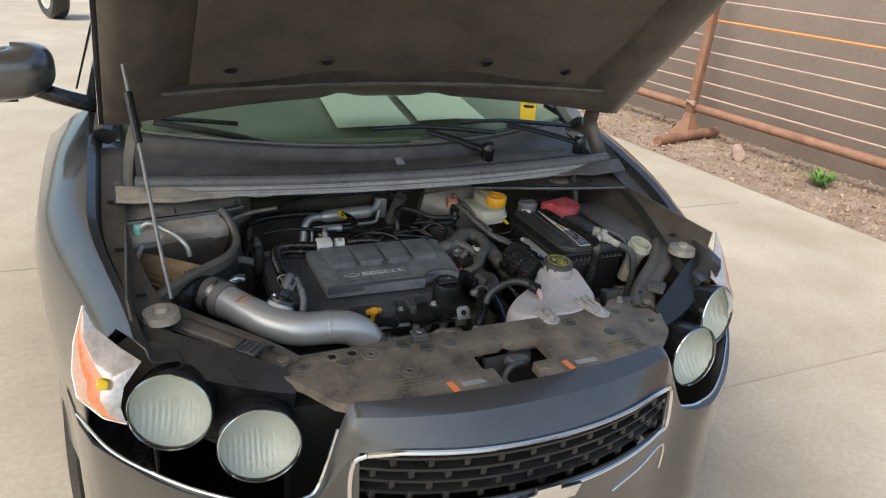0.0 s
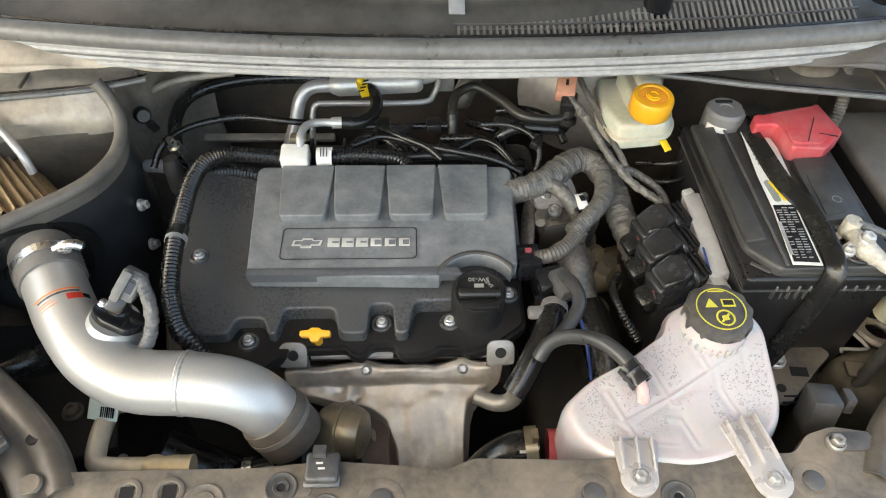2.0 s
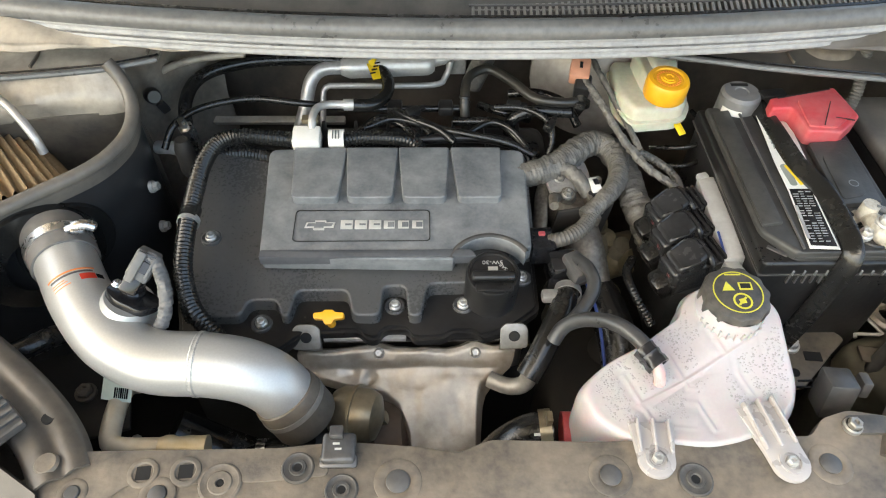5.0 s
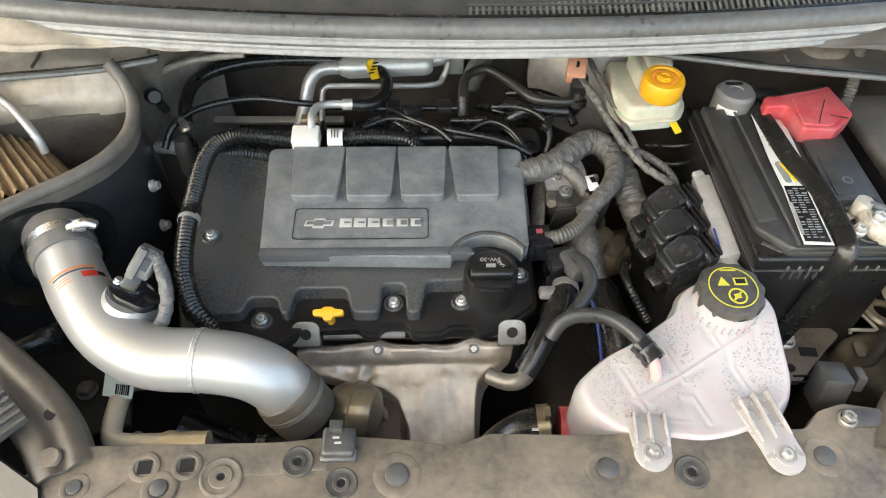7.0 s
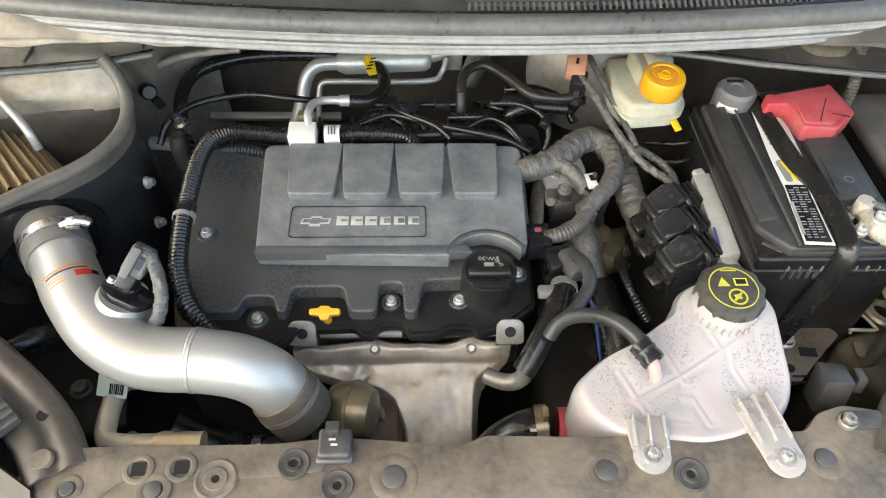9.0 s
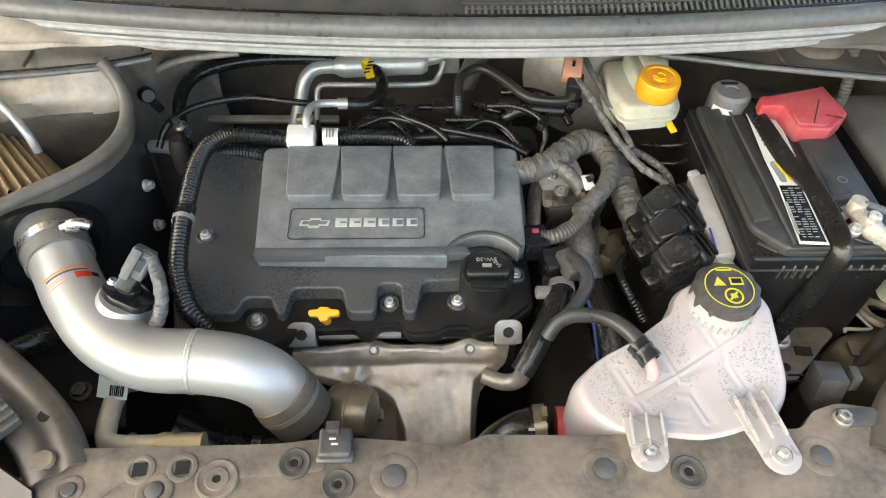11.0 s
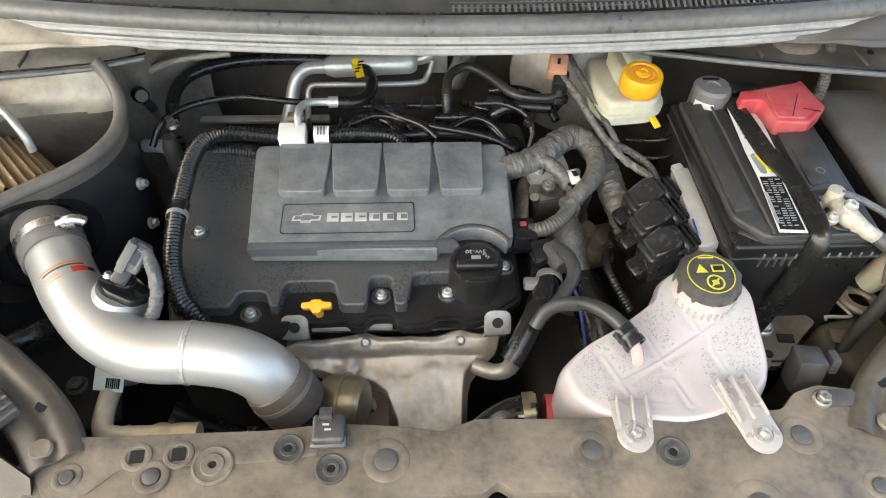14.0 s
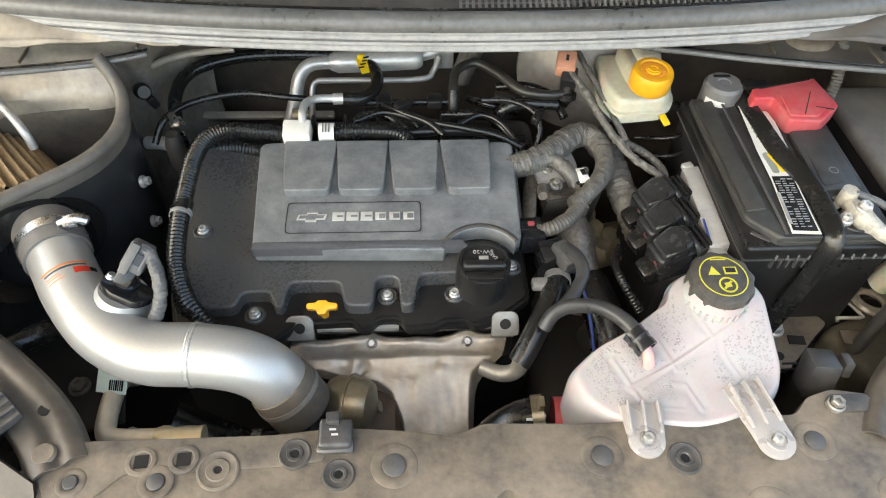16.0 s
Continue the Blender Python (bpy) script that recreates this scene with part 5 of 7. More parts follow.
plug_ = part("connector", box((0.023, 0.02, 0.032), SP @ pose(0.001, 0.001, 0.018), 0.003), plug_grey, boss, "grey plug")
part("connector_latch", box((0.009, 0.006, 0.034), SP @ pose(-0.004, -0.0115, 0.016), 0.0015), plug_grey, plug_)
part("latch_gap", box((0.012, 0.002, 0.012), SP @ pose(0.002, -0.0102, 0.018)), gloss_black, plug_)
for k in range(2):
    part("connector_rib", box((0.003, 0.003, 0.02), SP @ pose(0.009, -0.010 + 0.001 * k, 0.018 + 0.003 * k), 0.0008), plug_grey, plug_)
part("sensor_lead", tube([(-0.338, 0.203, 0.882), (-0.330, 0.199, 0.878), (-0.323, 0.184, 0.862), (-0.322, 0.168, 0.842), (-0.332, 0.150, 0.822)], 0.007, 12, ridge=0.08, crumple=0.2), surface("grey taped lead", (0.1, 0.1, 0.1), (0.17, 0.165, 0.16), 0.55, 0, 30, 200, 0.6), boss)
bolt(boss, SB @ Vector((-0.0155, 0.008, 0.008)), 0.0042, (-14, 24), steel, h=0.003)
for k in range(3):
    part("plug_groove", box((0.012, 0.001, 0.0016), SP @ pose(0.003, -0.0098, 0.026 + 0.0032 * k)), gloss_black, plug_)
# pipe sticker: plain bars
def arc_on_pipe(x, y, a0, a1, along, h, mat_, name):
    """A printed strip bent round the pipe: angles from the top, and a shift along the pipe."""
    line = curve_points(PIPE, 0.001)
    i = min(range(len(line)), key=lambda k: (line[k].xy - Vector((x, y))).length) + int(along * 1000)
    c, d = line[i], (line[i + 2] - line[i - 2]).normalized()
    up = (Vector((0, 0, 1)) - d * d.z).normalized()
    side = d.cross(up)
    return part(name, sheet(lambda a, v: c + d * v + 0.0327 * (math.cos(a) * up + math.sin(a) * side), steps(radians(a0), radians(a1), 16), [-h / 2, h / 2], 0.0003), mat_, intake)


arc_on_pipe(-0.425, 0.212, 40, -48, 0.0, 0.0022, orange_print, "print_bar")
arc_on_pipe(-0.425, 0.212, 34, -44, 0.004, 0.0024, grey_plastic, "print_bar")
arc_on_pipe(-0.425, 0.212, -18, -46, 0.012, 0.0085, red_print, "red_print")
arc_on_pipe(-0.425, 0.212, -47, -62, 0.012, 0.0065, gloss_black, "black_print")
for k in range(3):
    arc_on_pipe(-0.425, 0.212, 34, 8 - 4 * k, 0.009 + 0.0035 * k, 0.001, orange_print, "print_bar")

# heat-shield box with a rolled rim, and the cone filter in it
abox = thing("air_filter_box", "black sheet metal heat shield box with rubber rim", "filter box", (-0.48, 0.4, 0.75))
WALL = [(-0.66, 0.150, 0.852), (-0.60, 0.205, 0.86), (-0.54, 0.264, 0.867), (-0.49, 0.306, 0.869), (-0.452, 0.338, 0.870), (-0.430, 0.364, 0.872), (-0.416, 0.396, 0.876), (-0.413, 0.424, 0.884), (-0.418, 0.446, 0.898), (-0.428, 0.460, 0.916), (-0.440, 0.466, 0.933)]
WALL_LINE = curve_points(WALL, 0.006)


def wall_pt(i, v, off=0.0):
    """The box wall at a place along its rim; v: depth below the rim."""
    line, i = WALL_LINE, int(i)
    d = line[min(i + 2, len(line) - 1)] - line[max(i - 2, 0)]
    n_ = Vector((d.y, -d.x, 0)).normalized()
    p = line[i] + n_ * off
    return (p.x, p.y, p.z - v)


along_wall = list(range(len(WALL_LINE)))
part("box_wall", sheet(lambda i, v: wall_pt(i, v, 0.0015 * math.exp(-((v - 0.05) / 0.02) ** 2)), along_wall, steps(0.0, 0.27, 14), 0.003), box_metal, abox)
rim_rubber = surface("dusty rim rubber", (0.075, 0.07, 0.063), (0.12, 0.111, 0.1), 0.42, 0, 10, 150, 0.2, (0.27, 0.23, 0.18), 0.5)
rim_seal = part("rim_seal", tube([p + Vector((0, 0, 0.002)) for p in WALL_LINE[::2]], 0.0082, 16, 0.006), rim_rubber, abox, "dusty rubber edge seal")
part("rim_skirt", sheet(lambda i, v: wall_pt(i, v, 0.0062 - 0.003 * smoothstep(0, 0.02, v)), along_wall, steps(0.0, 0.020, 6), 0.003), rim_rubber, rim_seal)
# Black disc on the wall, painting in the dark opening round the pipe.
part("pipe_hole", spin([(0.0, 0.006), (0.052, 0.006), (0.054, 0.0065), (0.055, 0.004), (0.055, -0.001)], 40, Matrix.Translation((-0.488, 0.306, 0.792)) @ Vector((0.62, -0.78, 0.02)).to_track_quat("Z", "Y").to_matrix().to_4x4()), painted_depth, abox)
for y, z in ((0.398, 0.795), (0.385, 0.735)):
    bolt(abox, (-0.408, y, z), 0.006, (0, 80))
filt = thing("cone_filter", "tan pleated cotton cone air filter", "air filter", (-0.56, 0.38, 0.80))
fm = Matrix.Translation((-0.532, 0.311, 0.792)) @ Vector((-0.62, 0.78, 0.0)).to_track_quat("Z", "Y").to_matrix().to_4x4()
bm = sheet(lambda a, h: ((0.080 - 0.016 * h + 0.005 * math.cos(44 * a)) * math.cos(a), (0.080 - 0.016 * h + 0.005 * math.cos(44 * a)) * math.sin(a), 0.16 * h), steps(0, 2 * math.pi, 416), steps(-0.13, 1, 3))
bmesh.ops.transform(bm, matrix=fm, verts=bm.verts)
part("pleated_cone", bm, pleats, filt)
part("filter_base", spin([(0.04, -0.05), (0.07, -0.045), (0.072, -0.03), (0.07, -0.02)], 40, fm), rubber, filt)
part("filter_cap", spin([(0.06, 0.155), (0.06, 0.168), (0, 0.168)], 40, fm), rubber, filt)

# ---- coolant tank ----
tank = thing("coolant_tank", "milky white coolant expansion tank with a black cap", "coolant tank", (0.2, 0.09, 0.7))
TO = rounded([(0.095, 0.058), (0.089, 0.092), (0.115, 0.115), (0.150, 0.129), (0.181, 0.148), (0.201, 0.160), (0.206, 0.176), (0.218, 0.189), (0.25, 0.204), (0.29, 0.192), (0.309, 0.165), (0.309, 0.085), (0.301, 0.064), (0.276, 0.041), (0.235, 0.024), (0.2, 0.018), (0.122, 0.028)], 0.014, 12)
TC = (0.21, 0.095)


SEAMS = [((0.222, 0.149), (0.239, 0.113)), ((0.239, 0.113), (0.262, 0.062)), ((0.181, 0.121), (0.194, 0.087)), ((0.194, 0.087), (0.210, 0.039)), ((0.135, 0.099), (0.147, 0.066)), ((0.147, 0.066), (0.156, 0.042)), ((0.143, 0.064), (0.194, 0.089)), ((0.194, 0.089), (0.239, 0.113)), ((0.239, 0.113), (0.272, 0.13))]


def seam_gap(x, y):
    best = 1.0
    for (x0, y0), (x1, y1) in SEAMS:
        dx, dy = x1 - x0, y1 - y0
        k = min(1.0, max(0.0, ((x - x0) * dx + (y - y0) * dy) / (dx * dx + dy * dy)))
        best = min(best, math.hypot(x - x0 - k * dx, y - y0 - k * dy))
    return best


def tank_top(x, y):
    gap = seam_gap(x, y)
    lift = 0.822 + 0.026 * smoothstep(0.06, 0.17, y) * smoothstep(0.1, 0.26, x) - 0.010 * smoothstep(0.15, 0.095, x)
    return lift - 0.0022 * math.exp(-(gap / 0.007) ** 2) + 0.0016 * math.exp(-(gap / 0.0022) ** 2)


shoulder = [(0.9, 0.66), (0.985, 0.672), (1.0, 0.70), (1.0, 0.785)]
for k in range(1, 9):
    a = 0.5 * math.pi * k / 8
    shoulder.append((0.90 + 0.10 * math.cos(a), lambda x, y, s=math.sin(a): 0.785 + (tank_top(x, y) - 0.785) * s))
part("tank_body", rings_shell(TO, shoulder + [(0.90 - 0.015 * k, tank_top) for k in range(1, 59)], TC), tank_white, tank, sharp=60)
part("neck", spin([(0.045, -0.05), (0.039, -0.034), (0.034, -0.024), (0.033, 0.0)], 36, pose(0.252, 0.160, 0.862, 4)), tank_white, tank)
for k in range(12):
    a = radians(200 + 13 * k)
    part("neck_rib", box((0.002, 0.0025, 0.009), pose(0.252 + 0.0335 * math.cos(a), 0.160 + 0.0335 * math.sin(a), 0.842)), tank_white, tank)
cap = part("pressure_cap", spin([(0.0325, -0.018), (0.0335, -0.004), (0.032, 0.002), (0.029, 0.0035), (0.0, 0.0035)], 80, pose(0.252, 0.161, 0.868, 4), lobes=11, depth=0.035), worn_grey, tank, "black lobed cap with yellow print")
cmx = pose(0.252, 0.161, 0.8722, 4) @ Matrix.Diagonal((0.9, 0.9, 1, 1))
bm = spin([(0.0262, 0.0), (0.0275, 0.0), (0.0275, 0.0004), (0.0262, 0.0004)], 48, cmx)
part("cap_ring", bm, print_yellow, cap)
part("warning_triangle", slab([(-0.017, 0.002), (-0.003, 0.002), (-0.010, 0.014)], 0, 0.0005, m=cmx), print_yellow, cap)
part("manual_symbol", box((0.015, 0.010, 0.0005), cmx @ pose(0.010, 0.0075, 0.0003)), print_yellow, cap)
part("manual_page", box((0.0115, 0.0065, 0.0006), cmx @ pose(0.010, 0.0078, 0.0004)), black_plastic, cap)
bm = spin([(0.0085, 0.0), (0.0105, 0.0), (0.0105, 0.0005), (0.0085, 0.0005)], 32, cmx @ pose(0.002, -0.012, 0))
box((0.014, 0.0025, 0.0006), cmx @ pose(0.002, -0.012, 0.0002, 0, 0, 45), bm=bm)
box((0.007, 0.006, 0.0006), cmx @ pose(0.002, -0.012, 0.0002, 0, 0, 10), bm=bm)
part("forbidden_symbol", bm, print_yellow, cap)
part("print_bar", box((0.018, 0.0016, 0.0005), cmx @ pose(0.0, 0.0235, 0.0)), print_yellow, cap)


def tank_foot(x0, y0, x1, y1, w, name):
    d = Vector((x1 - x0, y1 - y0, 0))
    a = math.degrees(math.atan2(d.y, d.x))
    L = d.length
    o = [(0, -w * 0.62), (L * 0.6, -w * 0.5)] + [(L + w * 0.5 * math.cos(t) - w * 0.5, w * 0.5 * math.sin(t)) for t in steps(-1.4, 1.4, 10)] + [(L * 0.6, w * 0.5), (0, w * 0.62)]
    m = pose(x0, y0, 0.819, 0, 0, a)
    foot = part(name, slab(o, 0.0, 0.005, 0.0015, m=m), clear_plastic, tank, "translucent mounting tab")
    for yy_ in (-w * 0.42, 0.0, w * 0.42):
        part("web", box((L * 0.6, 0.0024, 0.009), m @ pose(L * 0.27, yy_, 0.006, 0, 5, 0), 0.0008), clear_plastic, foot)
    rimb = spin([(0.0085, 0.004), (0.0085, 0.007), (0.0108, 0.007), (0.0108, 0.004)], 24, m @ pose(L - w * 0.5, 0, 0))
    part("boss_ring", rimb, clear_plastic, foot)
    bolt(foot, m @ Vector((L - w * 0.5, 0, 0.004)), 0.0052, material=zinc)


tank_foot(0.151, 0.046, 0.147, -0.007, 0.034, "tab")
tank_foot(0.256, 0.064, 0.272, -0.012, 0.035, "tab")
def inside(x, y, s=0.86):
    """Whether a place lies well within the tank's outline."""
    hit, k = False, len(TO)
    pts = [(TC[0] + s * (p[0] - TC[0]), TC[1] + s * (p[1] - TC[1])) for p in TO]
    for i in range(k):
        (x1, y1), (x2, y2) = pts[i], pts[i - 1]
        if (y1 > y) != (y2 > y) and x < (x2 - x1) * (y - y1) / (y2 - y1) + x1:
            hit = not hit
    return hit


rnd = random.Random(9)
bm = bmesh.new()
for i in range(3600):
    x, y = 0.1 + 0.2 * rnd.random(), 0.035 + 0.13 * rnd.random()
    if (x - 0.252) ** 2 + (y - 0.161) ** 2 < 0.0019 or y < 0.05 or not inside(x, y) or noise.noise((x * 25, y * 25, 0)) < -0.22 or seam_gap(x, y) < 0.0065:
        continue
    r = 0.0005 + 0.0009 * rnd.random() ** 1.5
    bmesh.ops.create_icosphere(bm, subdivisions=1, radius=r, matrix=Matrix.Translation((x, y, tank_top(x, y))) @ Matrix.Diagonal((1, 1, 0.5, 1)))
tagged(part("condensation", bm, surface("water drops on milky plastic", (0.34, 0.315, 0.31), (0.42, 0.39, 0.384), 0.06, 0, 40, 200, 0.0), tank), "fine condensation drops", kind="stuff")
part("overflow_nipple", tube([(0.162, 0.099, 0.843), (0.165, 0.093, 0.838), (0.1672, 0.0885, 0.832), (0.168, 0.087, 0.823)], 0.006, 16, radii=[(0, 0.005), (0.3, 0.0064), (0.7, 0.0058), (1, 0.0062)]), pink, tank, "pink stained hose nipple")

# ---- battery and its neighbours ----
battery = thing("battery", "black car battery with label, strap and red terminal cover", "battery", (0.38, 0.35, 0.7))
BM = pose(0.388, 0.345, 0.0)
battery_plastic = surface("scuffed battery plastic", (0.020, 0.020, 0.020), (0.036, 0.0355, 0.035), 0.46, 0, 16, 220, 0.3, (0.12, 0.115, 0.105), 0.4)
part("case", box((0.166, 0.262, 0.18), BM @ pose(0, 0, 0.752), 0.006), black_plastic, battery, "black battery case")
lid = part("lid", box((0.172, 0.268, 0.020), BM @ pose(0.0, 0, 0.846), 0.004, 3), black_plastic, battery, "worn black battery lid")
top_o = [(-0.079, -0.092), (-0.054, -0.130), (0.076, -0.130), (0.080, 0.128), (-0.079, 0.128)]
part("lid_top", slab(rounded(top_o, 0.006, 3), 0.852, 0.871, 0.005, 3, m=BM, top=lambda x, y: -0.007 * smoothstep(-0.04, -0.08, x)), battery_plastic, lid)
part("lid_ridge", tube([BM @ Vector(p) for p in ((-0.046, -0.126, 0.8705), (-0.045, 0.0, 0.8712), (-0.044, 0.126, 0.8712))], 0.0016, 6, 0.03), grey_plastic, lid)
part("lid_step", box((0.022, 0.20, 0.006), BM @ pose(-0.066, 0.012, 0.8675, 0, -9, 0), 0.002), battery_plastic, lid)
part("corner_pocket", box((0.022, 0.004, 0.002), BM @ pose(-0.068, -0.118, 0.858, 0, 0, -38)), grey_plastic, lid)
part("front_seam", box((0.118, 0.0012, 0.0014), BM @ pose(0.004, -0.1305, 0.862)), grey_plastic, lid)
for k in range(7):
    part("rib", box((0.0024, 0.004, 0.016), BM @ pose(-0.05 + 0.009 * k, -0.1325, 0.83), 0.0008), grey_plastic, battery)
part("lid_seam", box((0.1735, 0.2695, 0.0016), BM @ pose(0.0, 0, 0.8365)), grey_plastic, lid)
for k in range(11):
    part("rim_tooth", box((0.0018, 0.003, 0.007), BM @ pose(-0.05 + 0.0125 * k, -0.1345, 0.841), 0.0005), cover_plastic, lid)
LB = [(-0.041, -0.126), (-0.009, -0.128), (-0.004, -0.04), (0.009, 0.013), (0.014, 0.10), (-0.024, 0.10), (-0.031, 0.013), (-0.0325, -0.04)]
lab = part("label_sheet", slab(LB, 0.8711, 0.8718, m=BM), white_label, battery, "white label with black and yellow print")
part("label_dark", slab([(-0.0385, -0.122), (-0.011, -0.124), (-0.006, -0.036), (-0.0305, -0.036)], 0.8716, 0.8724, m=BM), gloss_black, lab)
rnd = random.Random(5)
for k in range(21):
    y0 = -0.041 - 0.0038 * k
    x0 = -0.0300 - 0.085 * (-0.041 - y0)
    wide = [0.0042 + 0.0032 * rnd.random() for c in range(3)]
    for c in range(3):
        if rnd.random() < 0.85:
            part("print_bar", box((wide[c] * 0.9, 0.0006 + 0.0006 * rnd.random(), 0.0006), BM @ pose(x0 + 0.003 + 0.0075 * c + 0.001 * rnd.random(), y0, 0.8727)), seal_light, lab)
part("print_column", box((0.0035, 0.05, 0.0006), BM @ pose(-0.0352, -0.088, 0.8727, 0, 0, -5)), seal_light, lab)
for k in range(3):
    part("label_yellow", box((0.0035, 0.034 - 0.004 * k, 0.0006), BM @ pose(-0.013 + 0.005 * k - 0.004, -0.012, 0.8721, 0, 0, 14)), tag_yellow, lab)
part("label_stain", slab(rounded([(-0.026, -0.03), (-0.018, -0.03), (-0.017, 0.0), (-0.022, 0.008), (-0.028, 0.004)], 0.003, 3), 0.8716, 0.8722, m=BM), trim_dark, lab)
for k in range(5):
    part("print_bar", box((0.010, 0.0012, 0.0006), BM @ pose(-0.022, 0.04 + 0.009 * k, 0.8721, 0, 0, 80)), trim_dark, lab)
vent_o = [(0.014, -0.066), (0.064, -0.063), (0.069, 0.046), (0.018, 0.040)]
part("vent_cover", slab(rounded(vent_o, 0.004, 3), 0.866, 0.8775, 0.002, m=BM), battery_plastic, battery, "dusty hinged vent lid")
part("vent_panel", slab(rounded([(0.020, -0.060), (0.050, -0.052), (0.056, 0.014), (0.043, 0.026), (0.024, 0.012)], 0.007, 4), 0.8772, 0.8788, 0.0008, m=BM), battery_plastic, battery, "raised worn panel")
part("vent_mark", spin([(0.0045, 0.0004), (0.0056, 0.0004), (0.0056, 0.0008), (0.0045, 0.0008)], 24, BM @ pose(0.042, -0.034, 0.8786)), cover_plastic, battery)
part("vent_notch", box((0.008, 0.012, 0.001), BM @ pose(0.022, -0.074, 0.8718, 0, 0, 20)), painted_depth, battery)
part("corner_sticker", box((0.006, 0.009, 0.0006), BM @ pose(0.066, -0.076, 0.8716, 0, 0, 10)), white_label, battery)
part("strap", tube([BM @ Vector(p) for p in ((-0.018, 0.147, 0.83), (-0.018, 0.132, 0.868), (-0.015, 0.075, 0.8755), (-0.010, 0.0, 0.8765), (0.003, -0.045, 0.8765), (0.005, -0.09, 0.8765), (0.002, -0.126, 0.8755), (0.0, -0.139, 0.864), (-0.006, -0.143, 0.82), (-0.02, -0.15, 0.76), (-0.04, -0.158, 0.69))], 0.0112, 14, flat=0.32), rubber, battery, "black rubber hold-down strap")
RM = Matrix.Translation((0.423, 0.423, 0.872)) @ pose(0, 0, 0, 3, 0, 0)
red_cap = part("terminal_cover", slab(rounded([(-0.052, 0.008), (-0.049, 0.028), (0.042, 0.050), (0.053, -0.006), (0.020, -0.036), (-0.020, -0.033), (-0.026, 0.010)], 0.005, 4), 0, 0.022, 0.005, 3, m=RM), red, battery, "faded red terminal cover")
part("cover_panel", slab(rounded([(-0.018, -0.026), (0.016, -0.029), (0.044, -0.004), (0.036, 0.036), (-0.016, 0.022)], 0.004, 4), 0.0215, 0.0245, 0.0015, m=RM), red, red_cap)
for x0, y0, gw, gz in ((0.012, -0.004, 0.05, 62), (0.03, -0.014, 0.022, -14), (-0.004, 0.034, 0.075, 14)):
    part("cover_groove", box((gw, 0.0012, 0.0012), RM @ pose(x0, y0, 0.0243, 0, 0, gz)), dark_metal, red_cap)
part("cover_hinge", box((0.03, 0.006, 0.01), RM @ pose(-0.002, -0.049, 0.002), 0.002), black_plastic, red_cap)
lead_mat = surface("corroded lead", (0.34, 0.32, 0.27), (0.62, 0.58, 0.50), 0.6, 0.1, 50, 200, 1.0, (0.2, 0.16, 0.11), 0.4)
neg = part("terminal_clamp", tube([(0.424, 0.262, 0.874), (0.424, 0.250, 0.88), (0.426, 0.236, 0.880), (0.438, 0.224, 0.874), (0.462, 0.212, 0.864)], 0.011, 14, radii=[(0, 0.007), (0.2, 0.010), (0.4, 0.0125), (0.7, 0.009), (1, 0.0075)], crumple=0.1), lead_mat, battery, "pale corroded negative terminal")
part("terminal_post", spin([(0, 0.02), (0.009, 0.02), (0.010, 0.0), (0.014, -0.002), (0.014, -0.008), (0, -0.008)], 18, pose(0.424, 0.264, 0.872)), lead_mat, neg)
part("clamp_jaw", box((0.03, 0.012, 0.012), pose(0.412, 0.236, 0.876, 0, 0, 35), 0.003), lead_mat, neg)
bolt(neg, (0.427, 0.238, 0.890), 0.0072, (6, 8), tube_alu)
bolt(neg, (0.407, 0.229, 0.882), 0.005, (6, -8), tube_alu)
part("post_ring", spin([(0.016, 0.0), (0.0185, 0.0015), (0.02, 0.0)], 28, pose(0.424, 0.238, 0.872)), black_plastic, neg)
part("ground_cable", tube([(0.458, 0.214, 0.866), (0.484, 0.195, 0.85), (0.492, 0.185, 0.81), (0.485, 0.18, 0.74), (0.47, 0.17, 0.68)], 0.0085, 12), surface("grey cable", (0.05, 0.05, 0.05), (0.09, 0.087, 0.083), 0.45), neg)
part("thin_lead", tube([(0.428, 0.262, 0.889), (0.455, 0.25, 0.884), (0.492, 0.235, 0.86), (0.495, 0.20, 0.80)], 0.0042, 8), seal_rubber, neg, "grey sensing lead")
part("tray", box((0.2, 0.30, 0.02), BM @ pose(0.0, 0.0, 0.655), 0.004), dark_metal, battery)

canister = thing("vent_canister", "grey round plastic cap beside the battery", "canister", (0.335, 0.48, 0.82))
part("canister_body", spin([(0, 0.0185), (0.008, 0.0185), (0.009, 0.02), (0.022, 0.02), (0.0255, 0.016), (0.0265, -0.05), (0, -0.05)], 36, pose(0.350, 0.475, 0.868)), surface("mid grey cap plastic", (0.13, 0.13, 0.132), (0.18, 0.18, 0.182), 0.42, 0, 20, 140, 0.15, DUST, 0.3), canister)
part("canister_slot", box((0.022, 0.005, 0.001), pose(0.350, 0.488, 0.8885)), painted_depth, canister)
part("canister_tab", box((0.034, 0.016, 0.005), pose(0.388, 0.470, 0.887, 0, 0, 8), 0.0015), black_plastic, canister)
part("canister_label", sheet(lambda a, z: (0.350 + 0.0269 * math.cos(a), 0.475 + 0.0269 * math.sin(a), z), steps(radians(205), radians(262), 8), [0.848, 0.874]), white_label, canister)

fuse = thing("fuse_box", "dusty black fuse box with a flat lid", "fuse box", (0.57, 0.4, 0.75))
part("box_base", box((0.15, 0.26, 0.14), pose(0.590, 0.385, 0.765), 0.008), black_plastic, fuse)
part("lid", box((0.148, 0.262, 0.022), pose(0.590, 0.385, 0.842), 0.008, 3), surface("dusty black lid", (0.085, 0.082, 0.078), (0.125, 0.12, 0.112), 0.5, 0, 9, 200, 0.2, (0.24, 0.225, 0.20), 0.5), fuse)
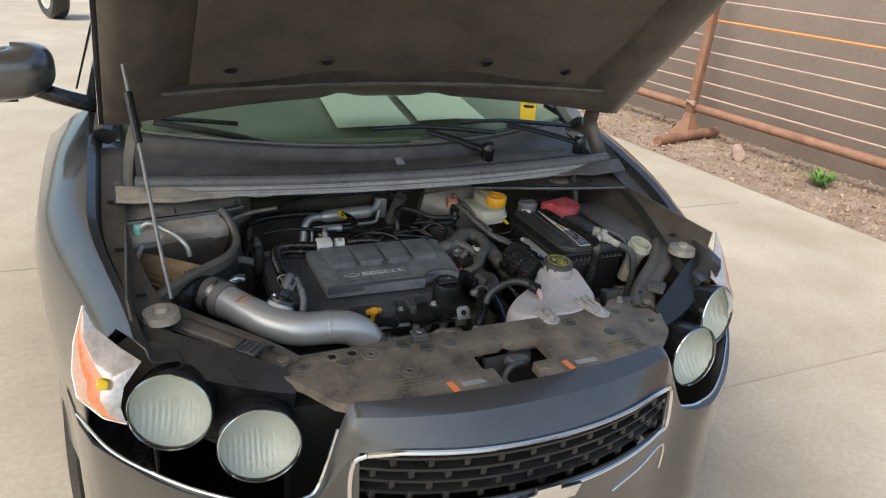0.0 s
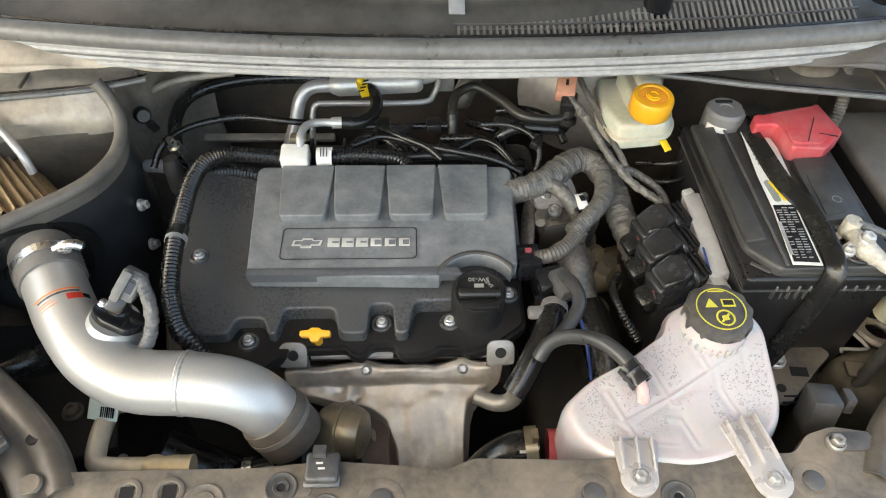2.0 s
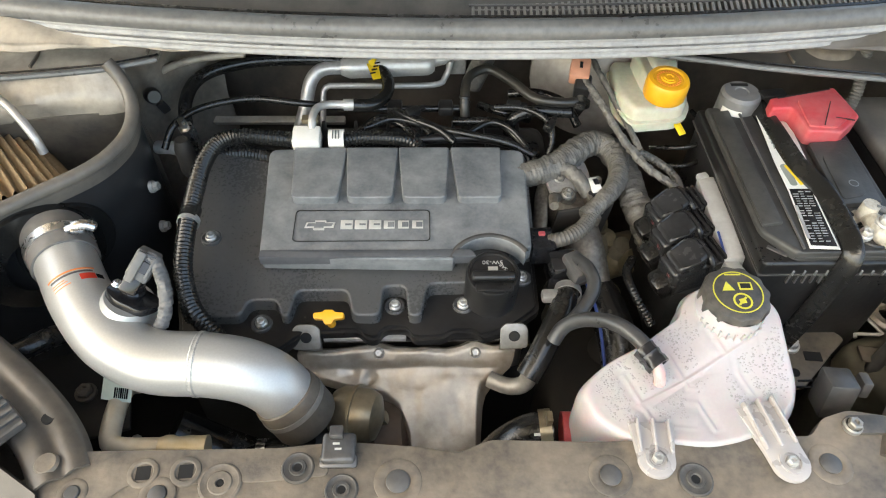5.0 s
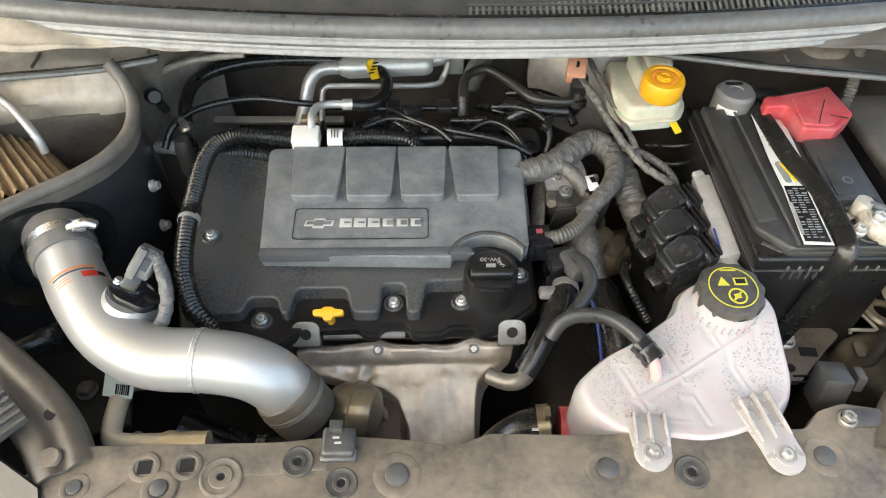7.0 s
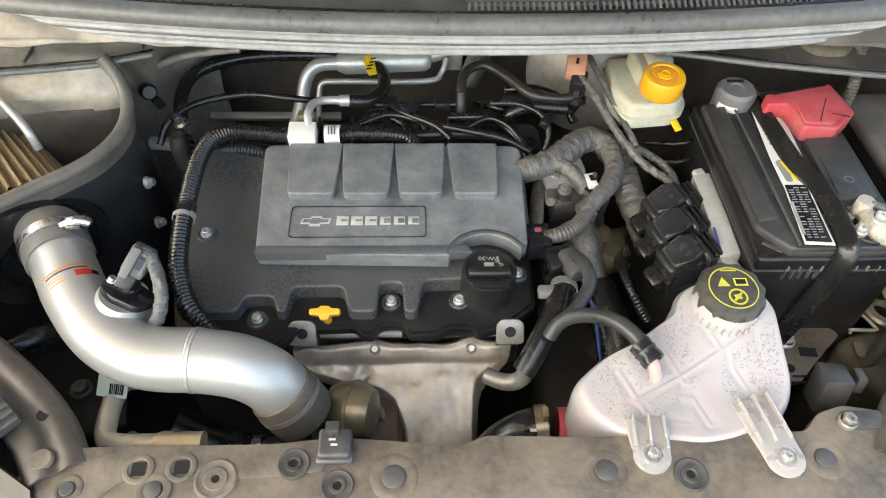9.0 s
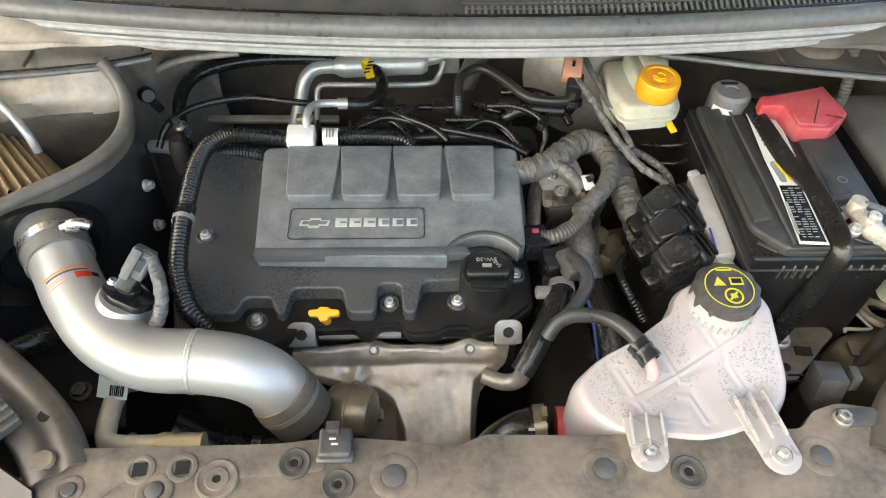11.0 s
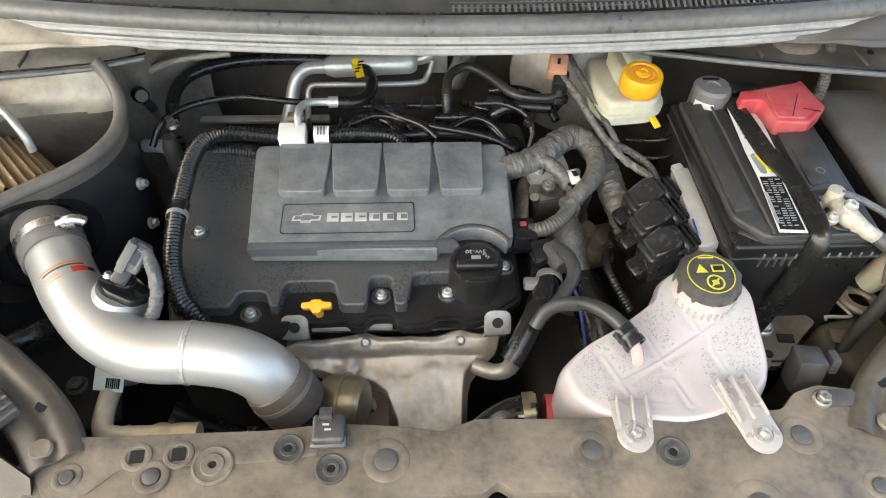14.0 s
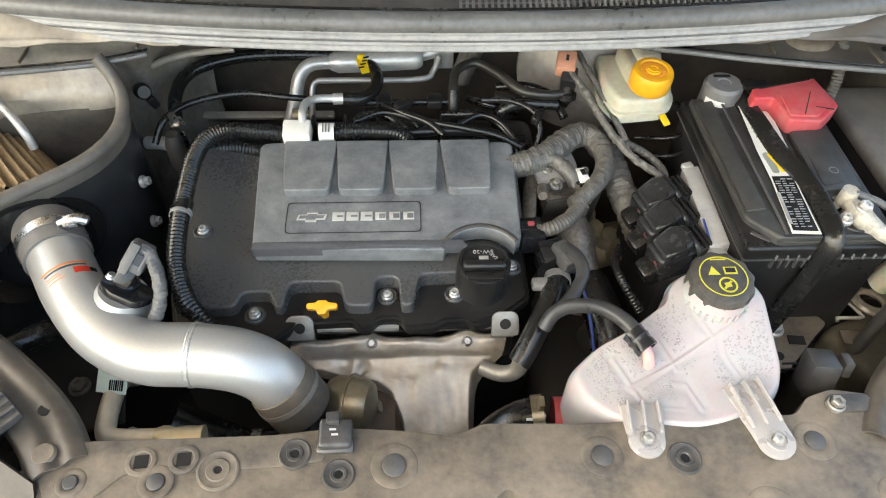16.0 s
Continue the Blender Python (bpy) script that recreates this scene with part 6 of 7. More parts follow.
part("lid_latch", box((0.03, 0.01, 0.02), pose(0.565, 0.252, 0.84), 0.003), black_plastic, fuse)

washer = thing("washer_filler", "cream washer fluid filler neck with open mouth", "filler neck", (0.53, 0.22, 0.75))
wm = pose(0.526, 0.213, 0.862, 14, 6, 0)
part("neck", spin([(0.016, -0.11), (0.018, -0.08), (0.021, -0.03), (0.0265, -0.02), (0.0275, 0.0), (0.0265, 0.003), (0.0225, 0.002), (0.0215, -0.02), (0.016, -0.08), (0, -0.08)], 32, wm), cream, washer)
part("collar", spin([(0.0268, -0.014), (0.0288, -0.014), (0.0288, -0.010), (0.0268, -0.010)], 32, wm), white_label, washer)
# The lower tank is coloured far darker than the cream neck.
part("lower_tank", box((0.1, 0.13, 0.24), pose(0.518, 0.165, 0.59, 0, 0, 20), 0.02, 3), surface("dark cream tank", (0.09, 0.082, 0.06), (0.15, 0.137, 0.10), 0.5), washer)

brake = thing("brake_fluid_reservoir", "cream brake fluid reservoir with orange-yellow cap", "fluid reservoir", (0.24, 0.47, 0.85))
BR = Matrix.Translation((0.243, 0.497, 0)) @ Matrix.Diagonal((0.88, 0.88, 1, 1)) @ Matrix.Translation((-0.238, -0.492, 0))
part("body", slab(rounded([(0.185, 0.565), (0.180, 0.48), (0.198, 0.436), (0.272, 0.445), (0.287, 0.475), (0.285, 0.52), (0.24, 0.565)], 0.014, 4), 0.842, 0.878, 0.010, 4, m=BR), cream, brake)
part("upper_body", slab(rounded([(0.212, 0.555), (0.216, 0.482), (0.232, 0.446), (0.272, 0.45), (0.276, 0.49), (0.262, 0.53), (0.25, 0.56)], 0.012, 4), 0.872, 0.902, 0.007, 4, m=BR), cream, brake)
part("filler_hump", box((0.034, 0.05, 0.03), pose(0.252, 0.525, 0.895, 0, 0, 4), 0.008, 3), cream, brake)
part("seam_flange", slab(rounded([(0.183, 0.57), (0.178, 0.478), (0.195, 0.429), (0.275, 0.438), (0.293, 0.472), (0.291, 0.524), (0.243, 0.57)], 0.014, 4), 0.856, 0.8598, 0.001, m=BR), cream, brake)
bcap = part("cap", spin([(0.0256, -0.026), (0.0266, -0.024), (0.0266, -0.004), (0.0245, 0.0), (0.0195, 0.0005), (0.018, -0.001), (0.0095, -0.001), (0.009, 0.001), (0, 0.001)], 64, pose(0.244, 0.461, 0.917, 4), lobes=32, depth=0.006), yellow, brake, "orange-yellow screw cap")
part("cap_hex", spin([(0.0075, 0.0005), (0.0075, 0.0025), (0.0053, 0.0025), (0.0048, 0.0005)], 6, pose(0.244, 0.461, 0.917, 4)), yellow, bcap)
for k in range(26):
    a = 2 * math.pi * k / 26
    part("cap_print", box((0.0016, 0.003, 0.0005), pose(0.244, 0.461, 0.9163, 4) @ pose(0, 0, 0, 0, 0, math.degrees(a)) @ pose(0, 0.0138, 0)), orange_print, bcap)
part("hose_port", tube([(0.2, 0.535, 0.85), (0.21, 0.50, 0.868), (0.222, 0.465, 0.862)], 0.006, 10), cream, brake)
tagm = thing("yellow_tag", "small yellow plastic tag below the brake reservoir", "tag", (0.283, 0.43, 0.83))
part("tag", box((0.010, 0.02, 0.003), pose(0.274, 0.452, 0.846, 25, 0, 25), 0.001), tag_yellow, tagm)
boost = thing("brake_booster", "round dusty grey brake booster on the firewall", "brake booster", (0.19, 0.6, 0.8))
part("shell", spin([(0, 0.07), (0.03, 0.07), (0.05, 0.06), (0.085, 0.04), (0.1, 0.025), (0.108, 0.02), (0.108, 0.01), (0.1, 0.0), (0.095, -0.06), (0, -0.06)], 48, pose(0.205, 0.625, 0.825, 82)), surface("dusty booster paint", (0.30, 0.265, 0.23), (0.44, 0.395, 0.345), 0.5, 0.3, 9, 90, 0.15), boost)

# ignition control module: silver plate with three black plugs
ecm = thing("engine_control_module", "silver control module with three black plugs", "control module", (0.26, 0.3, 0.78))
part("heat_sink", box((0.024, 0.136, 0.05), pose(0.297, 0.314, 0.800, 0, -6, -2), 0.003), sink_alu, ecm, "cast silver heat sink")
part("sink_foot", box((0.018, 0.03, 0.02), pose(0.29, 0.235, 0.812, -20), 0.003), sink_alu, ecm)
plug_black = surface("satin plug plastic", (0.016, 0.016, 0.017), (0.028, 0.028, 0.029), 0.22, 0, 20, 160, 0.08)
for k, (x, y) in enumerate(((0.258, 0.343), (0.256, 0.302), (0.257, 0.258))):
    m = pose(x, y, 0.797, 0, -8, 17)
    plug = part("plug", box((0.068, 0.037, 0.044), m @ pose(-0.006, 0, 0), 0.006, 3), plug_black, ecm, "glossy black plug with a lever")
    hump = [(-0.034, -0.017), (-0.006, -0.0185), (0.004, -0.014), (0.004, 0.014), (-0.006, 0.0185), (-0.034, 0.017)]
    part("lever", slab(rounded(hump, 0.006, 4), 0.014, 0.036, 0.011, 4, m=m, top=lambda x, y: -0.010 * smoothstep(-0.012, -0.036, x)), plug_black, plug, "domed lever cover")
    part("lever_bar", tube([m @ Vector(p) for p in ((0.006, -0.021, 0.004), (0.006, -0.019, 0.026), (0.006, 0.0, 0.031), (0.006, 0.019, 0.026), (0.006, 0.021, 0.004))], 0.0032, 8), plug_black, plug)
    for j in range(3):
        part("rib", box((0.0042, 0.036, 0.009), m @ pose(0.0115 + 0.0065 * j, 0, 0.0225), 0.003, 2), plug_black, plug)
    part("wire_boot", box((0.022, 0.028, 0.03), m @ pose(-0.042, 0, -0.012, 0, -20, 0), 0.006), rubber, plug)
    part("lock_tab", box((0.006, 0.008, 0.008), m @ pose(-0.037, -0.006, 0.010), 0.001), red, plug, "red lock tab")
part("sink_tab", box((0.014, 0.010, 0.008), pose(0.293, 0.384, 0.822, 0, 0, 20), 0.002), sink_alu, ecm)
part("blue_edge", tube([(0.2815, 0.250, 0.8245), (0.283, 0.285, 0.8265)], 0.0014, 6), blue, ecm)
# Backing coloured near-black for the dark gap under the plugs.
part("module_back", box((0.07, 0.16, 0.12), pose(0.262, 0.31, 0.72), 0.006), painted_depth, ecm)

smoke_grey = surface("dark grey relay plastic", (0.026, 0.027, 0.029), (0.05, 0.051, 0.053), 0.4, 0, 14, 140, 0.2, DUST, 0.2)
relay = thing("relay_box", "small grey relay box on a bracket", "relay", (0.36, 0.09, 0.78))
part("relay_body", box((0.029, 0.030, 0.045), pose(0.354, 0.090, 0.796, -14, 0, -6), 0.003, 2), smoke_grey, relay)
part("relay_ear", box((0.01, 0.018, 0.02), pose(0.387, 0.098, 0.797, -12, 0, -6), 0.002), grey_plastic, relay)
part("bracket", slab(rounded([(-0.02, -0.01), (0.024, -0.01), (0.032, 0.002), (0.024, 0.012), (-0.02, 0.012)], 0.006, 3), 0, 0.004, 0.001, m=pose(0.354, 0.042, 0.8175) @ Matrix.Diagonal((0.85, 0.85, 1, 1))), worn_grey, relay)
bolt(relay, (0.341, 0.041, 0.8225), 0.0066, material=bracket_steel)

# ---- hoses, pipes and wiring, one thing each ----
def line_thing(name, label, category, pts, r, material, ridge=0.0, pitch=0.0045, segs=14, piece="hose", **k):
    t = thing(name, label, category, pts[0])
    part(piece, tube(pts, r, segs, ridge=ridge, pitch=pitch, **k), material, t)
    return t


breather = line_thing("breather_hose", "black corrugated breather hose along the valve cover", "hose", [(-0.226, 0.447, 0.83), (-0.292, 0.450, 0.835), (-0.322, 0.434, 0.838), (-0.334, 0.398, 0.836), (-0.335, 0.343, 0.832), (-0.334, 0.29, 0.825), (-0.329, 0.24, 0.815), (-0.314, 0.200, 0.806), (-0.298, 0.180, 0.80), (-0.270, 0.158, 0.785)], 0.0112, rubber, 0.14, 0.0048)
part("hose_tie", spin([(0.0118, -0.004), (0.0128, -0.004), (0.0128, 0.004), (0.0118, 0.004)], 20, pose(-0.3345, 0.305, 0.8265, 90)), seal_light, breather)
part("hose_sleeve", spin([(0.0118, -0.006), (0.0118, 0.012)], 20, pose(-0.3345, 0.318, 0.828, 90)), rubber, breather)
line_thing("breather_hose", "black corrugated hose behind the engine cover", "hose", [(-0.17, 0.452, 0.828), (-0.13, 0.452, 0.83), (-0.08, 0.448, 0.828), (-0.06, 0.44, 0.815)], 0.0105, rubber, 0.14)
valve = thing("purge_valve", "white plastic purge connector with a paper tag", "connector", (-0.2, 0.455, 0.82))
part("valve_body", box((0.036, 0.028, 0.024), pose(-0.212, 0.447, 0.832, 10), 0.003), white_label, valve)
part("paper_tag", spin([(0.0128, -0.010), (0.0128, 0.010)], 24, pose(-0.174, 0.450, 0.83, 0, 90, 0)), white_label, valve)
for k in range(3):
    part("tag_print", box((0.0012, 0.012, 0.0015), pose(-0.178 + 0.004 * k, 0.4445, 0.8422, 25)), grey_plastic, valve)
part("elbow", tube([(-0.205, 0.455, 0.842), (-0.205, 0.468, 0.852), (-0.20, 0.488, 0.852), (-0.185, 0.50, 0.848), (-0.155, 0.503, 0.845)], 0.0054, 12), tube_alu, valve, "silver elbow")
part("ferrule", tube([(-0.168, 0.502, 0.846), (-0.148, 0.504, 0.845)], 0.0078, 14), tube_alu, valve)
part("brass_clip", box((0.022, 0.012, 0.008), pose(-0.208, 0.468, 0.848), 0.002), brass_zinc, valve)
vent = line_thing("vent_hose", "black rubber vent hose curling behind the engine", "hose", [(-0.155, 0.503, 0.845), (-0.13, 0.508, 0.842), (-0.112, 0.535, 0.84), (-0.112, 0.57, 0.84), (-0.13, 0.60, 0.84), (-0.17, 0.612, 0.842), (-0.23, 0.612, 0.845), (-0.31, 0.60, 0.848), (-0.37, 0.57, 0.845), (-0.385, 0.52, 0.835), (-0.38, 0.48, 0.80)], 0.009, rubber)
part("yellow_label", tube([(-0.128, 0.598, 0.8405), (-0.15, 0.6085, 0.8415)], 0.0135, 14), tag_yellow, vent, "yellow warning tag")
part("tag_flag", box((0.018, 0.03, 0.0012), pose(-0.128, 0.582, 0.846, 15, 0, 20)), tag_yellow, vent)
for k in range(4):
    part("tag_print", box((0.008, 0.002, 0.0008), pose(-0.132 + 0.002 * k, 0.575 + 0.006 * k, 0.8468 + 0.0016 * k, 15, 0, 20)), gloss_black, vent)
wire = line_thing("wiring_lead", "thin black wiring lead across the firewall", "wire", [(-0.392, 0.43, 0.83), (-0.38, 0.455, 0.85), (-0.35, 0.487, 0.853), (-0.29, 0.507, 0.852), (-0.225, 0.503, 0.848), (-0.15, 0.515, 0.83), (-0.06, 0.522, 0.825), (0.0, 0.522, 0.825)], 0.0045, rubber)
for x in (-0.1, -0.03):
    part("clip", box((0.02, 0.022, 0.014), pose(x, 0.52, 0.828), 0.003), black_plastic, wire)
ac = thing("refrigerant_pipe", "bare aluminium refrigerant pipe with a thick silencer", "pipe", (-0.15, 0.61, 0.82))
part("bend_pipe", tube([(-0.252, 0.548, 0.74), (-0.234, 0.572, 0.79), (-0.224, 0.590, 0.822), (-0.206, 0.600, 0.836), (-0.17, 0.602, 0.838)], 0.0098, 16), tube_alu, ac)
part("silencer", tube([(-0.18, 0.602, 0.838), (-0.165, 0.603, 0.838), (-0.06, 0.608, 0.84), (-0.045, 0.609, 0.84)], 0.016, 20, radii=[(0, 0.011), (0.08, 0.0165), (0.92, 0.0165), (1, 0.011)]), tube_alu, ac)
part("tail_pipe", tube([(-0.045, 0.618, 0.84), (-0.028, 0.62, 0.845), (-0.018, 0.628, 0.862)], 0.010, 14), tube_alu, ac)
part("thin_pipe", tube([(-0.212, 0.555, 0.73), (-0.209, 0.58, 0.79), (-0.204, 0.592, 0.81), (-0.18, 0.594, 0.812), (-0.05, 0.596, 0.812), (-0.028, 0.61, 0.818), (-0.02, 0.615, 0.84)], 0.0045, 10), tube_alu, ac)
part("flange_block", box((0.03, 0.03, 0.055), pose(-0.012, 0.635, 0.84), 0.004), cast_alu, ac)
vac = line_thing("vacuum_hose", "dusty grey vacuum hose to the brake booster", "hose", [(-0.002, 0.505, 0.80), (-0.004, 0.52, 0.84), (0.002, 0.552, 0.855), (0.03, 0.568, 0.858), (0.06, 0.545, 0.855), (0.09, 0.512, 0.85), (0.125, 0.502, 0.85), (0.15, 0.505, 0.85)], 0.0066, surface("dusty hose", (0.010, 0.010, 0.0095), (0.02, 0.0195, 0.018), 0.36, 0, 14, 120, 0.15, DUST, 0.12))
part("check_valve", spin([(0, 0.022), (0.008, 0.022), (0.009, 0.0), (0.013, -0.002), (0.013, -0.010), (0.008, -0.012), (0, -0.026)], 20, pose(0.152, 0.507, 0.852, -14)), rubber, vac)
for x, y, z in ((-0.0035, 0.517, 0.832), (-0.0038, 0.5195, 0.838), (-0.004, 0.523, 0.844)):
    part("hose_band", spin([(0.0066, -0.0016), (0.0076, -0.001), (0.0076, 0.001), (0.0066, 0.0016)], 16, pose(x, y, z, -25)), black_plastic, vac)
part("second_hose", tube([(0.058, 0.50, 0.79), (0.06, 0.50, 0.82), (0.085, 0.503, 0.835), (0.14, 0.50, 0.835)], 0.008, 12), rubber, vac)
part("heater_stub", tube([(0.012, 0.615, 0.80), (0.028, 0.61, 0.85), (0.035, 0.60, 0.88)], 0.016, 14), tape, vac)
orange_plug = thing("sensor_plug", "orange-pink plug with wiring at the brake booster", "plug", (0.15, 0.52, 0.87))
part("plug", box((0.026, 0.03, 0.022), pose(0.148, 0.525, 0.884, 25, 0, -12), 0.003), terracotta, orange_plug)
part("lead", tube([(0.152, 0.51, 0.88), (0.17, 0.48, 0.868), (0.195, 0.435, 0.845), (0.225, 0.40, 0.825), (0.255, 0.375, 0.815), (0.268, 0.36, 0.80), (0.262, 0.34, 0.775)], 0.0052, 10, ridge=0.06, pitch=0.004, crumple=0.3), tape, orange_plug)
part("lead", tube([(0.165, 0.56, 0.89), (0.178, 0.52, 0.878), (0.2, 0.47, 0.855), (0.218, 0.42, 0.835)], 0.0042, 10, ridge=0.06, pitch=0.004, crumple=0.3), tape, orange_plug)
part("plug_shell", box((0.022, 0.024, 0.03), pose(0.152, 0.512, 0.868, 25, 0, -12), 0.004), black_plastic, orange_plug)
part("plug_slot", box((0.004, 0.008, 0.002), pose(0.148, 0.522, 0.8955, 25, 0, -12)), black_plastic, orange_plug)
upper = line_thing("cowl_wiring", "dusty taped wiring running under the cowl", "wire", [(0.09, 0.575, 0.90), (0.15, 0.56, 0.912), (0.22, 0.57, 0.915), (0.30, 0.56, 0.92)], 0.010, tape, 0.08)
part("arm_lead", tube([(0.07, 0.53, 0.955), (0.10, 0.545, 0.925), (0.16, 0.56, 0.915)], 0.004, 8), rubber, upper)
drop = line_thing("wiring_conduit", "grey corrugated conduit dropping from the cowl", "wire", [(0.495, 0.50, 0.955), (0.50, 0.495, 0.93), (0.502, 0.478, 0.89), (0.49, 0.46, 0.86)], 0.008, tape, 0.15)

# thermostat housing with taped looms to the right of the engine
thermo = thing("thermostat_housing", "cast aluminium thermostat housing with sensor plugs", "housing", (0.14, 0.36, 0.75))
oily = surface("oily casting", (0.09, 0.08, 0.066), (0.30, 0.275, 0.24), 0.42, 0.4, 34, 200, 0.6, (0.10, 0.08, 0.06), 0.6)
part("casting", box((0.062, 0.07, 0.055), pose(0.136, 0.398, 0.765, 10, 0, 12), 0.012, 3), oily, thermo)
part("cast_face", slab(rounded([(-0.026, -0.012), (0.004, -0.016), (0.02, -0.004), (0.022, 0.016), (-0.006, 0.02), (-0.024, 0.01)], 0.005, 3), 0, 0.006, 0.002, m=pose(0.130, 0.404, 0.799, 12, 0, 20) @ Matrix.Diagonal((1.35, 1.3, 1, 1))), cast_alu, thermo, "pale machined face")
part("cast_arm", tube([(0.105, 0.415, 0.79), (0.095, 0.395, 0.785), (0.09, 0.36, 0.77), (0.088, 0.33, 0.75)], 0.011, 12, flat=0.6), oily, thermo)
part("cast_lug", spin([(0.005, 0.006), (0.010, 0.006), (0.011, 0.0), (0.011, -0.03)], 18, pose(0.124, 0.378, 0.795, 18, -8, 0)), oily, thermo)
part("outlet", tube([(0.14, 0.345, 0.765), (0.145, 0.31, 0.755), (0.15, 0.28, 0.735)], 0.024, 18), oily, thermo)
part("sensor_plug", box((0.022, 0.03, 0.022), pose(0.155, 0.381, 0.80, 0, 0, 12), 0.003), gloss_black, thermo)
part("white_lock", box((0.012, 0.022, 0.008), pose(0.156, 0.379, 0.813, 0, 0, 12), 0.001), white_label, thermo)
part("lock_slot", box((0.006, 0.010, 0.009), pose(0.1575, 0.381, 0.8135, 0, 0, 12)), gloss_black, thermo)
loom = line_thing("wiring_loom", "thick grey taped wiring loom looping beside the engine", "wire", [(0.062, 0.404, 0.805), (0.085, 0.405, 0.812), (0.112, 0.415, 0.816), (0.138, 0.437, 0.818), (0.163, 0.455, 0.818), (0.184, 0.449, 0.816), (0.193, 0.42, 0.814), (0.186, 0.386, 0.812), (0.164, 0.357, 0.808), (0.138, 0.337, 0.80)], 0.0165, tape, 0.012, 0.0036, 22, crumple=0.13, radii=[(0, 0.0165), (0.3, 0.0175), (0.5, 0.0165), (0.62, 0.0135), (0.8, 0.012), (1, 0.010)])
part("branch", tube([(0.10, 0.412, 0.818), (0.125, 0.402, 0.818), (0.142, 0.385, 0.81), (0.150, 0.372, 0.80)], 0.0095, 14, ridge=0.012, pitch=0.0036, crumple=0.12), tape, loom)
part("big_branch", tube([(0.19, 0.462, 0.808), (0.207, 0.43, 0.795), (0.213, 0.39, 0.785), (0.226, 0.352, 0.765), (0.24, 0.33, 0.74)], 0.0185, 20, ridge=0.012, pitch=0.0036, crumple=0.13), tape, loom)
part("corrugated_end", tube([(0.156, 0.352, 0.80), (0.144, 0.332, 0.80), (0.128, 0.312, 0.80), (0.108, 0.302, 0.797), (0.086, 0.303, 0.79)], 0.0098, 16, ridge=0.1, pitch=0.0042), surface("dusty conduit", (0.05, 0.047, 0.043), (0.10, 0.095, 0.086), 0.42, 0, 24, 180, 0.3, DUST, 0.4), loom, "dusty corrugated conduit")
for (x, y, z) in ((0.115, 0.40, 0.806), (0.165, 0.40, 0.80), (0.16, 0.35, 0.80), (0.12, 0.365, 0.812)):
    bolt(thermo, (x, y, z), 0.0052, (15, 5), bracket_steel)
part("cast_rib", box((0.006, 0.08, 0.02), pose(0.148, 0.37, 0.80, 10, 0, 12), 0.002), oily, thermo)
part("bleed_stub", tube([(0.11, 0.37, 0.80), (0.10, 0.355, 0.815), (0.098, 0.335, 0.82)], 0.006, 10), oily, thermo)
part("housing_seam", box((0.074, 0.004, 0.064), pose(0.14, 0.352, 0.775, 10, 0, 12), 0.001), dark_metal, thermo)
plug2 = thing("coil_plug", "black wiring plug with a red lock", "plug", (0.09, 0.3, 0.78))
part("plug_body", box((0.03, 0.035, 0.03), pose(0.082, 0.302, 0.785, 0, 0, 5), 0.003), gloss_black, plug2)
part("red_lock", box((0.008, 0.006, 0.004), pose(0.082, 0.307, 0.8008), 0.001), red, plug2)
stack = thing("sensor_stack", "black plugs on the coolant outlet", "plug", (0.1, 0.26, 0.76))
for (x, y, z, sx, sy, sz, rz) in ((0.105, 0.275, 0.775, 0.034, 0.03, 0.04, 10), (0.118, 0.262, 0.79, 0.022, 0.036, 0.024, 25), (0.10, 0.248, 0.76, 0.03, 0.025, 0.03, -10)):
    part("plug", box((sx, sy, sz), pose(x, y, z, 10, 0, rz), 0.005), gloss_black if z < 0.78 else grey_plastic, stack)
small = line_thing("bleed_hose", "dusty grey coolant bleed hose to the expansion tank", "hose", [(0.118, 0.268, 0.80), (0.128, 0.245, 0.808), (0.13, 0.22, 0.806), (0.115, 0.196, 0.80), (0.098, 0.18, 0.79)], 0.0078, surface("grey rubber hose", (0.02, 0.021, 0.022), (0.04, 0.041, 0.043), 0.32, 0, 14, 120, 0.1, (0.14, 0.13, 0.12), 0.3))
bleed = line_thing("overflow_hose", "dusty grey overflow hose clipped to the expansion tank", "hose", [(0.080, 0.164, 0.783), (0.090, 0.171, 0.80), (0.108, 0.166, 0.82), (0.132, 0.145, 0.842), (0.151, 0.120, 0.848), (0.163, 0.098, 0.842)], 0.008, bpy.data.materials["grey rubber hose"])
part("hose_clip", spin([(0.0088, -0.011), (0.0118, -0.011), (0.0112, -0.004), (0.0122, -0.002), (0.0108, 0.003), (0.012, 0.006), (0.0118, 0.012), (0.0088, 0.012)], 14, Matrix.Translation((0.1588, 0.1045, 0.8445)) @ Vector((0.53, -0.84, -0.15)).to_track_quat("Z", "Y").to_matrix().to_4x4(), lobes=5, depth=0.06), gloss_black, bleed, "black ribbed hose clip")
down = line_thing("coolant_hose", "black rubber coolant hose dropping beside the engine", "hose", [(0.112, 0.262, 0.76), (0.106, 0.236, 0.77), (0.096, 0.211, 0.772), (0.082, 0.185, 0.764), (0.066, 0.160, 0.750), (0.055, 0.147, 0.738)], 0.0142, rubber)
part("worm_clamp", spin([(0.0165, -0.006), (0.0175, -0.006), (0.0175, 0.006), (0.0165, 0.006)], 24, Matrix.Translation((0.108, 0.24, 0.767)) @ pose(0, 0, 0, 75, 0, -10)), cast_alu, down)
part("clamp_screw", box((0.02, 0.014, 0.012), pose(0.086, 0.232, 0.775), 0.003), cast_alu, down)
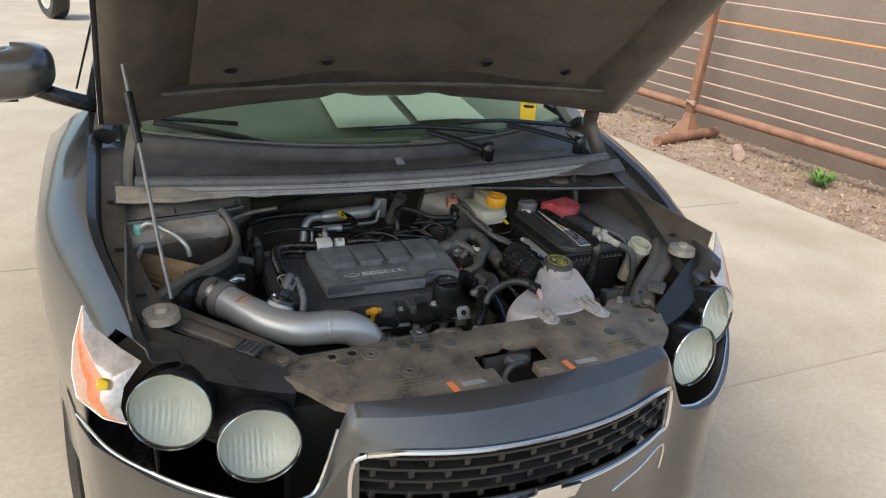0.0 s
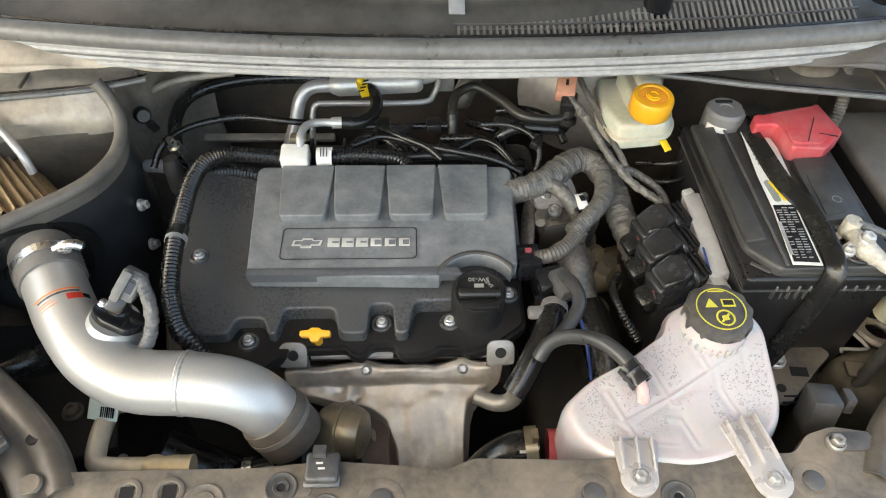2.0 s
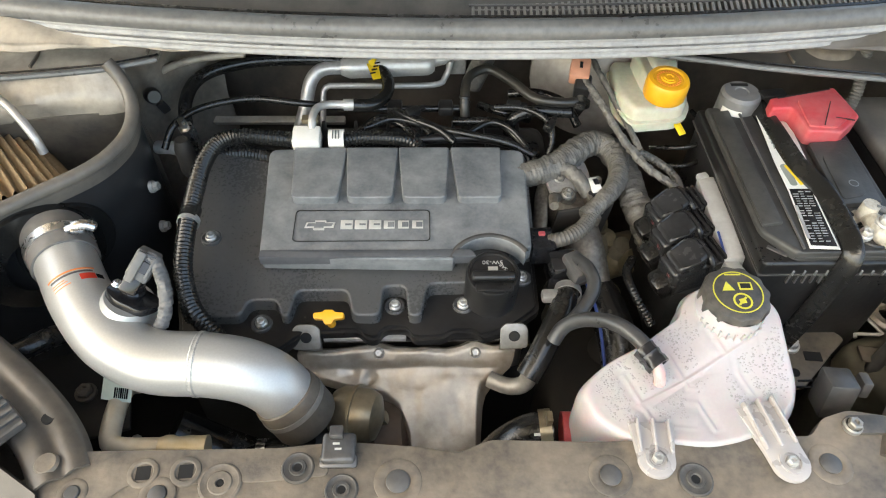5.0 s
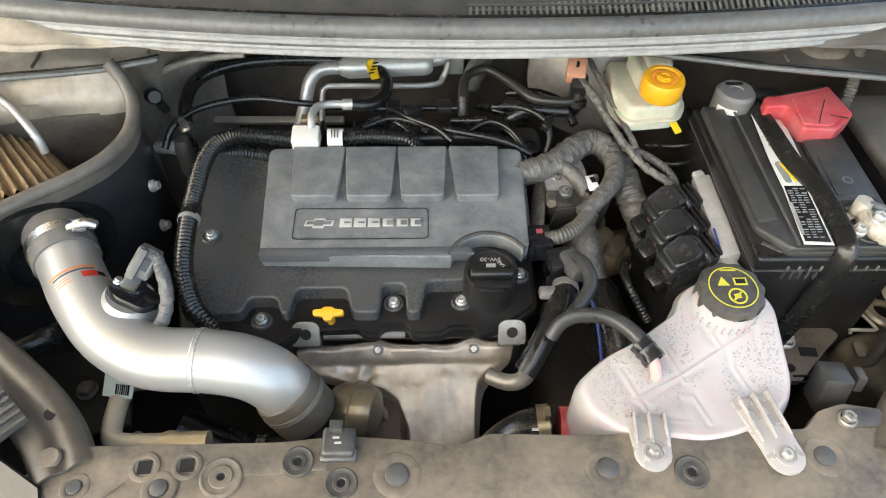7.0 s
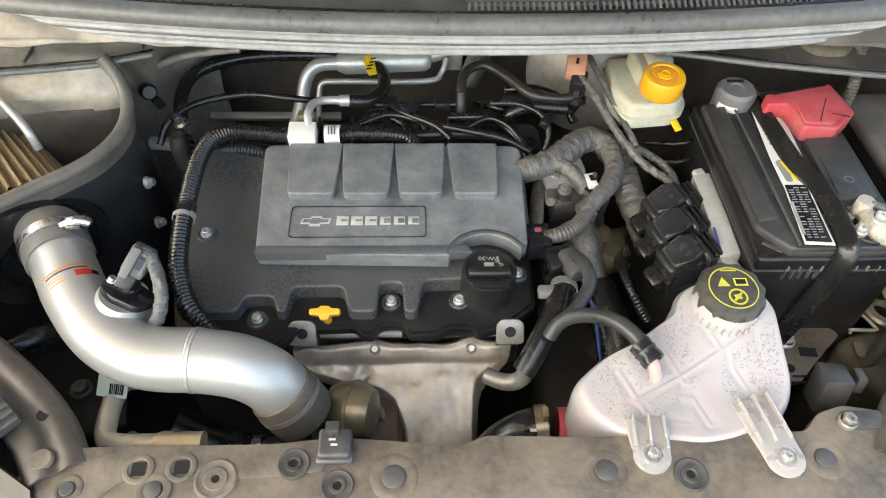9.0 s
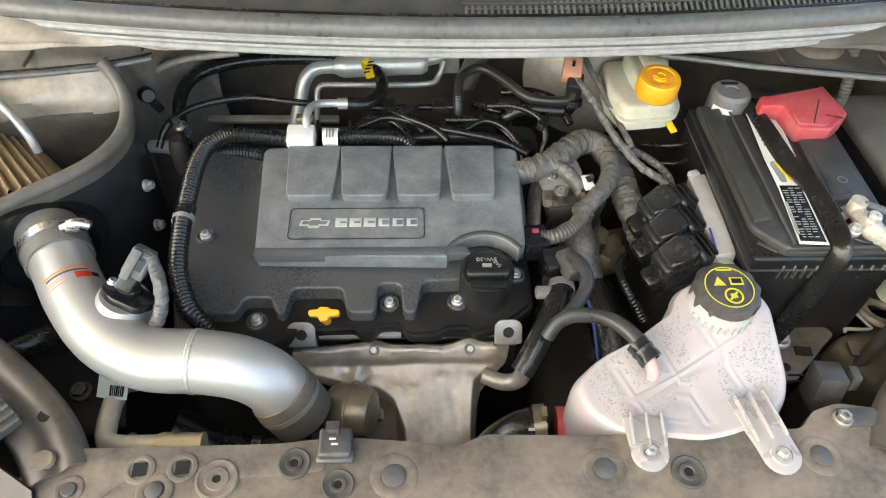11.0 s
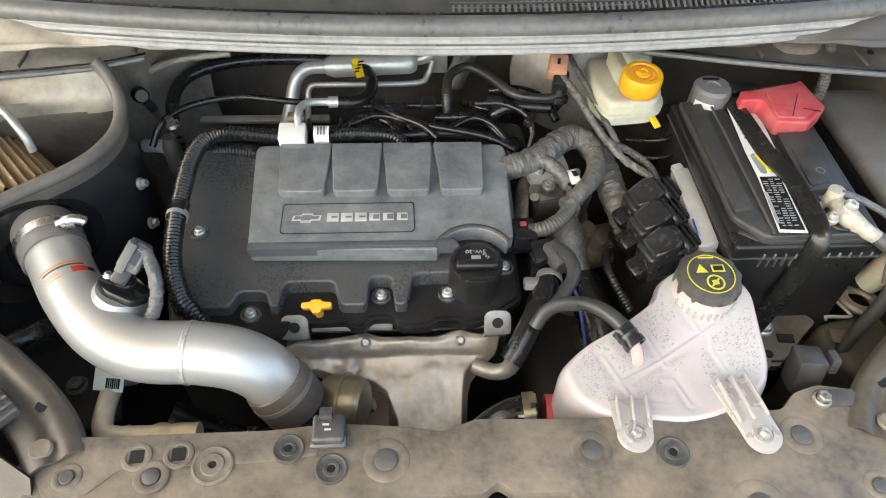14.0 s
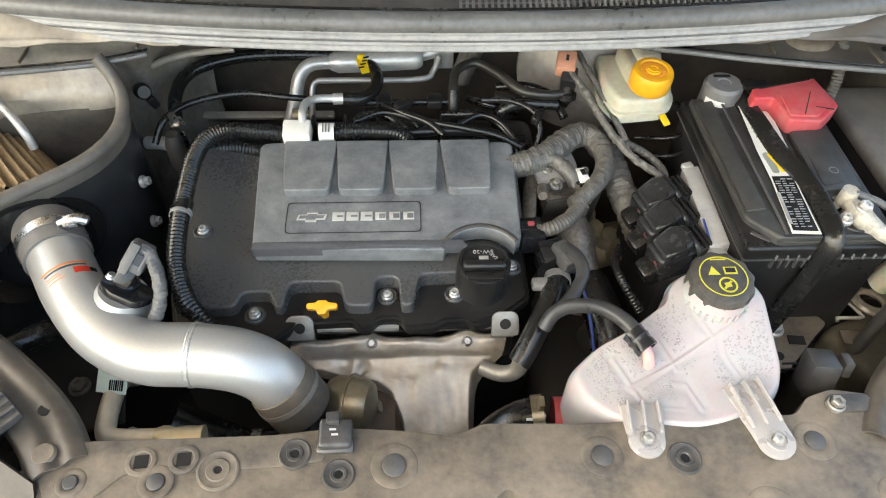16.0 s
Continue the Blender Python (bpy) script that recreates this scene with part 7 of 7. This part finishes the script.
turbo_pipe = line_thing("turbo_coolant_pipe", "bent steel coolant pipe near the heat shield", "pipe", [(0.058, 0.151, 0.742), (0.055, 0.147, 0.727), (0.046, 0.147, 0.717), (0.032, 0.151, 0.712), (0.014, 0.160, 0.712)], 0.0098, bracket_steel, piece="pipe")
radh = line_thing("radiator_hose", "large black radiator hose running down", "hose", [(0.152, 0.285, 0.73), (0.168, 0.25, 0.72), (0.178, 0.20, 0.70), (0.17, 0.15, 0.67), (0.13, 0.11, 0.62)], 0.024, rubber)
radh2 = line_thing("radiator_hose", "large black radiator hose to the red spigot", "hose", [(0.005, 0.07, 0.665), (0.03, 0.082, 0.70), (0.055, 0.087, 0.720), (0.08, 0.086, 0.726)], 0.022, rubber)
part("spring_clamp", spin([(0.0225, -0.006), (0.0245, -0.006), (0.0245, 0.007), (0.0225, 0.007)], 24, pose(0.07, 0.0868, 0.724, 0, 80, 0)), brass_zinc, radh2, "yellow zinc spring clamp")
part("clamp_ear", box((0.006, 0.012, 0.014), pose(0.07, 0.087, 0.753), 0.001), brass_zinc, radh2)
part("spigot", tube([(0.086, 0.0863, 0.727), (0.13, 0.084, 0.728)], 0.0205, 20), red, radh2, "red plastic spigot")
part("print_bar", box((0.012, 0.003, 0.001), pose(0.06, 0.075, 0.742, 30)), white_label, radh2)
bluew = line_thing("blue_wire", "thin blue wire behind the coolant hose", "wire", [(0.132, 0.25, 0.775), (0.145, 0.215, 0.75), (0.155, 0.17, 0.70)], 0.002, blue)
belt = line_thing("lower_hose", "black rubber intake hose below the silver pipe", "hose", [(-0.34, 0.10, 0.70), (-0.28, 0.09, 0.66), (-0.24, 0.10, 0.60)], 0.03, rubber)
cond = thing("refrigerant_line", "dusty aluminium refrigerant line with a barcode sticker", "pipe", (-0.39, 0.12, 0.73))
part("line", tube([(-0.388, 0.165, 0.70), (-0.388, 0.14, 0.735), (-0.3855, 0.112, 0.748), (-0.383, 0.080, 0.75), (-0.377, 0.065, 0.752), (-0.362, 0.060, 0.754), (-0.33, 0.059, 0.755), (-0.29, 0.058, 0.755)], 0.0105, 16), surface("dusty tan aluminium", (0.56, 0.46, 0.33), (0.70, 0.61, 0.47), 0.4, 0.25, 14, 120, 0.1), cond)
part("line_fitting", tube([(-0.326, 0.059, 0.755), (-0.316, 0.059, 0.755), (-0.302, 0.0585, 0.755), (-0.288, 0.058, 0.755), (-0.278, 0.058, 0.755)], 0.0122, 16, radii=[(0, 0.0108), (0.08, 0.0128), (0.3, 0.0128), (0.36, 0.0112), (0.46, 0.0112), (0.52, 0.0128), (0.9, 0.0128), (1, 0.0134)]), surface("gold anodised fitting", (0.50, 0.40, 0.24), (0.62, 0.52, 0.36), 0.35, 0.4, 20, 120, 0.1), cond, "pale gold ribbed fitting")
TAG = pose(-0.384, 0.122, 0.762, 38, 0, -8)
tag_ = part("paper_tag", sheet(lambda x, y: TAG @ Vector((x, y, 0.0025 * math.cos(x * 90))), steps(-0.017, 0.016, 10), steps(-0.012, 0.012, 4), 0.0006), surface("greenish paper tag", (0.60, 0.70, 0.60), (0.68, 0.76, 0.66), 0.6, 0, 20, 100, 0.05, DUST, 0.2), cond, "pale green barcode tag")
for k in range(7):
    part("code_bar", box((0.0011 if k % 3 else 0.0018, 0.011, 0.0006), TAG @ pose(-0.001 + 0.0022 * k, -0.003, 0.0031)), gloss_black, tag_)
part("thin_line", tube([(-0.372, 0.09, 0.71), (-0.362, 0.068, 0.735), (-0.35, 0.058, 0.75)], 0.006, 10), tube_alu, cond)
smoke = surface("smoky plastic", (0.035, 0.036, 0.038), (0.07, 0.071, 0.074), 0.18, 0, 30, 150, 0.1, DUST, 0.2)
sensor = thing("washer_sensor", "dark smoky plastic clip block at the cover edge", "clip", (-0.137, 0.022, 0.82))
part("clip_block", box((0.03, 0.028, 0.014), pose(-0.137, 0.022, 0.826), 0.004, 3), smoke, sensor)
part("clip_skirt", box((0.034, 0.012, 0.008), pose(-0.137, 0.012, 0.823, 20), 0.003), smoke, sensor)
part("clip_tab", box((0.012, 0.010, 0.010), pose(-0.139, 0.033, 0.836), 0.001), smoke, sensor)
for k in range(2):
    part("clip_mark", box((0.006, 0.0018, 0.0006), pose(-0.139 + 0.002 * k, 0.024 - 0.005 * k, 0.8333)), silver_print, sensor)
green = thing("service_port", "steel service pipe with a mint green cap", "pipe", (-0.6, 0.43, 0.88))
part("service_pipe", tube([(-0.606, 0.431, 0.90), (-0.60, 0.425, 0.885), (-0.612, 0.385, 0.872), (-0.62, 0.34, 0.86), (-0.61, 0.28, 0.848), (-0.60, 0.24, 0.80)], 0.0055, 10), tube_alu, green)
part("branch_pipe", tube([(-0.604, 0.428, 0.912), (-0.585, 0.426, 0.928), (-0.558, 0.42, 0.915), (-0.534, 0.402, 0.905), (-0.516, 0.386, 0.886), (-0.512, 0.382, 0.865)], 0.0052, 10), tube_alu, green)
part("cap", spin([(0, 0.014), (0.008, 0.014), (0.01, 0.008), (0.01, -0.012), (0, -0.012)], 18, pose(-0.606, 0.432, 0.91)), mint, green, "mint green cap")
# dark clutter low in the bay
clutter = thing("lower_engine", "dark engine accessories and brackets low in the bay", "engine part", (0.2, 0.3, 0.5))
rnd = random.Random(3)
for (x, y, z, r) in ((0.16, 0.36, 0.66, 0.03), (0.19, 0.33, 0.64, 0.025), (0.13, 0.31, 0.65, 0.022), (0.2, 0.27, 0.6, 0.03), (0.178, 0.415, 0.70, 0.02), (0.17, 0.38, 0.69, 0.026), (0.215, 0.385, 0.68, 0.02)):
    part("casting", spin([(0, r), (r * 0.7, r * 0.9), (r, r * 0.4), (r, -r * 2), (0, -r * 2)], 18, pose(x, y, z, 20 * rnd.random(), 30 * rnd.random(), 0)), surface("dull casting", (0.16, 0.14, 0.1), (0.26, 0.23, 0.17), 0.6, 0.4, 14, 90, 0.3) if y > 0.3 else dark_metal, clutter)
tan_cast = surface("tan corroded casting", (0.20, 0.165, 0.10), (0.34, 0.29, 0.19), 0.5, 0.3, 26, 140, 0.4, (0.10, 0.075, 0.05), 0.5)
for x, y, z, r in ((0.187, 0.421, 0.70, 0.017), (0.196, 0.392, 0.692, 0.019), (0.234, 0.358, 0.69, 0.018)):
    part("drain_plug", spin([(0, 0.012), (r * 0.55, 0.012), (r * 0.62, 0.006), (r, 0.004), (r * 1.02, -0.02), (r * 0.8, -0.03), (0, -0.03)], 24, pose(x, y, z, 25, 20, 0)), tan_cast, clutter, "tan metal plug")
part("pump_cover", box((0.09, 0.06, 0.05), pose(0.225, 0.40, 0.655, 12, 18, 30), 0.018, 3), tan_cast, clutter)
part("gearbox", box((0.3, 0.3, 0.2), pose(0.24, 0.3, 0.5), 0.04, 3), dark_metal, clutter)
tray_steel = surface("dirty brown bracket steel", (0.07, 0.062, 0.052), (0.14, 0.122, 0.10), 0.45, 0.2, 16, 140, 0.4, (0.26, 0.21, 0.15), 0.5)
tray_leg = part("side_bracket", slab(rounded([(0.345, 0.222), (0.44, 0.216), (0.448, 0.204), (0.424, 0.184), (0.398, 0.16), (0.374, 0.138), (0.345, 0.142)], 0.006, 3), 0.716, 0.722, 0.002), tray_steel, clutter, "brown steel battery tray bracket")
bolt(tray_leg, (0.376, 0.195, 0.726), 0.0085, material=zinc)
part("bracket_slot", box((0.020, 0.012, 0.002), pose(0.399, 0.1795, 0.7225, 0, 0, -6)), painted_depth, tray_leg)
part("bracket_hole", spin([(0, 0.0008), (0.0055, 0.0008), (0.0057, -0.001)], 16, pose(0.370, 0.158, 0.7222)), painted_depth, tray_leg)
for k in range(2):
    part("bracket_slit", box((0.018, 0.002, 0.002), pose(0.378 - 0.004 * k, 0.147 - 0.008 * k, 0.7225)), painted_depth, tray_leg)
part("tray_lip", box((0.10, 0.008, 0.012), pose(0.405, 0.222, 0.722), 0.002), dark_metal, tray_leg)
part("hook_rod", tube([(0.462, 0.206, 0.722), (0.464, 0.211, 0.722), (0.492, 0.210, 0.722), (0.497, 0.214, 0.722), (0.482, 0.248, 0.722)], 0.0022, 8), tube_alu, clutter, "thin steel rod")
part("tow_ring", spin([(0.016, -0.004), (0.014, 0.0), (0.016, 0.004), (0.026, 0.004), (0.028, 0.0), (0.026, -0.004), (0.016, -0.004)], 32, pose(0.519, 0.236, 0.722, -8, 6, 0)), bay_paint, clutter, "dusty steel ring")
part("tab_plate", box((0.03, 0.022, 0.004), pose(0.477, 0.186, 0.715, 0, 0, -8), 0.003), tray_steel, clutter)
part("left_bracket", box((0.12, 0.12, 0.006), pose(-0.46, 0.15, 0.70, 0, 0, 15), 0.002), dark_metal, clutter)
bolt(clutter, (-0.447, 0.15, 0.708), 0.009, material=dusty_plastic)
part("left_hose", tube([(-0.56, 0.14, 0.76), (-0.50, 0.16, 0.775), (-0.46, 0.20, 0.76), (-0.45, 0.24, 0.72)], 0.012, 12), rubber, clutter)
part("oil_line", tube([(-0.25, 0.075, 0.69), (-0.235, 0.08, 0.695), (-0.21, 0.085, 0.695)], 0.014, 14), rubber, clutter)
part("oil_clamp", spin([(0.015, -0.005), (0.0165, -0.005), (0.0165, 0.005), (0.015, 0.005)], 20, pose(-0.238, 0.079, 0.695, 0, 90, 0)), steel, clutter)
# intake manifold ribs and firewall clutter behind the engine cover
mani = thing("intake_manifold", "black plastic intake manifold behind the engine", "manifold", (-0.08, 0.5, 0.75))
part("plenum", box((0.34, 0.07, 0.07), pose(-0.06, 0.49, 0.765), 0.02, 3), black_plastic, mani)
for k in range(7):
    part("rib", box((0.004, 0.06, 0.02), pose(-0.2 + 0.045 * k, 0.485, 0.80), 0.001), black_plastic, mani)
part("rail", tube([(-0.10, 0.468, 0.81), (-0.03, 0.47, 0.815), (0.03, 0.468, 0.815), (0.07, 0.46, 0.808)], 0.007, 10), black_plastic, mani)
for pts in ([(-0.15, 0.48, 0.815), (-0.12, 0.50, 0.825), (-0.09, 0.49, 0.822), (-0.07, 0.465, 0.82)], [(-0.1, 0.53, 0.82), (-0.07, 0.50, 0.825), (-0.05, 0.47, 0.82)], [(-0.02, 0.50, 0.82), (0.04, 0.49, 0.825), (0.07, 0.46, 0.815), (0.08, 0.44, 0.80)], [(0.02, 0.55, 0.81), (0.05, 0.52, 0.82), (0.09, 0.53, 0.80)]):
    part("lead", tube(pts, 0.006, 10), rubber, mani)
inj = thing("vacuum_actuator", "dusty metal sensor beside the intake manifold", "sensor", (-0.36, 0.46, 0.8))
part("sensor_body", spin([(0, 0.03), (0.008, 0.03), (0.012, 0.015), (0.012, -0.02), (0.008, -0.03)], 18, pose(-0.365, 0.425, 0.82)), dark_metal, inj)
part("sensor_pipe", tube([(-0.42, 0.47, 0.80), (-0.39, 0.46, 0.805), (-0.36, 0.44, 0.80)], 0.009, 12), tube_alu, inj)
part("side_hose", tube([(-0.34, 0.452, 0.80), (-0.30, 0.448, 0.808), (-0.258, 0.438, 0.808)], 0.012, 12, ridge=0.1), rubber, inj)

# more wiring across the firewall and beside the brake reservoir
for k, (nm, lb, pts, r, mt, rg) in enumerate((
    ("brake_pipe", "thin steel brake pipe bent below the reservoir", [(0.25, 0.47, 0.80), (0.285, 0.45, 0.815), (0.31, 0.455, 0.82), (0.325, 0.49, 0.82), (0.32, 0.53, 0.815)], 0.0032, rubber, 0),
    ("brake_pipe", "thin steel brake pipe bent below the reservoir", [(0.24, 0.455, 0.79), (0.28, 0.43, 0.80), (0.315, 0.44, 0.805), (0.335, 0.48, 0.80)], 0.0032, rubber, 0),
    ("wiring_lead", "thin black wiring lead beside the brake reservoir", [(0.205, 0.43, 0.83), (0.235, 0.425, 0.82), (0.262, 0.405, 0.81), (0.27, 0.38, 0.80), (0.262, 0.35, 0.78)], 0.0055, tape, 0.12),
    ("wiring_lead", "dusty black lead clipped along the firewall", [(-0.30, 0.60, 0.87), (-0.22, 0.628, 0.878), (-0.12, 0.64, 0.88), (0.0, 0.64, 0.878), (0.1, 0.63, 0.88)], 0.0045, rubber, 0),
    ("wiring_lead", "black wiring lead curling under the control module", [(0.20, 0.30, 0.76), (0.185, 0.27, 0.77), (0.19, 0.24, 0.765), (0.21, 0.215, 0.74)], 0.006, rubber, 0.12),
    ("wiring_lead", "thin black lead behind the engine cover", [(0.0, 0.47, 0.825), (0.03, 0.485, 0.83), (0.055, 0.475, 0.828), (0.075, 0.455, 0.815), (0.09, 0.43, 0.80)], 0.004, rubber, 0),
)):
    line_thing(nm, lb, "pipe" if nm == "brake_pipe" else "wire", pts, r, mt, rg, 0.0045, 10)
for pts, r in (([(-0.14, 0.475, 0.828), (-0.10, 0.49, 0.832), (-0.05, 0.475, 0.83), (0.0, 0.462, 0.828), (0.05, 0.452, 0.822), (0.085, 0.44, 0.81)], 0.0048), ([(-0.10, 0.51, 0.83), (-0.075, 0.487, 0.834), (-0.04, 0.47, 0.83), (-0.02, 0.455, 0.82)], 0.0055), ([(0.035, 0.505, 0.84), (0.075, 0.50, 0.842), (0.105, 0.482, 0.836), (0.112, 0.462, 0.82), (0.105, 0.445, 0.80)], 0.0042), ([(0.06, 0.55, 0.83), (0.10, 0.54, 0.838), (0.135, 0.52, 0.835), (0.15, 0.49, 0.82)], 0.006)):
    line_thing("wiring_lead", "black lead among the hoses behind the engine", "wire", pts, r, rubber, 0.0, 0.0045, 10)
for x, y, z, rz in ((-0.075, 0.497, 0.838, 30), (0.062, 0.507, 0.842, -10), (0.108, 0.475, 0.832, 60)):
    joint = thing("wiring_clip", "black plastic wiring clip behind the engine", "clip", (x, y, z))
    part("clip_body", box((0.020, 0.012, 0.012), pose(x, y, z, 10, 0, rz), 0.003), black_plastic, joint)
    part("clip_tail", box((0.010, 0.007, 0.007), pose(x, y, z, 10, 0, rz) @ pose(0.013, 0, 0.001), 0.002), black_plastic, joint)
knot = thing("wiring_clip", "black plastic wiring clip beside the filter box", "clip", (-0.405, 0.5, 0.86))
part("clip_body", spin([(0, 0.006), (0.008, 0.006), (0.0105, 0.003), (0.011, -0.008), (0, -0.008)], 24, pose(-0.412, 0.493, 0.866, 70, 0, 35)), black_plastic, knot)
part("clip_tail", box((0.012, 0.008, 0.02), pose(-0.402, 0.489, 0.852, 10, -20, 30), 0.003), black_plastic, knot)
valve2 = thing("sensor", "small bright steel sensor with a black plug", "sensor", (-0.365, 0.45, 0.8))
part("steel_body", spin([(0, 0.03), (0.005, 0.03), (0.006, 0.018), (0.010, 0.016), (0.010, 0.0), (0.007, -0.002), (0.007, -0.03)], 6, pose(-0.362, 0.452, 0.835, 10, -10, 0)), steel, valve2)
part("plug", box((0.018, 0.016, 0.03), pose(-0.36, 0.44, 0.80, 10, -10, 0), 0.003), black_plastic, valve2)
# far behind the car
wheel = thing("vehicle_wheel", "dark tyre of a vehicle parked far behind", "wheel", (-1.6, 10.9, 0.0))
part("tyre", spin([(0.2, -0.11), (0.3, -0.12), (0.335, -0.09), (0.34, 0.0), (0.335, 0.09), (0.3, 0.12), (0.2, 0.11), (0.2, -0.11)], 40, pose(-1.6, 10.9, 0.335, 0, 90, 25)), rubber, wheel)
part("rim", spin([(0, -0.12), (0.06, -0.12), (0.19, -0.1), (0.205, -0.11), (0.205, 0.1), (0, 0.1)], 30, pose(-1.6, 10.9, 0.335, 0, 90, 25)), tube_alu, wheel)
